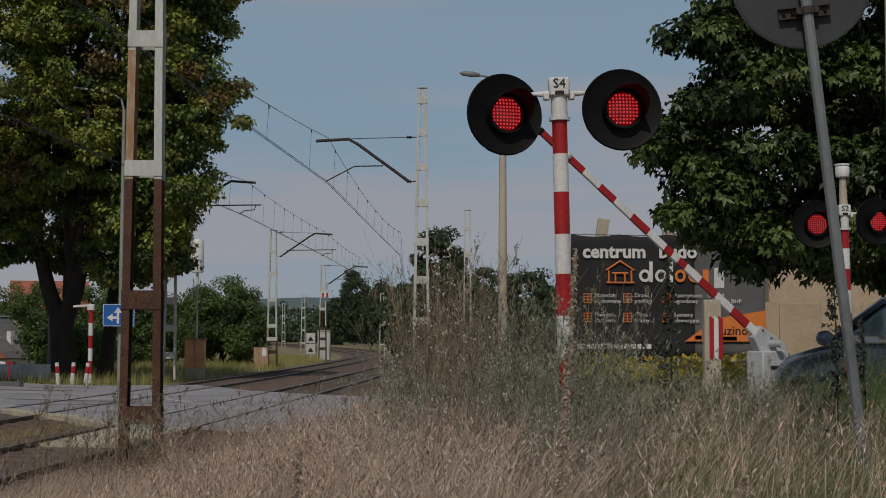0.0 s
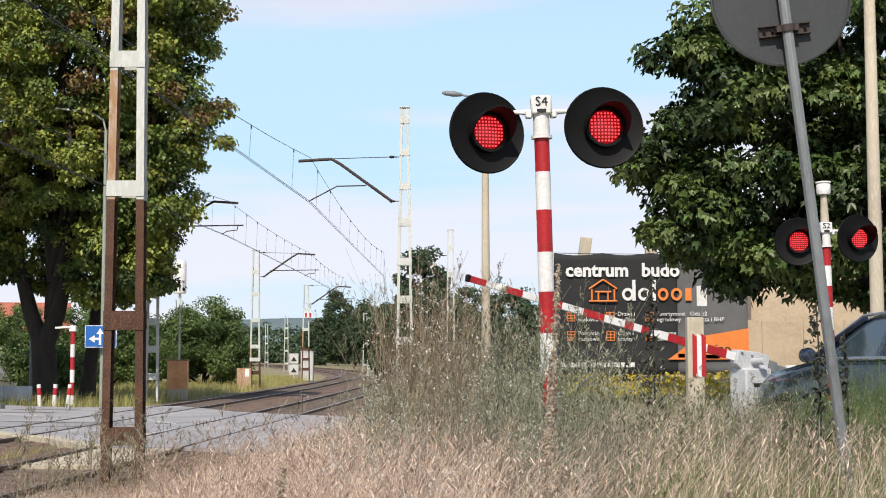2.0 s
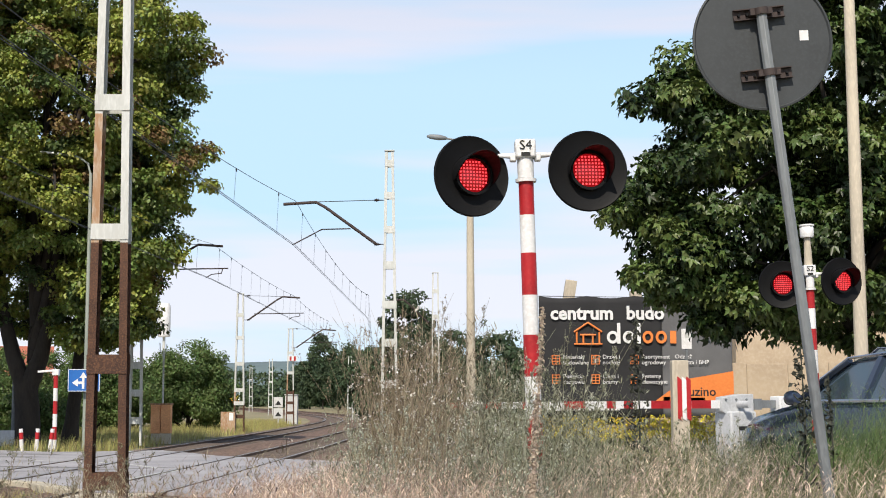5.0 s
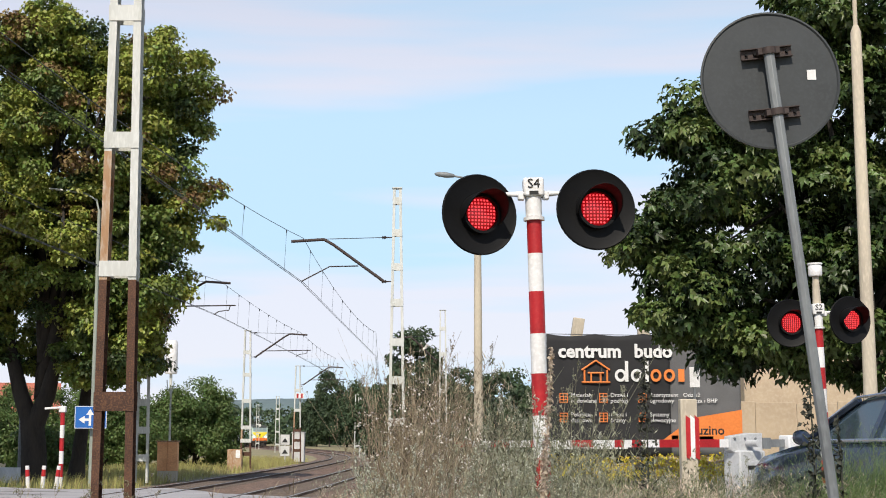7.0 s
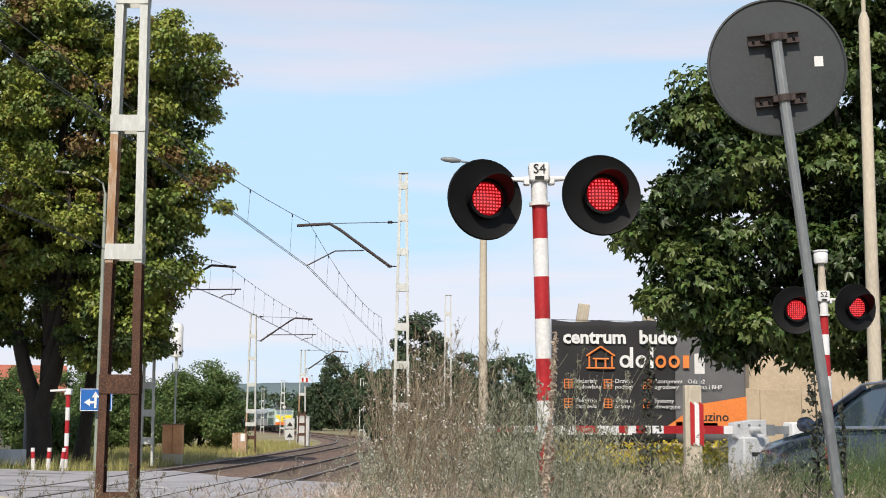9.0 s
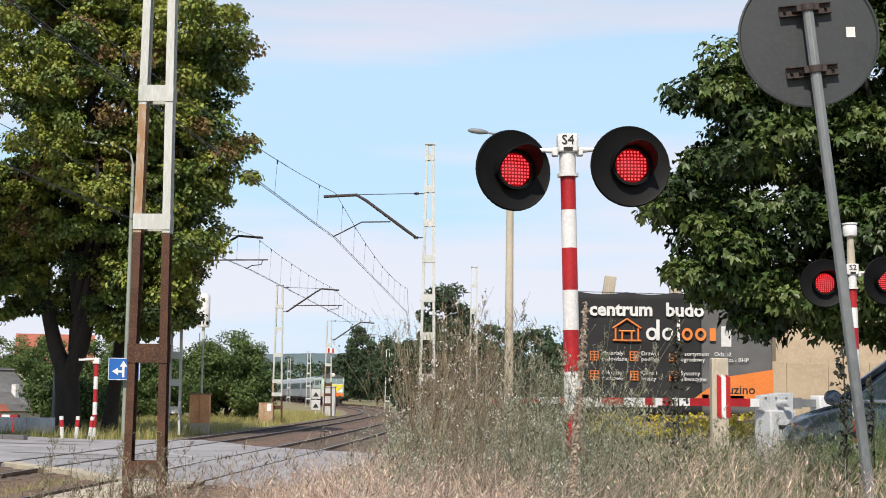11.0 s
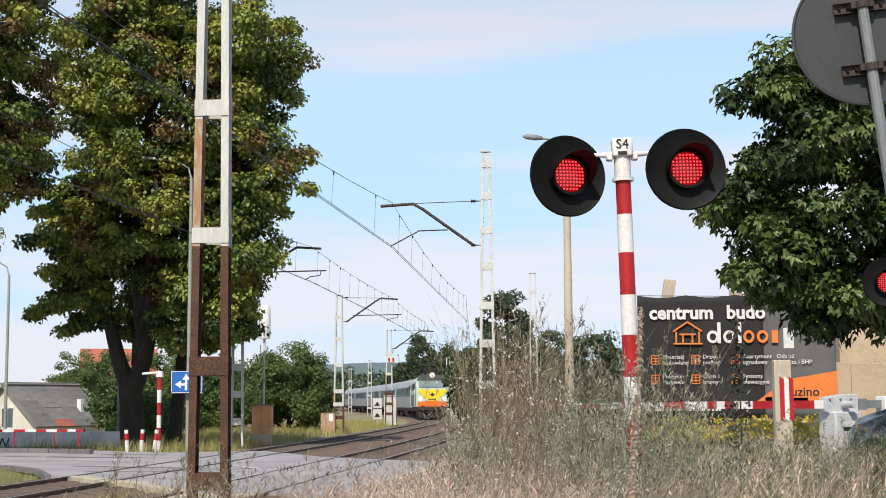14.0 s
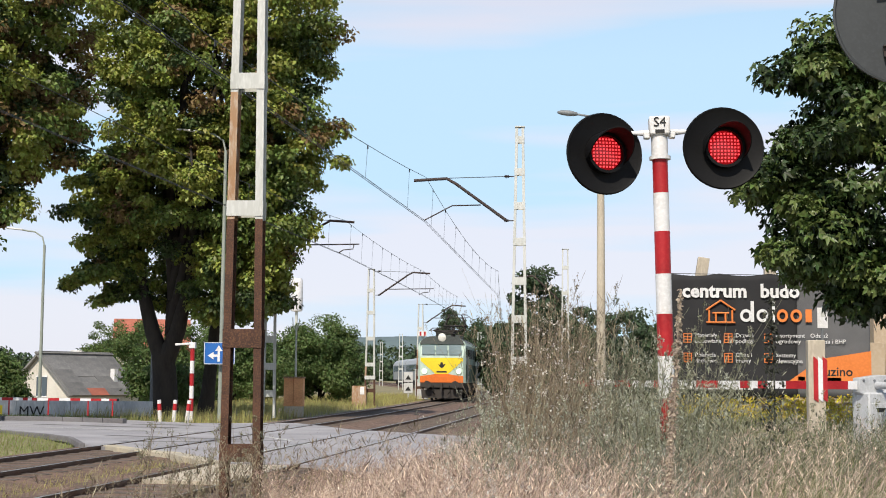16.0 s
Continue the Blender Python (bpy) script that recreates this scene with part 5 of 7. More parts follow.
# ---- banner ----
def build_banner():
    root = thing("advertising_banner", "black mesh advertising banner on concrete posts above the meadow", "banner", pose(2.63, 30.0, 0.4))
    W, Z0, Z1 = 4.12, 0.74, 3.33
    nx_, nz_ = 36, 16
    def sheet(u0, u1, w0, w1, dy, top=lambda u: 0):
        mb = MB()
        for j in range(nz_ + 1):
            for i in range(nx_ + 1):
                u, w = u0 + (u1 - u0) * i / nx_, w0 + (w1 - w0) * j / nz_
                y = dy + 0.018 * math.sin(u * 5 + w * 1.3) * noise.noise((u * 1.5, w * 1.5, 1)) + 0.018 * noise.noise((u * 3, w * 2, 7))
                mb.v.append((u, y, w - (top(u) if j == nz_ else 0)))
        k = nx_ + 1
        mb.f = [(j * k + i, j * k + i + 1, (j + 1) * k + i + 1, (j + 1) * k + i) for j in range(nz_) for i in range(nx_)]
        return mb
    sag = lambda u: 0.05 * abs(math.sin(u * 3.05))
    c1 = part("cloth", sheet(0, 2.62, Z0, Z1, 0, sag), M_BANNER, root, "black printed mesh cloth", smooth=60)
    c2 = part("cloth", sheet(2.62, W, Z0, Z1 - 0.08, 0.02, sag), M_BANNER_G, root, "faded grey end of the cloth", smooth=60)
    for c in (c1, c2):
        so = c.modifiers.new("thick", "SOLIDIFY")
        so.thickness = 0.006
    Y = -0.035
    up = lambda x, z: pose(x, Y, z, 90)
    part("orange_field", MB().prism([(0, 0), (1.72, 0), (1.72, 0.66), (0.75, 0.50), (0.5, 0.36)], 0.006, up(2.4, 1.06)), M_ORANGE, root, "orange printed corner")
    for word, x in (("centrum", 0.24), ("budo", 1.86)):
        lettering("heading_letters", word, 0.395, up(x, 2.83), M_PRINT, root, 0.003, bold=0.013)
    lettering("town_letters", "Luzino", 0.27, up(3.02, 1.2) @ pose(0, 0, 0.008), M_BANNER, root, 0.002, bold=0.004)
    # maker's mark as plain shapes: a house and rounded bars
    for a, b in (((0, 0.26), (0.3, 0.46)), ((0.3, 0.46), (0.6, 0.26)), ((0.06, 0.26), (0.06, 0)), ((0.54, 0.26), (0.54, 0)), ((0.0, 0), (0.6, 0)), ((0.2, 0), (0.2, 0.2)), ((0.4, 0), (0.4, 0.2)), ((0.13, 0.2), (0.47, 0.2))):
        part("house_line", MB().rod((a[0] + 0.74, Y, a[1] + 2.3), (b[0] + 0.74, Y, b[1] + 2.3), 0.02, n=6), M_ORANGE, root)
    for x, w, hh, mt in ((1.44, 0.25, 0.27, M_PRINT), (1.66, 0.07, 0.44, M_PRINT), (1.78, 0.25, 0.27, M_PRINT), (2.09, 0.07, 0.44, M_PRINT), (2.20, 0.23, 0.27, M_ORANGE), (2.48, 0.24, 0.27, M_ORANGE), (2.79, 0.13, 0.27, M_ORANGE)):
        ringm = MB()
        if w > 0.2:
            ringm.lathe([(w * 0.27, 0), (w * 0.5, 0), (w * 0.5, 0.006), (w * 0.27, 0.006)], up(x + w / 2, 2.31 + hh / 2) @ Matrix.Diagonal((1, hh / w, 1, 1)), 20, close=True)
        else:
            ringm.box((x + w / 2, Y, 2.31 + hh / 2), (w, 0.006, hh))
        part("mark_shape", ringm, mt, root, smooth=0)
    for x, z, a, b in ((0.50, 1.93, "Materia\u0142y", "budowlane"), (1.34, 1.93, "Drzwi i", "pod\u0142ogi"), (2.17, 1.93, "Asortyment", "ogrodowy"), (2.88, 1.93, "Odzie\u017c", "robocza i BHP"),
                       (0.50, 1.52, "Pokrycia", "dachowe"), (1.34, 1.52, "Okna i", "bramy"), (2.17, 1.52, "Systemy", "elewacyjne")):
        lettering("product_letters", a, 0.125, up(x, z + 0.06), M_PRINT, root, 0.002)
        lettering("product_letters", b, 0.125, up(x, z - 0.06), M_PRINT, root, 0.002)
        if x > 2.5:
            continue
        ic = MB()
        x0 = x - 0.23
        for k in range(4):
            ic.box((x0 + 0.08, Y, z - 0.05 + 0.06 * k), (0.16, 0.006, 0.016))
        for k in (0, 0.08, 0.16):
            ic.box((x0 + k, Y - 0.002, z + 0.04), (0.016, 0.006, 0.2))
        part("product_icon", ic, M_ORANGE, root, "small orange icon")
    x = 0.12
    for w in (0.16, 0.16, 0.16, 0.04, 0.11, 0.11, 0.05, 0.11, 0.11, 0.08, 0.04, 0.11):
        part("unread_mark", MB().box((x + w / 2, Y, 0.95 - 0.03 * (w == 0.04)), (w, 0.006, 0.1 if w > 0.04 else 0.04)), M_PRINT, root, "white printed bar", smooth=0)
        x += w + 0.03
    for x, z, w in ((2.62, 1.14, 0.14), (3.1, 1.12, 0.4)):
        part("unread_mark", MB().box((x + w / 2, Y - 0.004, z), (w, 0.004, 0.085)), M_BRACKET, root, "dark printed bar", smooth=0)
    for x, z, tilt in ((0.24, 3.72, 9), (2.2, 3.45, 0), (W - 0.1, 3.3, 0)):
        p = part("post", MB().box((0, 0, z / 2 - 0.2), (0.24, 0.2, z + 0.4)), M_CONC, root, "square concrete post", bevel=0.015)
        p.matrix_basis = pose(x - 0.1, 0.18, 0, 0, tilt)
    part("wire", MB().rod((0, 0.03, Z1), (W, 0.05, Z1 - 0.06), 0.008, n=6), M_WIRE, root)
    # white plate on a thin pole
    sg = thing("small_sign", "small white plate on a thin grey pole", "sign", pose(5.39, 28.0, 0.3))
    part("pole", MB().rod((0, 0.03, -0.1), (0, 0.03, 2.65), 0.025, n=10), M_POLE_GREY, sg)
    pl = part("plate", MB().box((0, 0, 2.42), (0.2, 0.012, 0.4)), M_WHITE, sg, "white plate", bevel=0.004)
    part("unread_mark", MB().box((0.01, -0.01, 2.5), (0.09, 0.006, 0.12)), M_GALV, pl)
    # tan sheeting behind
    w = thing("tan_hoarding", "tan sheet hoarding behind the meadow", "fence", pose(0, 32.5, 0.3))
    for i in range(-2, 9):
        part("panel", MB().box((7.15 + 0.95 * i, 0.02 * (i % 2), 1.0), (0.93, 0.05, 2.12 - 0.05 * (i % 3))), M_TAN, w, bevel=0.006)
    b = thing("storage_building", "pale beige storage building behind the maple", "building", pose(11.2, 40.0, 0))
    part("wall", MB().box((7.2, 3, 1.9), (18.6, 6, 4.4)), M_TAN, b, "beige rendered wall")
    part("roof", MB().box((7.2, 3, 4.2), (19.2, 6.6, 0.2)), M_ROOF, b, "grey flat roof")
    for i in range(4):
        wd = part("window", MB().box((2.2 + 3.2 * i, -0.01, 2.5), (1.4, 0.06, 1.1)), M_GLASS, b)
        part("frame", MB().box((2.2 + 3.2 * i, -0.03, 2.5), (0.06, 0.06, 1.1)).box((2.2 + 3.2 * i, -0.03, 3.06), (1.5, 0.07, 0.06)), M_WHITE, wd)


# ---- barrier beyond the signals ----
ARM_YAW = math.degrees(math.atan2(-0.42, -0.91))


def half_barrier(label, x, y, z, yaw, length):
    """Machine with an arm pivoting about its local y; the arm reaches along local +x."""
    root = thing("half_barrier", label, "level crossing barrier", pose(x, y, z, 0, 0, yaw))
    body = part("housing", MB().box((0, 0, 0.44), (0.4, 0.34, 0.98)), M_GALVBOX, root, "pale grey machine housing", bevel=0.02)
    part("housing_door", MB().box((0.0, 0.176, 0.45), (0.34, 0.014, 0.7)), M_GALVBOX, body, bevel=0.004)
    part("maker_plate", MB().box((0.02, 0.186, 0.72), (0.14, 0.006, 0.05)), M_TEXT, body)
    for k in range(3):
        part("bolt", MB().rod((0.02, 0.18, 0.58 - 0.1 * k), (0.02, 0.192, 0.58 - 0.1 * k), 0.012, n=8), M_TEXT, body)
    part("plinth", MB().box((0, 0, -0.15), (0.6, 0.5, 0.3)), M_CONC, root, "concrete plinth", bevel=0.01)
    part("pivot_shaft", MB().rod((0, -0.3, 1.02), (0, 0.3, 1.02), 0.045, n=14), M_GALVBOX, root)
    # the arm: one mesh for its tapered beam, with stripes, bracket and counterweight under it
    arm = part("barrier_arm", MB().box((0, 0, 0), (0.01, 0.01, 0.01)), M_WHITE, root, "red and white striped arm")
    q = 0.22
    pat = [(0.2, 0), (0.34, 1), (0.34, 0), (0.34, 1), (0.3, 0), (0.15, 1), (0.13, 0), (0.15, 1), (0.34, 0), (0.34, 1), (0.34, 0), (0.30, 1), (0.32, 0), (0.32, 1), (0.24, 0), (0.24, 1)]
    k = (length - 0.22) / sum(p[0] for p in pat)
    for L, red in pat:
        L *= k
        h0, h1 = (0.105 - 0.035 * e / length for e in (q, q + L))
        mbx = MB()
        pts = [(q, -h0 / 2), (q + L, -h1 / 2), (q + L, h1 / 2), (q, h0 / 2)]
        mbx.prism(pts, 0.05, pose(0, 0.025, 0, 90))
        part("stripe", mbx, M_RED if red else M_WHITE, arm, smooth=0)
        q += L
    part("tip", MB().box((length + 0.02, 0, 0), (0.05, 0.06, 0.085)), M_BLACK, arm, "black end cap", bevel=0.008)
    part("arm_bracket", MB().prism([(-0.24, -0.1), (-0.1, -0.17), (0.1, -0.17), (0.26, -0.09), (0.26, 0.09), (-0.05, 0.13), (-0.24, 0.13)], 0.14, pose(0, 0.07, 0, 90)), M_GALVBOX, arm, "pale grey arm bracket", bevel=0.012)
    part("counterweight_arm", MB().box((-0.42, 0.0, 0), (0.5, 0.05, 0.1)).box((-0.3, 0.0, 0), (0.12, 0.16, 0.14)), M_POLE_GREY, arm)
    part("counterweight", MB().box((-0.8, 0.0, -0.02), (0.34, 0.2, 0.24)), M_WHITE, arm, "grey counterweight block", bevel=0.015)
    for c in (-0.12, 0.04, 0.2):
        part("bolt", MB().rod((c, 0.07, 0.06), (c, 0.085, 0.06), 0.015, n=8), M_POLE_GREY, arm)
    part("arm_lamp", MB().lathe([(0.0, 0.0), (0.045, 0.0), (0.05, 0.015), (0.03, 0.03), (0, 0.035)], pose(length - 0.42, 0.03, 0, -90), 16), M_LAMPGLASS, arm, "round arm lamp")
    return root, arm


BAR_ROOT, BAR_ARM = half_barrier("half barrier with red and white arm closing the road", 4.07, 18.0, 0.43, ARM_YAW, 4.1)
FAR_ROOT, FAR_ARM = half_barrier("far half barrier with lowered red and white arm", -18.6, 44.6, -0.33, 0.0, 4.95)
FAR_ARM.matrix_basis = pose(0, 0, 1.02)
for xx in (-17.2, -15.9, -14.6, -13.8):
    part("drop_rod", MB().box((xx + 18.6, 0, 0.76), (0.04, 0.02, 0.5)), M_RED, FAR_ROOT)


def build_signs():
    # leaning round sign seen from behind
    s = thing("round_road_sign", "back of a round grey road sign on a leaning pole", "road sign", pose(2.40, 8.0, 0.3, 0, -6.3))
    part("pole", MB().rod((0, 0, -0.2), (0, 0, 3.485), 0.0325, n=8), M_POLE_GREY, s, "grey steel pole", smooth=20, bevel=0.003)
    disc = part("sign_plate", MB().lathe([(0, 0.0), (0.385, 0.0), (0.4, -0.012), (0.402, 0.012), (0.392, 0.014), (0.384, 0.004), (0, 0.004)], pose(0.003, 0.07, 3.31, 90) @ Matrix.Diagonal((1.025, 1.025, 1, 1)), 64), M_SIGNBACK, s, "dark grey round plate", smooth=30)
    for zz, dx in ((3.105, -0.006), (3.47, -0.003)):
        rail = part("mounting_rail", MB().box((dx, 0.052, zz), (0.30, 0.008, 0.062)).box((dx, 0.04, zz + 0.03), (0.30, 0.03, 0.006)).box((dx, 0.04, zz - 0.03), (0.30, 0.03, 0.006)), M_BRACKET, disc, "dark steel mounting rail", smooth=0)
        for b in (-0.12, -0.07, 0.07, 0.12):
            rail_bolt = MB().rod((dx + b, 0.05, zz), (dx + b, 0.03, zz), 0.009, n=6)
            part("bolt", rail_bolt, M_BLACK, disc, smooth=0)
        part("clamp", MB().lathe([(0.034, -0.02), (0.042, -0.02), (0.042, 0.02), (0.034, 0.02)], pose(0, 0, zz), 16), M_BRACKET, s, "dark pole clamp")
        for b in (-0.05, 0.05):
            part("clamp_lug", MB().box((b, 0.012, zz), (0.03, 0.05, 0.034)), M_BRACKET, s, smooth=0)
    part("sticker", MB().box((0.25, 0.064, 3.318), (0.052, 0.003, 0.06), pose(0, 0, 0, 0, 4)), M_WHITE, disc, "small white sticker")
    # concrete post with red and white marker boards
    c = thing("marker_post", "square concrete post with a red and white marker board", "marker post", pose(2.99, 16.0, 0.25))
    part("post", MB().box((0, 0, 0.75), (0.19, 0.16, 1.9), taper=0.98), M_CONC, c, bevel=0.012)
    for i, mt in enumerate((M_RED, M_WHITE, M_RED)):
        part("marker_stripe", MB().prism([(-0.04 + 0.05 * i, 0), (0.01 + 0.05 * i, -0.03), (0.01 + 0.05 * i, 0.43), (-0.04 + 0.05 * i, 0.47)], 0.012, pose(0, -0.082, 1.05, 90)), mt, c, smooth=0)
    # concrete lamp posts
    l = thing("street_lamp", "tall concrete street lamp beside the road", "street lamp", pose(1.57, 40.0, 0.3))
    part("post", MB().rod((0, 0, -0.3), (0, 0, 8.4), 0.14, 0.09, n=14), M_CONC, l, "round concrete post")
    part("outreach_arm", MB().tube([(0, 0, 8.3), (-0.05, 0, 8.5), (-0.35, 0, 8.66), (-0.7, 0, 8.72)], 0.03, 8), M_POLE_GREY, l)
    part("lamp_head", MB().lathe([(0.0, -0.3), (0.05, -0.26), (0.085, -0.05), (0.07, 0.2), (0.03, 0.3), (0, 0.31)], pose(-0.93, 0, 8.75, 0, -84), 12), M_POLE_GREY, l, "flat grey lamp head", smooth=60)
    p = thing("concrete_pole", "round pale concrete pole beside the car", "pole", pose(5.96, 18.8, 0.3))
    part("shaft", MB().tube([(0, 0, -0.3), (0, 0, 6.75), (0, 0, 6.85)], [0.1, 0.072, 0.038], 18), M_CONC, p)
    part("top_spike", MB().rod((0, 0, 6.8), (0, 0, 7.4), 0.03, n=10), M_CONC, p)
    part("label_plate", MB().box((-0.02, -0.1, 1.62), (0.09, 0.006, 0.22)), M_WHITE, p)
    part("inspection_lid", MB().box((0, -0.1, 0.9), (0.1, 0.012, 0.36)), M_CONC, p)


# ---- the far side of the crossing ----
def build_far_side():
    l = thing("street_lamp", "tall grey-green street lamp by the crossing", "street lamp", pose(-11.1, 48.0, -0.1))
    part("pole", MB().rod((0, 0, -0.2), (0, 0, 9.4), 0.085, 0.055, n=12), M_LAMPGREEN, l)
    part("outreach_arm", MB().tube([(0, 0, 9.35), (-0.1, 0, 9.75), (-0.45, 0, 9.98), (-1.0, 0, 10.06)], 0.035, 8), M_LAMPGREEN, l, smooth=60)
    part("lamp_head", MB().box((-1.35, 0, 10.11), (0.75, 0.2, 0.07), pose(0, 0, 0, 0, 6)), M_WHITE, l, "flat white lamp head", bevel=0.03)
    l2 = copy_thing(l, pose(-21.8, 60.0, -2.3))
    tagged(l2, "slim grey-green street lamp behind the wall")
    s = thing("direction_sign", "blue lane sign with white turning and straight arrows", "road sign", pose(-11.09, 47.7, -0.13))
    part("post", MB().rod((0.14, 0.06, -0.2), (0.14, 0.06, 2.75), 0.04, n=10), M_GALV, s)
    f = part("sign_face", MB().box((0, 0, 2.38), (1.08, 0.025, 0.75)), M_BLUE, s, "blue sign face", bevel=0.01)
    part("straight_arrow", arrow([(-0.04, 0), (0.04, 0), (0.04, 0.36), (0.13, 0.36), (0, 0.56), (-0.13, 0.36), (-0.04, 0.36)], pose(-0.02, -0.02, 2.1, 90)), M_WHITE, f, smooth=0)
    part("left_arrow", arrow([(0, 0.04), (-0.14, 0.04), (-0.14, 0.13), (-0.34, 0), (-0.14, -0.13), (-0.14, -0.04), (0, -0.04)], pose(-0.06, -0.02, 2.3, 90)), M_WHITE, f, smooth=0)
    dash = MB()
    for i in range(4):
        dash.box((0.26, -0.018, 2.12 + 0.18 * i), (0.03, 0.005, 0.11))
    part("lane_dashes", dash, M_WHITE, f, smooth=0)
    part("border", MB().box((0, -0.016, 2.74), (1.04, 0.004, 0.02)).box((0, -0.016, 2.02), (1.04, 0.004, 0.02)).box((-0.52, -0.016, 2.38), (0.02, 0.004, 0.72)).box((0.52, -0.016, 2.38), (0.02, 0.004, 0.72)), M_WHITE, f, smooth=0)
    # striped signal post seen from the side
    g = thing("crossing_signal", "striped crossing signal seen from the side", "crossing signal", pose(-11.85, 47.0, -0.1), group="crossing signals")
    z, red = 2.5, True
    while z > -0.1:
        part("post_band", MB().rod((0, 0, max(-0.2, z - 0.42)), (0, 0, z), 0.075, n=14), M_RED if red else M_WHITE, g)
        z, red = z - 0.42, not red
    part("head_box", MB().box((0, 0, 2.6), (0.22, 0.2, 0.2)), M_WHITE, g, bevel=0.015)
    part("hood", MB().box((-0.32, -0.05, 2.64), (0.5, 0.16, 0.07), pose(0, 0, 0, 0, -4)), M_WHITE, g, bevel=0.01)
    # bollards
    b = thing("bollard", "white bollard with a red band on the verge", "bollard", pose(-12.62, 46.0, -0.12, 0, -4), group="bollards")
    part("stump", MB().rod((0, 0, -0.1), (0, 0, 0.8), 0.068, 0.064, n=14), M_WHITE, b, bevel=0.008)
    part("red_band", MB().rod((0, 0, 0.46), (0, 0, 0.68), 0.0695, 0.068, n=14), M_RED, b)
    for x, y, tl in ((-12.2, 46.1, 3), (-11.72, 45.9, 6)):
        copy_thing(b, pose(x, y, -0.12, 0, tl, 20))
    # low wall
    w = thing("boundary_wall", "low grubby white concrete wall with graffiti", "wall", pose(-22.0, 50.0, -0.1))
    for i in range(8):
        part("wall_panel", MB().box((0.5 + 1.0 * i, 0.006 * (i % 2), 0.30), (0.985, 0.09, 0.72 - 0.02 * (i % 3))), M_FENCE, w, bevel=0.008)
    lettering("graffiti", "MW", 0.52, pose(3.1, -0.06, 0.08, 90), M_TEXT, w, 0.002)
    part("graffiti_patch", MB().box((2.35, -0.053, 0.25), (0.3, 0.004, 0.42)), M_L_YELLOW, w)
    # house with grey roof behind the wall
    h = thing("house", "low house with a patched grey roof behind the wall", "house", pose(-25.0, 74.0, -2.25, 0, 0, 66))
    LH, WH, RH = 5.2, 4.4, 2.0
    part("wall", MB().box((0, 0, 1.35), (LH, WH, 2.7)).prism([(-WH / 2, 0), (WH / 2, 0), (0, RH)], LH, pose(-LH / 2, 0, 2.7, 90, 0, 90)), M_PLASTER, h, "cream plaster walls", smooth=0)
    slope = math.degrees(math.atan2(RH, WH / 2))
    for s_ in (-1, 1):
        sm = pose(0, s_ * WH / 4, 2.7 + RH / 2 + 0.05, -s_ * slope)
        sl_ = math.hypot(RH, WH / 2) + 0.35
        rs = part("roof_slope", MB().box((0, 0, 0), (LH + 0.5, sl_, 0.1)), M_ROOF, h, "grey roofing", smooth=0)
        rs.matrix_basis = sm
        for i in range(7):
            for j in range(4):
                if random.random() < 0.93:
                    mt = M_ROOFRED if (i == 6 and j == 1) else M_ROOF
                    q = part("roof_sheet", MB().box((0, 0, 0), (1.38, sl_ / 7 + 0.04, 0.025), pose(0, 0, 0, 2)), mt, rs, smooth=0)
                    q.matrix_basis = pose(-LH / 2 + 0.65 + 1.36 * j, -s_ * (-sl_ / 2 + sl_ / 14 + sl_ / 7 * i) * -1, 0.07)
    for yy, zz in ((-0.2, 3.1), (0.9, 1.5)):
        part("window", MB().box((-LH / 2 - 0.01, yy, zz), (0.06, 0.7, 1.0)), M_GLASS, h)
        part("window_frame", MB().box((-LH / 2 - 0.03, yy, zz + 0.52), (0.07, 0.8, 0.07)).box((-LH / 2 - 0.03, yy, zz - 0.52), (0.07, 0.8, 0.07)).box((-LH / 2 - 0.03, yy, zz), (0.07, 0.05, 1.0)), M_WHITE, h)
    part("chimney", MB().box((1.4, -1.5, 3.6), (0.28, 0.28, 0.9)), M_WHITE, h, bevel=0.01)
    # long white building and red-roofed house farther back
    f = thing("long_building", "long flat white building behind the house", "building", pose(-31.6, 112, -1.35))
    part("wall", MB().box((0, 0, 2.2), (10, 8, 4.6)), M_PLASTER, f)
    part("roof_edge", MB().box((0, 0, 4.55), (10.4, 8.4, 0.3)), M_WHITE, f)
    for i in range(3):
        part("window", MB().box((-3.2 + 3.2 * i, -4.02, 2.6), (1.6, 0.06, 1.2)), M_GLASS, f)
    r = thing("house", "house with a red tiled roof among the trees", "house", pose(-29.3, 104, -0.2, 0, 0, 15))
    part("wall", MB().box((0, 0, 1.6), (5.0, 6, 3.4)).prism([(-3, 0), (3, 0), (0, 2.4)], 5.0, pose(-2.5, 0, 3.3, 90, 0, 90)), M_PLASTER, r, smooth=0)
    for s_ in (-1, 1):
        part("roof_slope", MB().box((0, s_ * 1.65, 4.5), (5.6, 4.1, 0.14), pose(0, 0, 0, -s_ * 38.7)), M_ROOFRED, r, "red tiled roof", smooth=0)
    for k in (-1.4, 1.4):
        part("window", MB().box((k, -3.02, 2.0), (1.0, 0.06, 1.1)), M_GLASS, r)
    wt = thing("white_tank", "white tank on a slim mast above the bushes", "tank", pose(-24.8, 140.0, -0.2))
    part("drum", MB().lathe([(0, 8.1), (0.55, 8.15), (0.62, 8.3), (0.62, 11.2), (0.5, 11.45), (0, 11.5)], None, 18), M_WHITE, wt, smooth=40)
    part("mast", MB().rod((0, 0, -0.3), (0, 0, 8.2), 0.18, 0.14, n=12), M_GALV, wt)
    # trackside cabinet, thin post, slim pole and warning board
    c = thing("trackside_cabinet", "orange trackside cabinet on the verge", "cabinet", pose(-10.05, 56.5, -0.1))
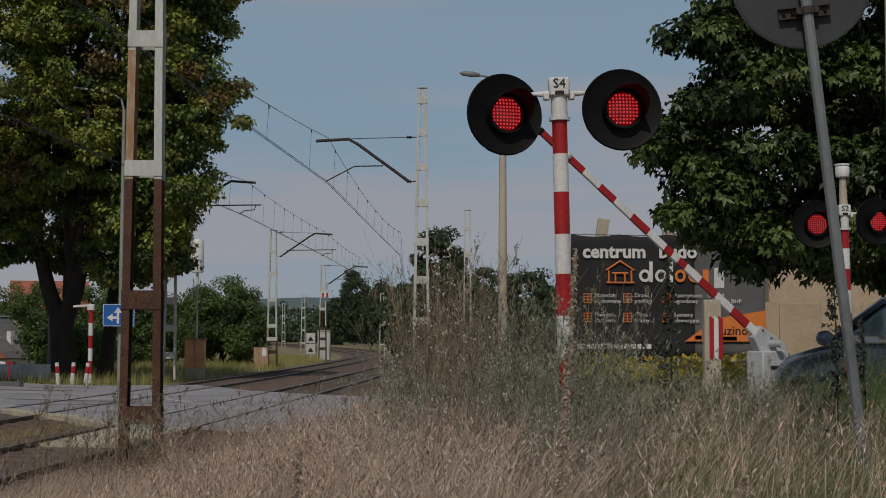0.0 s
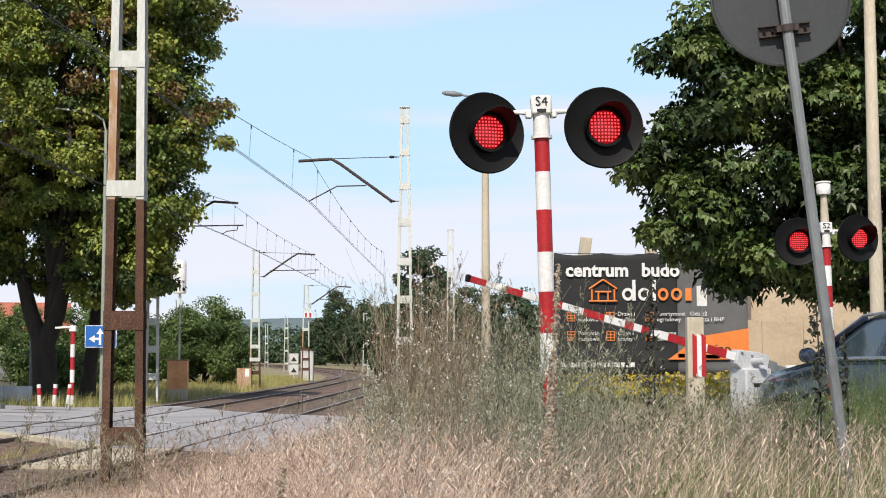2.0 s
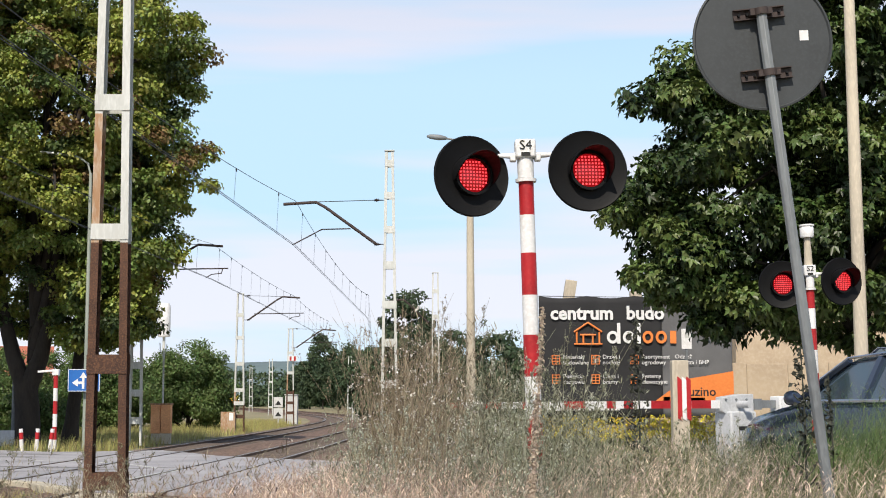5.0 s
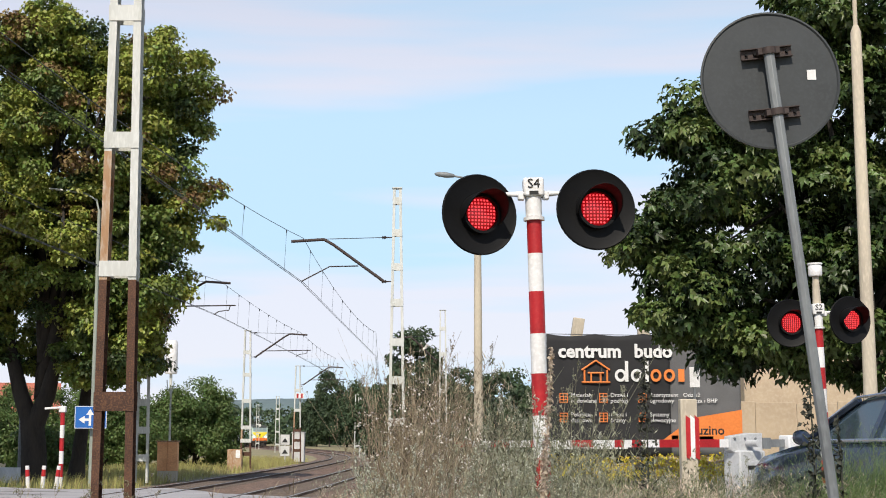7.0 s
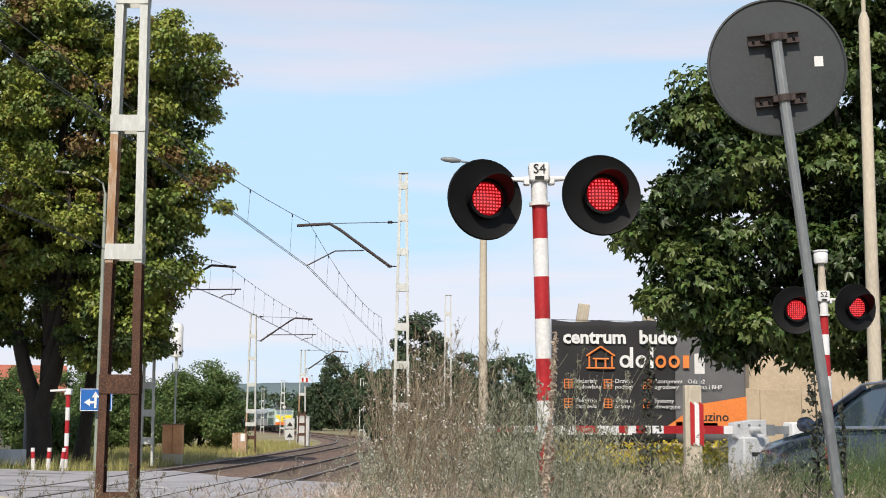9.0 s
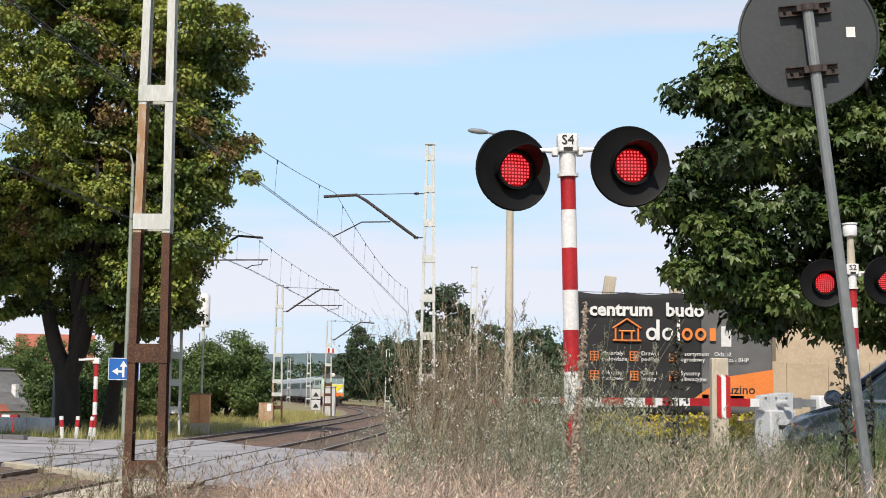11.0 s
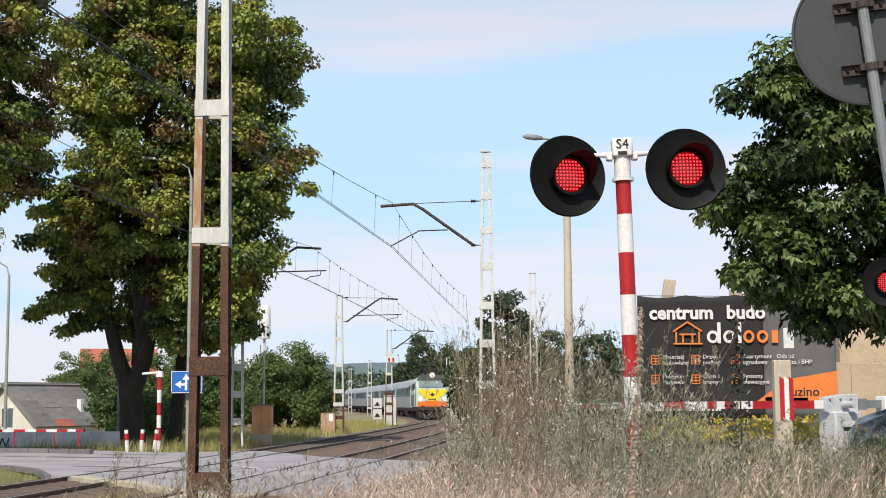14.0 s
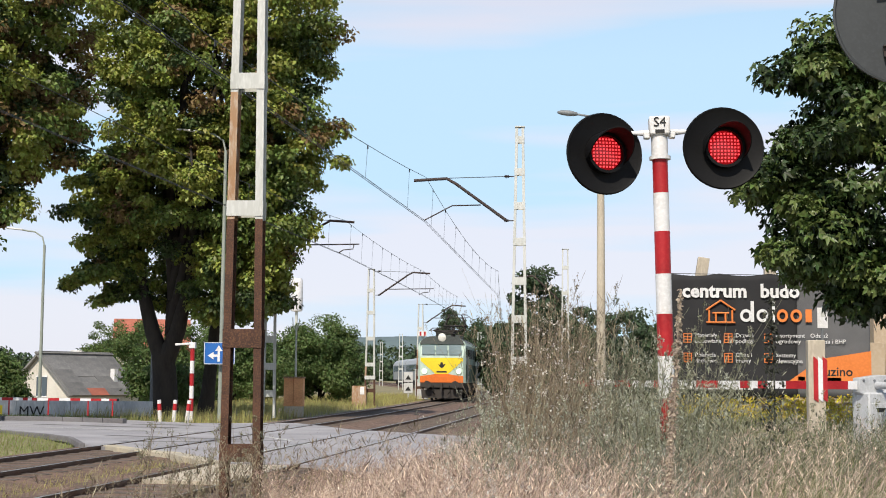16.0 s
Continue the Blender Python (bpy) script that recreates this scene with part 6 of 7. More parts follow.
    for i, x in enumerate((-0.2, 0.2)):
        part("cabinet_door", MB().box((x, 0, 0.95), (0.385, 0.4, 1.12)), M_CABINET, c, bevel=0.012)
    part("cabinet_roof", MB().box((0, 0, 1.54), (0.86, 0.48, 0.06)), M_RUSTPAINT, c, bevel=0.008)
    part("base", MB().box((0, 0, 0.2), (0.74, 0.36, 0.44)), M_CONC, c)
    t = thing("trackside_post", "slim grey signal post on a dark foot", "post", pose(-10.2, 57.6, -0.1))
    part("tube", MB().rod((0, 0, 0), (0, 0, 3.7), 0.045, 0.035, n=10), M_GALV, t)
    part("foot", MB().lathe([(0.0, -0.1), (0.3, -0.1), (0.28, 0.08), (0.09, 0.14), (0.08, 0.4), (0.05, 0.42)], None, 12), M_BLACK, t)
    part("fork", MB().tube([(0, 0, 3.4), (-0.14, 0, 3.7), (-0.16, 0, 4.0)], 0.02, 6).tube([(0, 0, 3.4), (0.12, 0, 3.75), (0.12, 0, 3.95)], 0.02, 6), M_GALV, t)
    q = thing("slim_pole", "slim grey pole on the verge", "pole", pose(-14.6, 52.0, -0.1))
    part("tube", MB().rod((0, 0, -0.1), (0, 0, 3.6), 0.09, 0.08, n=10), M_POLE_GREY, q)
    wb = thing("warning_board", "white trackside board with two black triangles", "railway sign", pose(-9.25, 96.0, -0.1))
    part("leg", MB().rod((0, 0.06, -0.1), (0, 0.06, 1.9), 0.04, n=8), M_GALV, wb)
    for zz in (0.55, 1.3):
        pl = part("plate", MB().box((0, 0, zz + 0.3), (0.62, 0.03, 0.68)), M_GREYBOX, wb, bevel=0.01)
        part("triangle", MB().prism([(-0.2, 0), (0.2, 0), (0.0, 0.3)], 0.01, pose(0, -0.02, zz + 0.12, 90)), M_TEXT, pl, smooth=0)
    cb = thing("relay_cabinet", "pale grey relay cabinet by the curve", "cabinet", pose(-8.95, 103.0, -0.1))
    part("body", MB().box((0, 0, 1.05), (0.9, 0.6, 2.1)), M_GREYBOX, cb, bevel=0.02)
    part("lid", MB().box((0, 0, 2.13), (1.0, 0.7, 0.06)), M_GREYBOX, cb, bevel=0.01)
    pb = thing("short_pillar", "short rust-streaked pillar at the mast", "pillar", pose(-9.9, 75.5, -0.1))
    part("body", MB().box((0, 0, 0.5), (0.75, 0.5, 1.2)), M_RUSTPAINT, pb, bevel=0.01)
    part("panel", MB().box((0.18, -0.26, 0.85), (0.22, 0.02, 0.4)), M_WHITE, pb)


# ---- parked car ----
def build_car():
    ap = MB()
    for i in range(9):
        for j in range(6):
            x, y = 3.55 + i, 11.6 + j * 1.35
            ap.v.append((x, y, max(0.4, float(ground_z(x, y)) + 0.05)))
    ap.f = [(i * 6 + j, (i + 1) * 6 + j, (i + 1) * 6 + j + 1, i * 6 + j + 1) for i in range(8) for j in range(5)]
    tagged(part("parking_strip", ap, M_ASPHALT), "asphalt parking strip beside the road", "pavement", kind="structure")
    root = thing("car", "dark blue-grey estate car with roof rails standing by the barrier", "car", pose(5.34, 15.13, 0.44, 0, 0, 108))
    # local +x is forward
    def loft(secs):
        mb = MB()
        k = len(secs[0])
        for s in secs:
            mb.v += s
        for i in range(len(secs) - 1):
            mb.f += [(i * k + j, i * k + (j + 1) % k, (i + 1) * k + (j + 1) % k, (i + 1) * k + j) for j in range(k)]
        mb.f += [tuple(range(k - 1, -1, -1)), tuple(range((len(secs) - 1) * k, len(secs) * k))]
        return mb
    def sec(x, hw, z0, zt, tuck=0.06):
        c = [(-hw + 0.08, z0), (hw - 0.08, z0), (hw, z0 + 0.12), (hw, zt - 0.3), (hw - 0.02, zt - 0.1), (hw - tuck - 0.06, zt), (-hw + tuck + 0.06, zt), (-hw + 0.02, zt - 0.1), (-hw, zt - 0.3), (-hw, z0 + 0.12)]
        return [(x, y, z) for y, z in c]
    body = loft([sec(2.26, 0.62, 0.35, 0.68), sec(2.18, 0.8, 0.25, 0.76), sec(1.95, 0.88, 0.22, 0.86), sec(1.3, 0.91, 0.2, 0.97), sec(0.85, 0.92, 0.2, 1.03), sec(0, 0.92, 0.2, 1.04), sec(-1.4, 0.92, 0.2, 1.06), sec(-2.1, 0.88, 0.25, 1.06), sec(-2.27, 0.8, 0.35, 0.98)])
    bo = part("body", body, M_CARPAINT, root, "dark blue-grey bodywork", smooth=50)
    def cab(x, hw, hw2, z0, z1):
        return [(x, -hw, z0), (x, hw, z0), (x, hw2, z1), (x, hw2 - 0.12, z1 + 0.02), (x, -hw2 + 0.12, z1 + 0.02), (x, -hw2, z1)]
    part("glasshouse", loft([cab(0.95, 0.8, 0.79, 1.0, 1.03), cab(0.55, 0.82, 0.72, 1.02, 1.26), cab(0.12, 0.84, 0.66, 1.02, 1.46), cab(-0.5, 0.84, 0.64, 1.03, 1.52), cab(-1.5, 0.84, 0.64, 1.04, 1.48), cab(-1.95, 0.82, 0.64, 1.04, 1.36), cab(-2.15, 0.8, 0.74, 1.04, 1.1)]), M_CARGLASS, root, "dark tinted windows", smooth=40)
    part("roof", loft([[(x, -w, z), (x, w, z), (x, w - 0.1, z + 0.045), (x, -w + 0.1, z + 0.045)] for x, w, z in ((0.2, 0.62, 1.455), (-0.5, 0.66, 1.52), (-1.5, 0.66, 1.485), (-2.0, 0.64, 1.36))]), M_CARPAINT, root, "dark painted roof", smooth=50)
    for s in (-1, 1):
        part("pillar", MB().tube([(0.95, s * 0.81, 1.03), (0.55, s * 0.755, 1.27), (0.14, s * 0.68, 1.48)], 0.04, 6), M_CARPAINT, root)
        part("pillar", MB().tube([(-0.28, s * 0.85, 1.03), (-0.4, s * 0.67, 1.5)], 0.045, 6), M_CARPAINT, root)
        part("pillar", MB().tube([(-1.25, s * 0.85, 1.04), (-1.35, s * 0.67, 1.5)], 0.05, 6), M_CARPAINT, root)
        part("chrome_strip", MB().tube([(0.9, s * 0.86, 1.045), (0, s * 0.885, 1.05), (-1.9, s * 0.87, 1.065)], 0.017, 6), M_CHROME, root, "bright window strip")
        part("chrome_strip", MB().tube([(0.72, s * 0.80, 1.2), (0.14, s * 0.7, 1.5), (-0.5, s * 0.675, 1.54), (-1.6, s * 0.67, 1.5)], 0.017, 6), M_CHROME, root, "bright window strip")
        part("roof_rail", MB().tube([(-0.1, s * 0.6, 1.53), (-0.25, s * 0.6, 1.6), (-1.7, s * 0.6, 1.57), (-1.85, s * 0.6, 1.48)], 0.018, 6), M_CHROME, root, "bright roof rail", smooth=60)
        part("mirror", MB().lathe([(0.0, -0.09), (0.06, -0.085), (0.085, -0.02), (0.08, 0.06), (0.05, 0.09), (0, 0.095)], pose(0.72, s * 1.03, 1.08, 0, 90), 12), M_CARPAINT, root, smooth=60)
        part("headlight", MB().lathe([(0.0, -0.03), (0.12, -0.02), (0.14, 0.0), (0.09, 0.06), (0, 0.075)], pose(2.08, s * 0.62, 0.70, 0, 80) @ Matrix.Diagonal((0.6, 1.2, 1, 1)), 14), M_LAMPGLASS, root, smooth=60)
        for x in (1.42, -1.38):
            wh = part("wheel", MB().lathe([(0.2, -0.1), (0.3, -0.11), (0.325, -0.08), (0.33, 0.0), (0.325, 0.08), (0.3, 0.11), (0.2, 0.1)], pose(x, s * 0.82, 0.33, 90), 24, close=True), M_RUBBER, root, smooth=50)
            part("rim", MB().lathe([(0, 0.06), (0.08, 0.07), (0.19, 0.03), (0.205, 0.1), (0.215, 0.1), (0.215, -0.08), (0, -0.08)], pose(x, s * 0.82, 0.33, 90 * s), 20), M_CHROME, wh, smooth=40)
    part("grille", MB().box((2.25, 0, 0.55), (0.05, 0.8, 0.2)), M_BLACK, root, bevel=0.01)
    part("windscreen_trim", MB().tube([(1.0, -0.78, 1.03), (1.04, 0, 1.05), (1.0, 0.78, 1.03)], 0.02, 6), M_BLACK, root)


# ---- train ----
def hull(secs):
    mb = MB()
    k = len(secs[0])
    for s in secs:
        mb.v += s
    for i in range(len(secs) - 1):
        mb.f += [(i * k + j, (i + 1) * k + j, (i + 1) * k + (j + 1) % k, i * k + (j + 1) % k) for j in range(k)]
    mb.f += [tuple(range(k)), tuple(range(len(secs) * k - 1, (len(secs) - 1) * k - 1, -1))]
    return mb


def bogie(parent, y, wheelbase, r):
    b = part("bogie_frame", MB().box((-0.98, y, 0.62), (0.12, wheelbase + 1.2, 0.25)).box((0.98, y, 0.62), (0.12, wheelbase + 1.2, 0.25)).box((0, y, 0.6), (1.9, 0.4, 0.25)), M_L_FRAME, parent, "dark bogie frame", smooth=0)
    for dy in (-wheelbase / 2, wheelbase / 2):
        w = MB().rod((-0.9, y + dy, r + 0.02), (0.9, y + dy, r + 0.02), 0.08, n=8)
        for s in (-1, 1):
            w.rod((s * 0.69, y + dy, r + 0.02), (s * 0.82, y + dy, r + 0.02), r, n=20)
            w.box((s * 1.02, y + dy, r + 0.05), (0.14, 0.3, 0.3))
        part("wheelset", w, M_L_FRAME, b, smooth=30)


def build_loco():
    root = thing("electric_locomotive", "electric locomotive with yellow and orange front and pale green cab", "locomotive")
    L = 15.4
    def ring(y, hw, z0, z1, top, slope=0.0):
        pts = [(-hw, z0), (hw, z0), (hw, z1), (hw * 0.93, z1 + 0.24), (hw * 0.6, top), (-hw * 0.6, top), (-hw * 0.93, z1 + 0.24), (-hw, z1)]
        return [(x, y - slope * max(0, z - 2.75), z) for x, z in pts]
    part("body", hull([ring(-L / 2 + 0.25, 1.5, 1.15, 3.5, 4.0), ring(L / 2 - 0.28, 1.5, 1.15, 3.5, 4.0)]), M_L_MINT, root, "pale green body side", smooth=20)
    part("body_band", MB().box((-1.503, 0, 1.75), (0.012, L - 0.8, 1.1)).box((1.503, 0, 1.75), (0.012, L - 0.8, 1.1)), M_L_GREEN, root, "dark green side band", smooth=0)
    part("roof", hull([[(x, y, z) for x, z in ((-1.42, 3.72), (1.42, 3.72), (0.95, 4.03), (-0.95, 4.03))] for y in (-L / 2 + 0.3, L / 2 - 0.4)]), M_L_ROOF, root, "dark grey roof", smooth=0)
    for f in (1, -1):
        Y = lambda d: f * (L / 2 - 0.28 + d)
        nose = hull([[(x, Y(d) , z) for x, z in ((-w, 1.15), (w, 1.15), (w, 2.8), (-w, 2.8))] for d, w in (((0, 1.5), (0.22, 1.36)) if f > 0 else ((0.22, 1.36), (0, 1.5)))])
        nz = part("nose", nose, M_L_MINT, root, "pale green nose", smooth=0)
        cabf = hull([[(-1.5, Y(0), 2.8), (1.5, Y(0), 2.8), (1.47, Y(0), 3.6), (0.9, Y(0), 3.95), (-0.9, Y(0), 3.95), (-1.47, Y(0), 3.6)], [(-1.36, Y(0.22), 2.8), (1.36, Y(0.22), 2.8), (1.3, Y(0.02), 3.6), (0.8, Y(-0.02), 3.93), (-0.8, Y(-0.02), 3.93), (-1.3, Y(0.02), 3.6)]])
        part("cab_front", cabf, M_L_MINT, root, "pale green cab front", smooth=0)
        part("roof_brow", hull([[(-1.42, Y(d - 0.1), 3.56), (1.42, Y(d - 0.1), 3.56), (1.3, Y(d - 0.12), 3.78), (0.85, Y(d - 0.14), 4.04), (-0.85, Y(d - 0.14), 4.04), (-1.3, Y(d - 0.12), 3.78)] for d in ((0.0, 0.24) if f > 0 else (0.24, 0.0))]), M_L_ROOF, root, "dark roof brow above the windows", smooth=0)
        face = lambda d: pose(0, Y(d), 0, 90, 0, 180 if f > 0 else 0)
        part("yellow_panel", MB().prism([(-0.4, 1.7), (0.4, 1.7), (1.33, 2.5), (1.34, 2.7), (-1.34, 2.7), (-1.33, 2.5)], 0.02, face(0.225)), M_L_YELLOW, nz, "yellow panel", smooth=0)
        part("orange_panel", MB().prism([(-1.36, 1.16), (1.36, 1.16), (1.36, 1.56), (0.8, 1.62), (0.4, 1.7), (-0.4, 1.7), (-0.8, 1.62), (-1.36, 1.56)], 0.022, face(0.225)), M_L_ORANGE, nz, "orange lower band", smooth=0)
        part("emblem", MB().prism([(-0.24, 2.3), (-0.1, 2.12), (0.0, 2.05), (0.12, 2.12), (0.26, 2.34), (0.1, 2.28), (0.06, 2.42), (-0.06, 2.42), (-0.1, 2.26)], 0.008, face(0.25)), M_TEXT, nz, "black emblem", smooth=0)
        part("number_bar", MB().prism([(-0.32, 1.78), (0.32, 1.78), (0.32, 1.88), (-0.32, 1.88)], 0.006, face(0.25)), M_BRACKET, nz, smooth=0)
        tilt = pose(0, Y(0.24), 2.8, 90 + (14 if f > 0 else 14), 0, 180 if f > 0 else 0)
        for a, b in ((-1.24, -0.44), (-0.36, 0.36), (0.44, 1.24)):
            part("windscreen", MB().prism([(a, 0.12), (b, 0.12), (b, 0.72), (a, 0.72)], 0.02, tilt), M_LOCOGLASS_SKY, root, smooth=0)
        for s in (-1, 1):
            part("headlight", MB().lathe([(0, 0.05), (0.12, 0.04), (0.14, 0.0)], Matrix.Translation((s * 1.08, Y(0.23), 1.86)) @ pose(0, 0, 0, -90 * f), 14), M_HEADLIGHT, nz, "lit headlight", smooth=60)
            part("headlight_ring", MB().lathe([(0.14, 0), (0.14, 0.05), (0.19, 0.04), (0.2, 0)], Matrix.Translation((s * 1.08, Y(0.23), 1.86)) @ pose(0, 0, 0, -90 * f), 14), M_L_MINT, nz)
            bf = MB().rod((s * 0.875, Y(0.2), 1.02), (s * 0.875, Y(0.55), 1.02), 0.1, n=12).rod((s * 0.875, Y(0.55), 1.02), (s * 0.875, Y(0.62), 1.02), 0.24, n=18)
            part("buffer", bf, M_L_FRAME, root, "dark buffer", smooth=30)
            part("door", MB().box((s * 1.508, Y(-1.5), 2.3), (0.02, 0.7, 1.9)), M_L_GREEN, root, smooth=0)
            part("handrail", MB().tube([(s * 1.56, Y(-1.05), 1.2), (s * 1.56, Y(-1.05), 2.9)], 0.02, 6).tube([(s * 1.56, Y(-1.95), 1.2), (s * 1.56, Y(-1.95), 2.9)], 0.02, 6), M_GALV, root)
            part("side_window", MB().box((s * 1.505, Y(-0.7), 3.05), (0.02, 0.6, 0.62)), M_GLASS, root, smooth=0)
            part("mirror", MB().box((s * 1.66, Y(-0.1), 3.0), (0.1, 0.1, 0.42)), M_BLACK, root, bevel=0.01)
        part("top_lamp_box", MB().rod((0, Y(-0.4), 3.98), (0, Y(0.14), 3.98), 0.3, n=18), M_L_ROOF, root, smooth=30)
        part("top_lamp", MB().lathe([(0, 0.06), (0.18, 0.045), (0.26, 0.0)], Matrix.Translation((0, Y(0.142), 3.98)) @ pose(0, 0, 0, -90 * f), 16), M_LAMPGLASS, root, "round top lamp", smooth=60)
        part("buffer_beam", MB().box((0, Y(0.08), 1.0), (2.7, 0.3, 0.34)), M_L_FRAME, root, "dark buffer beam", bevel=0.02)
        part("coupling", MB().box((0, Y(0.35), 0.98), (0.16, 0.35, 0.3)).box((0, Y(0.5), 0.75), (0.1, 0.1, 0.4)), M_L_FRAME, root)
        part("snowplough", MB().prism([(-1.25, 0.18), (1.25, 0.18), (1.3, 0.72), (-1.3, 0.72)], 0.08, face(0.05)), M_L_FRAME, root, "dark snow plough", smooth=0)
        part("pipes", MB().tube([(-0.5, Y(0.26), 0.95), (-0.55, Y(0.42), 0.6), (-0.4, Y(0.3), 0.4)], 0.03, 6).tube([(0.5, Y(0.26), 0.95), (0.55, Y(0.42), 0.6), (0.4, Y(0.3), 0.4)], 0.03, 6), M_BLACK, root)
        part("wiper", MB().rod((-0.8, Y(0.25), 2.95), (-0.55, Y(0.14), 3.4), 0.012, n=4).rod((0.8, Y(0.25), 2.95), (0.55, Y(0.14), 3.4), 0.012, n=4), M_BLACK, root)
        bogie(root, f * 4.3, 3.05, 0.6)
    part("underframe", MB().box((0, 0, 0.95), (2.7, L - 0.8, 0.4)).box((0, 0, 0.55), (2.3, 3.0, 0.6)), M_L_FRAME, root, smooth=0)
    for i in range(4):
        for s in (-1, 1):
            part("grille", MB().box((s * 1.512, -3 + 2 * i, 3.0), (0.02, 1.2, 0.6)), M_L_ROOF, root, smooth=0)
    for yy, up in ((4.6, 0.28), (-4.6, 1.55)):
        pb = MB()
        for x in (-0.5, 0.5):
            for q in (-0.7, 0.7):
                pb.lathe([(0.07, 4.0), (0.1, 4.06), (0.06, 4.12), (0.1, 4.18), (0.06, 4.24), (0.05, 4.3)], pose(x, yy + q, 0), 8)
        pb.box((0, yy, 4.32), (1.15, 1.7, 0.06))
        pan = part("pantograph", pb, M_L_FRAME, root, "dark pantograph", smooth=0)
        fr = MB()
        z1, zt = 4.35 + up * 0.5, 4.35 + up
        for x, x2 in ((-0.5, -0.75), (0.5, 0.75)):
            for q in (-1, 1):
                fr.tube([(x, yy + q * 0.25, 4.35), (x2, yy + q * 0.9, z1), (x * 0.9, yy + q * 0.12, zt)], 0.045, 6)
        fr.box((0, yy, zt + 0.04), (1.7, 0.35, 0.04)).box((-0.95, yy, zt - 0.05), (0.3, 0.3, 0.03), pose(0, 0, 0, 0, -35)).box((0.95, yy, zt - 0.05), (0.3, 0.3, 0.03), pose(0, 0, 0, 0, 35))
        for q in (-0.9, 0.9):
            fr.rod((-0.75, yy + q, z1), (0.75, yy + q, z1), 0.04, n=6).rod((-0.5, yy + q * 0.3, 4.35), (0.75, yy + q, z1), 0.03, n=6).rod((0.5, yy + q * 0.3, 4.35), (-0.75, yy + q, z1), 0.03, n=6)
        part("pantograph_frame", fr, M_L_FRAME, pan, smooth=0)
    part("roof_box", MB().box((0, 0, 4.15), (1.5, 4.0, 0.3)), M_L_ROOF, root, bevel=0.03)
    return root


def build_coach():
    root = thing("passenger_coach", "grey passenger coach with a dark window band", "railway coach", group="train coaches")
    L = 24.2
    def ring(y):
        return [(x, y, z) for x, z in ((-1.38, 1.0), (1.38, 1.0), (1.42, 1.5), (1.42, 3.2), (1.25, 3.65), (0.8, 3.95), (-0.8, 3.95), (-1.25, 3.65), (-1.42, 3.2), (-1.42, 1.5))]
    part("body", hull([ring(-L / 2), ring(L / 2)]), M_COACH, root, "grey painted body", smooth=20)
    part("roof", hull([[(x, y, z) for x, z in ((-1.27, 3.62), (1.27, 3.62), (0.82, 3.98), (-0.82, 3.98))] for y in (-L / 2 + 0.05, L / 2 - 0.05)]), M_COACH, root, "grey roof", smooth=20)
    for s in (-1, 1):
        part("window_band", MB().box((s * 1.424, 0, 2.65), (0.012, L - 1.0, 0.95)), M_COACH_BAND, root, "blue-grey window band", smooth=0)
        for i in range(10):
            part("window", MB().box((s * 1.432, -9.0 + 2.0 * i, 2.65), (0.012, 1.25, 0.8)), M_GLASS, root, smooth=0)
        for e in (-1, 1):
            part("door", MB().box((s * 1.432, e * 11.2, 2.15), (0.02, 0.85, 2.0)), M_COACH_BAND, root, smooth=0)
    for e in (-1, 1):
        part("gangway", MB().box((0, e * (L / 2 + 0.16), 2.2), (1.0, 0.34, 2.2)), M_BLACK, root, bevel=0.03)
        bogie(root, e * 8.6, 2.5, 0.46)
    part("underframe", MB().box((0, 0, 0.85), (2.5, L - 0.6, 0.35)).box((0, 0, 0.6), (2.3, 6.0, 0.5)), M_L_FRAME, root, smooth=0)
    return root


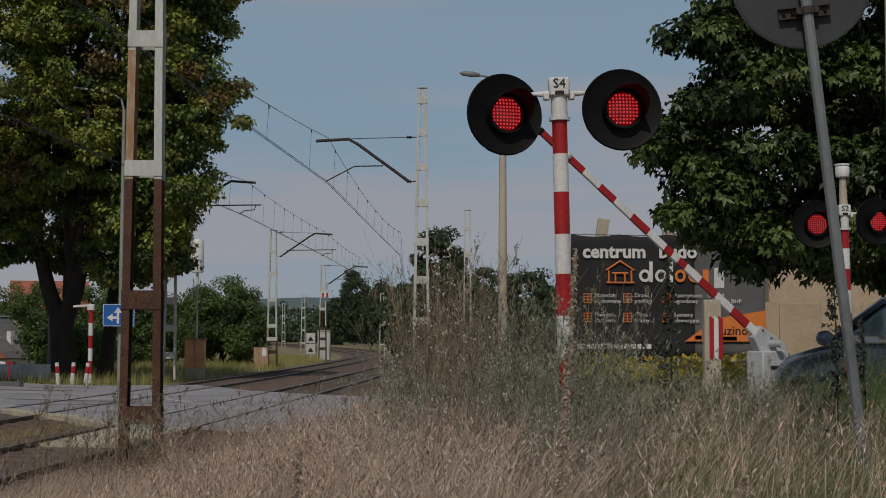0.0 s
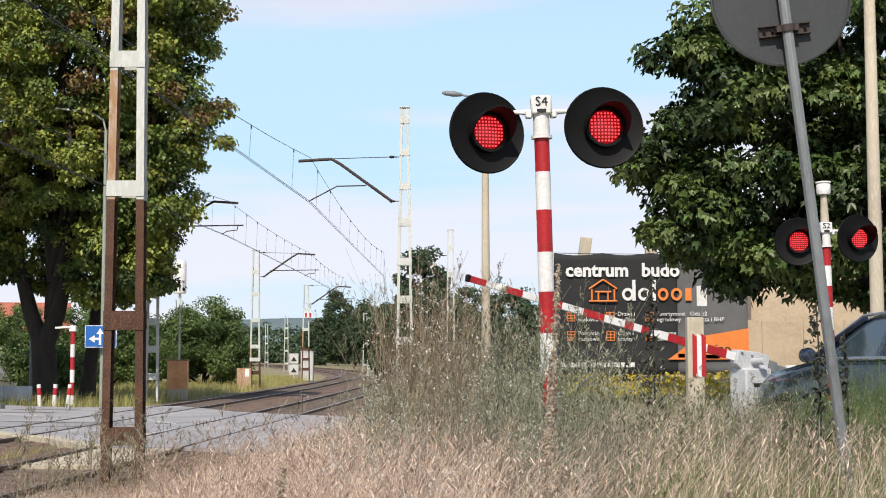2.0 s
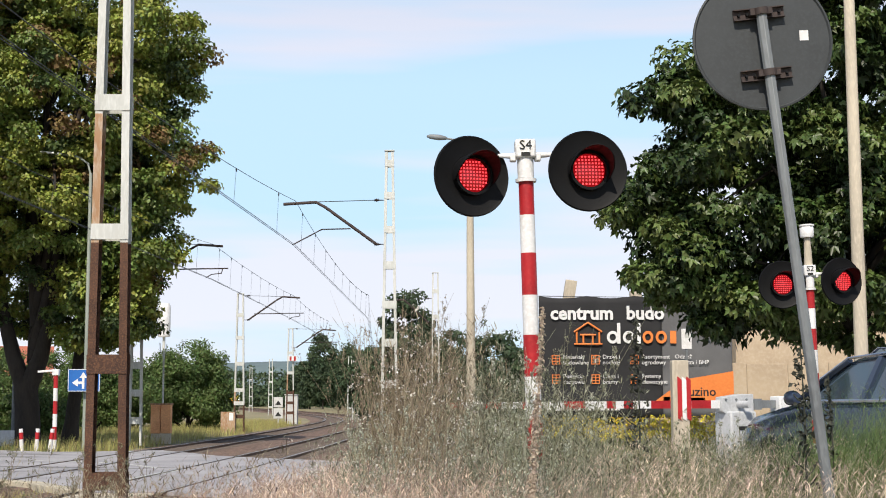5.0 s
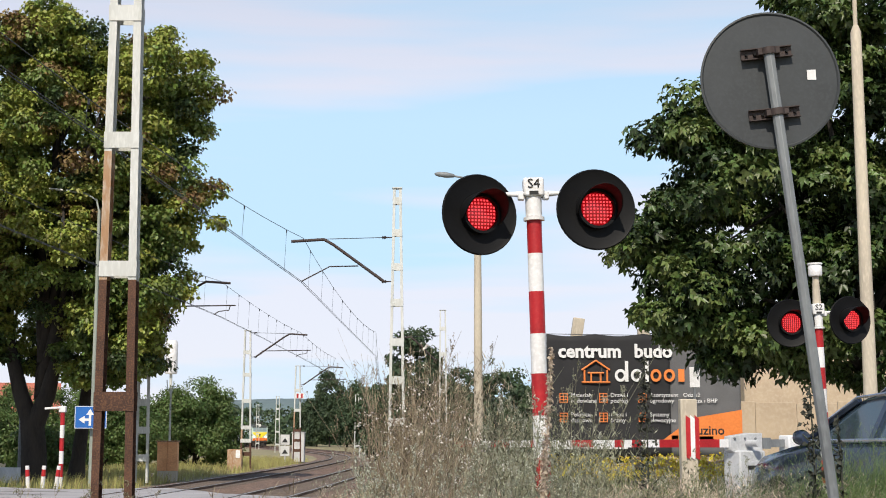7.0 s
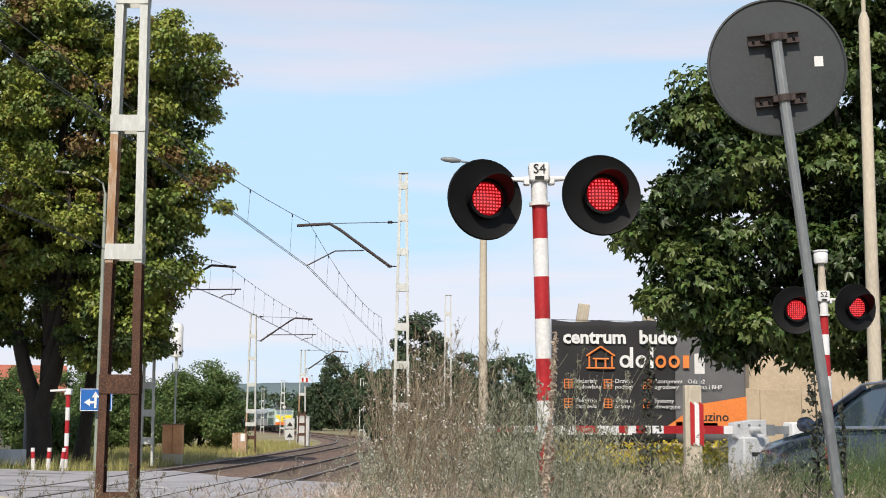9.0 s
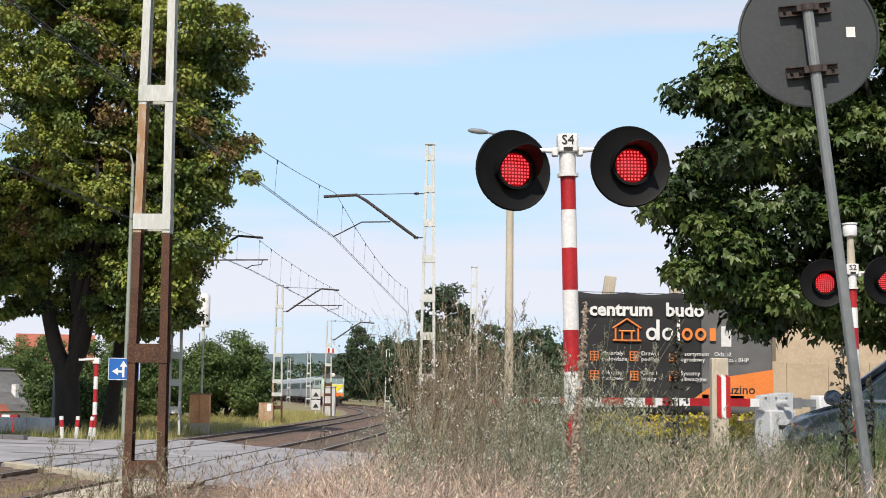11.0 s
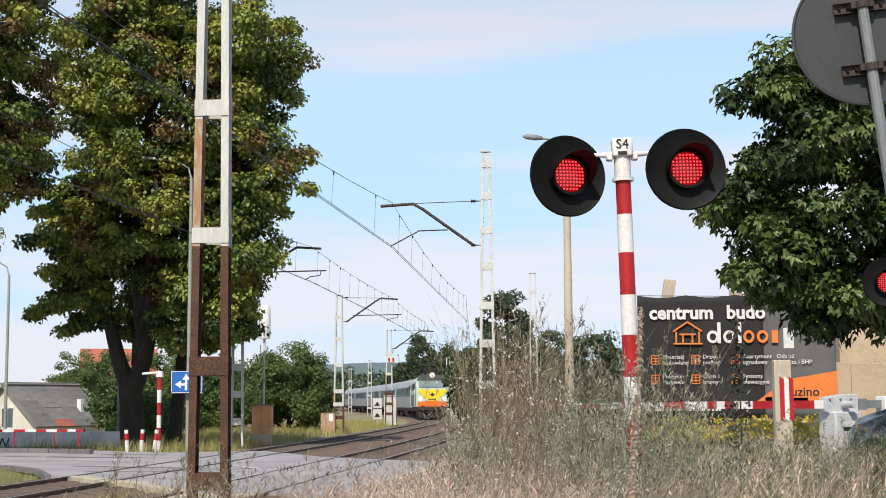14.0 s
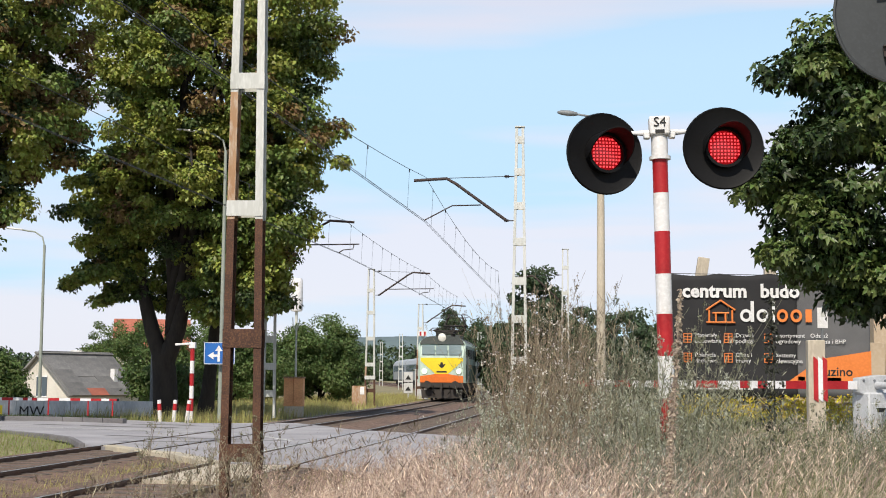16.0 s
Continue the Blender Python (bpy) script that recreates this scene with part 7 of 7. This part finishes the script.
# ---- smaller plants ----
def build_plants():
    rng = np.random.default_rng(8)
    x, y = rng.uniform(2.5, 11, 5200), rng.uniform(24, 29.6, 5200)
    tipz = ground_z(x, y) + rng.uniform(0.45, 0.85, len(x))
    v, t = leaf_cloud(rng, np.stack([x, y, tipz], 1)[::6], np.full(len(x[::6]), 0.07), 10, 0.05)
    tagged(part("goldenrod", cloud_mesh("goldenrod", v, t, M_YELLOW_FLOWER), M_YELLOW_FLOWER), "yellow goldenrod flowers in the meadow", "flowers", kind="stuff")
    # dark tall weeds
    def weed(label, x, y, top, spread, n, seed):
        r = np.random.default_rng(seed)
        z0 = float(ground_z(x, y))
        root = thing("dark_weed", label, "weed", pose(x, y, z0))
        h = top - z0
        st = MB().tube([(0.02 * math.sin(3 * k / 8), 0, h * k / 8) for k in range(9)], [0.012 - 0.001 * k for k in range(9)], 6)
        for i in range(14):
            a, k = r.uniform(0, 6.28), 0.3 + 0.65 * i / 14
            L = spread * (1.05 - k)
            st.tube([(0, 0, h * k), (L * 0.6 * math.cos(a), L * 0.6 * math.sin(a), h * k + L * 0.35), (L * math.cos(a), L * math.sin(a), h * k + L * 0.75)], [0.006, 0.005, 0.003], 5)
        part("stem", st, M_DARKWEED, root)
        k = r.uniform(0.25, 1.0, n)
        a = r.uniform(0, 6.28, n)
        d = spread * (1.08 - k) * r.uniform(0.1, 0.95, n)
        c = np.stack([d * np.cos(a), d * np.sin(a), h * k], 1)
        v, t = leaf_cloud(r, c, np.full(n, 0.02), 4, 0.03)
        part("leaves", cloud_mesh("leaves", v, t, M_DARKWEED), M_DARKWEED, root, "dark drying leaves")
    weed("tall dark drying weed in front of the banner", 1.72, 11.0, 2.14, 0.2, 130, 1)
    weed("dark drying weed beside the leaning sign", 2.46, 9.0, 1.84, 0.22, 70, 2)
    weed("dark drying weed in the long grass", 2.75, 9.4, 1.66, 0.16, 40, 3)
    # beige reed plumes close to the lens
    for (x, y, zt, ln) in ((0.26, 3.4, 1.72, 0.42), (0.245, 3.42, 1.5, 0.4), (0.235, 3.4, 1.3, 0.3), (-0.06, 3.1, 1.12, 0.14), (0.62, 3.2, 1.2, 0.16), (-0.42, 3.6, 1.22, 0.14)):
        z0 = float(ground_z(x, y))
        root = thing("reed_stalk", "single pale beige reed with a feathery plume", "reed", pose(x, y, z0), group="reeds")
        h = zt - z0
        part("stalk", MB().tube([(0.05 * k * k, 0, h * k) for k in (0, 0.25, 0.5, 0.75, 1)], [0.003, 0.0028, 0.0025, 0.002, 0.001], 5), M_PLUME, root)
        m_ = 420
        kz = rng.uniform(0, 1, m_)
        wd = 0.0062 * np.sin(np.pi * np.clip(kz * 0.9 + 0.06, 0, 1)) ** 0.7
        zz = h - ln * (1 - kz)
        c = np.stack([0.05 * (zz / h) ** 2 + rng.normal(size=m_) * wd * 0.6, rng.normal(size=m_) * wd * 0.6, zz], 1)
        v, t = leaf_cloud(rng, c, np.full(m_, 0.002), 2, 0.0075)
        part("plume", cloud_mesh("plume", v, t, M_PLUME), M_PLUME, root, "feathery beige plume")
    # shaggy fine green clump at the right edge of the bank
    n = 13000
    x, y = 2.35 + 2.6 * rng.uniform(0, 1, n), rng.uniform(9.2, 11.2, n)
    grass_patch("shaggy_grass", "shaggy clump of fine bright green grass", rng, x, y, rng.uniform(0.92, 1.5, n) * (0.74 + 0.26 * smoothstep(2.3, 3.4, x)) * (0.9 + 0.1 * np.sin(x * 7 + y * 3)), rng.uniform(0.003, 0.006, n), M_BROOM, 0.9, 4, heads=0.2)
    for i, (x, y, r, h) in enumerate(((-23.4, 83, 2.4, 4.6), (-23.7, 60, 1.2, 2.5), (-25.5, 88, 3.2, 5.2), (-20.6, 84, 2.6, 5.0), (-31, 100, 3.0, 5.6), (-16.0, 58.5, 1.5, 2.0))):
        g = float(ground_z(x, y))
        hh = h - min(0, g)
        tree("garden_tree", "green garden tree near the house", (x, y, g), hh * 0.8, 0.1, [((0, 0, hh * 0.62), (r, r, hh * 0.36)), ((0.4 * r, 0, hh * 0.5), (r * 0.8, r, hh * 0.3))], 70 + i, 90, 220, 0.12, M_LEAF_B, (0.35, 0.6), limbs=8, fork=0.2)


build_banner()
build_signs()
build_far_side()
build_car()
build_plants()
LOCO = build_loco()
COACH = build_coach()
COACHES = [COACH] + [copy_thing(COACH, Matrix.Identity(4)) for _ in range(4)]


# ---- what moves ----
SPEED = 19.9


def vehicle_rows(front_gap, length, pivot):
    """Poses of a vehicle whose front runs front_gap behind the train's front."""
    rows = []
    s_end = s_of_y(88.5)
    for i in range(33):
        t = i * 0.5
        s = s_end + SPEED * (16.0 - t) + front_gap + length / 2
        xa, ya, _, _ = track_at(s - pivot)
        xb, yb, _, _ = track_at(s + pivot)
        ang = math.degrees(math.atan2(ya - yb, xa - xb)) - 90
        x, y = (xa + xb) / 2, (ya + yb) / 2
        z = float(ground_z(track_x(y) + 2.0, y)) + 0.16
        rows.append((t, pose(x, y, z + 0.012, 0, 0, ang)))
    return rows


def motions():
    walk(LOCO, vehicle_rows(0.0, 15.9, 4.3))
    for i, c in enumerate(COACHES):
        walk(c, vehicle_rows(16.2 + 25.0 * i, 24.5, 8.6))
    arm = [(0.0, 37.5), (0.5, 31.6), (1.0, 25.4), (1.5, 19.2), (2.0, 13.6), (2.5, 8.4), (3.0, 3.4), (3.4, 0.4), (3.6, 0.0), (16.0, 0.0)]
    walk(BAR_ARM, [(t, pose(0, 0, 1.02, 0, -a)) for t, a in arm])


motions()
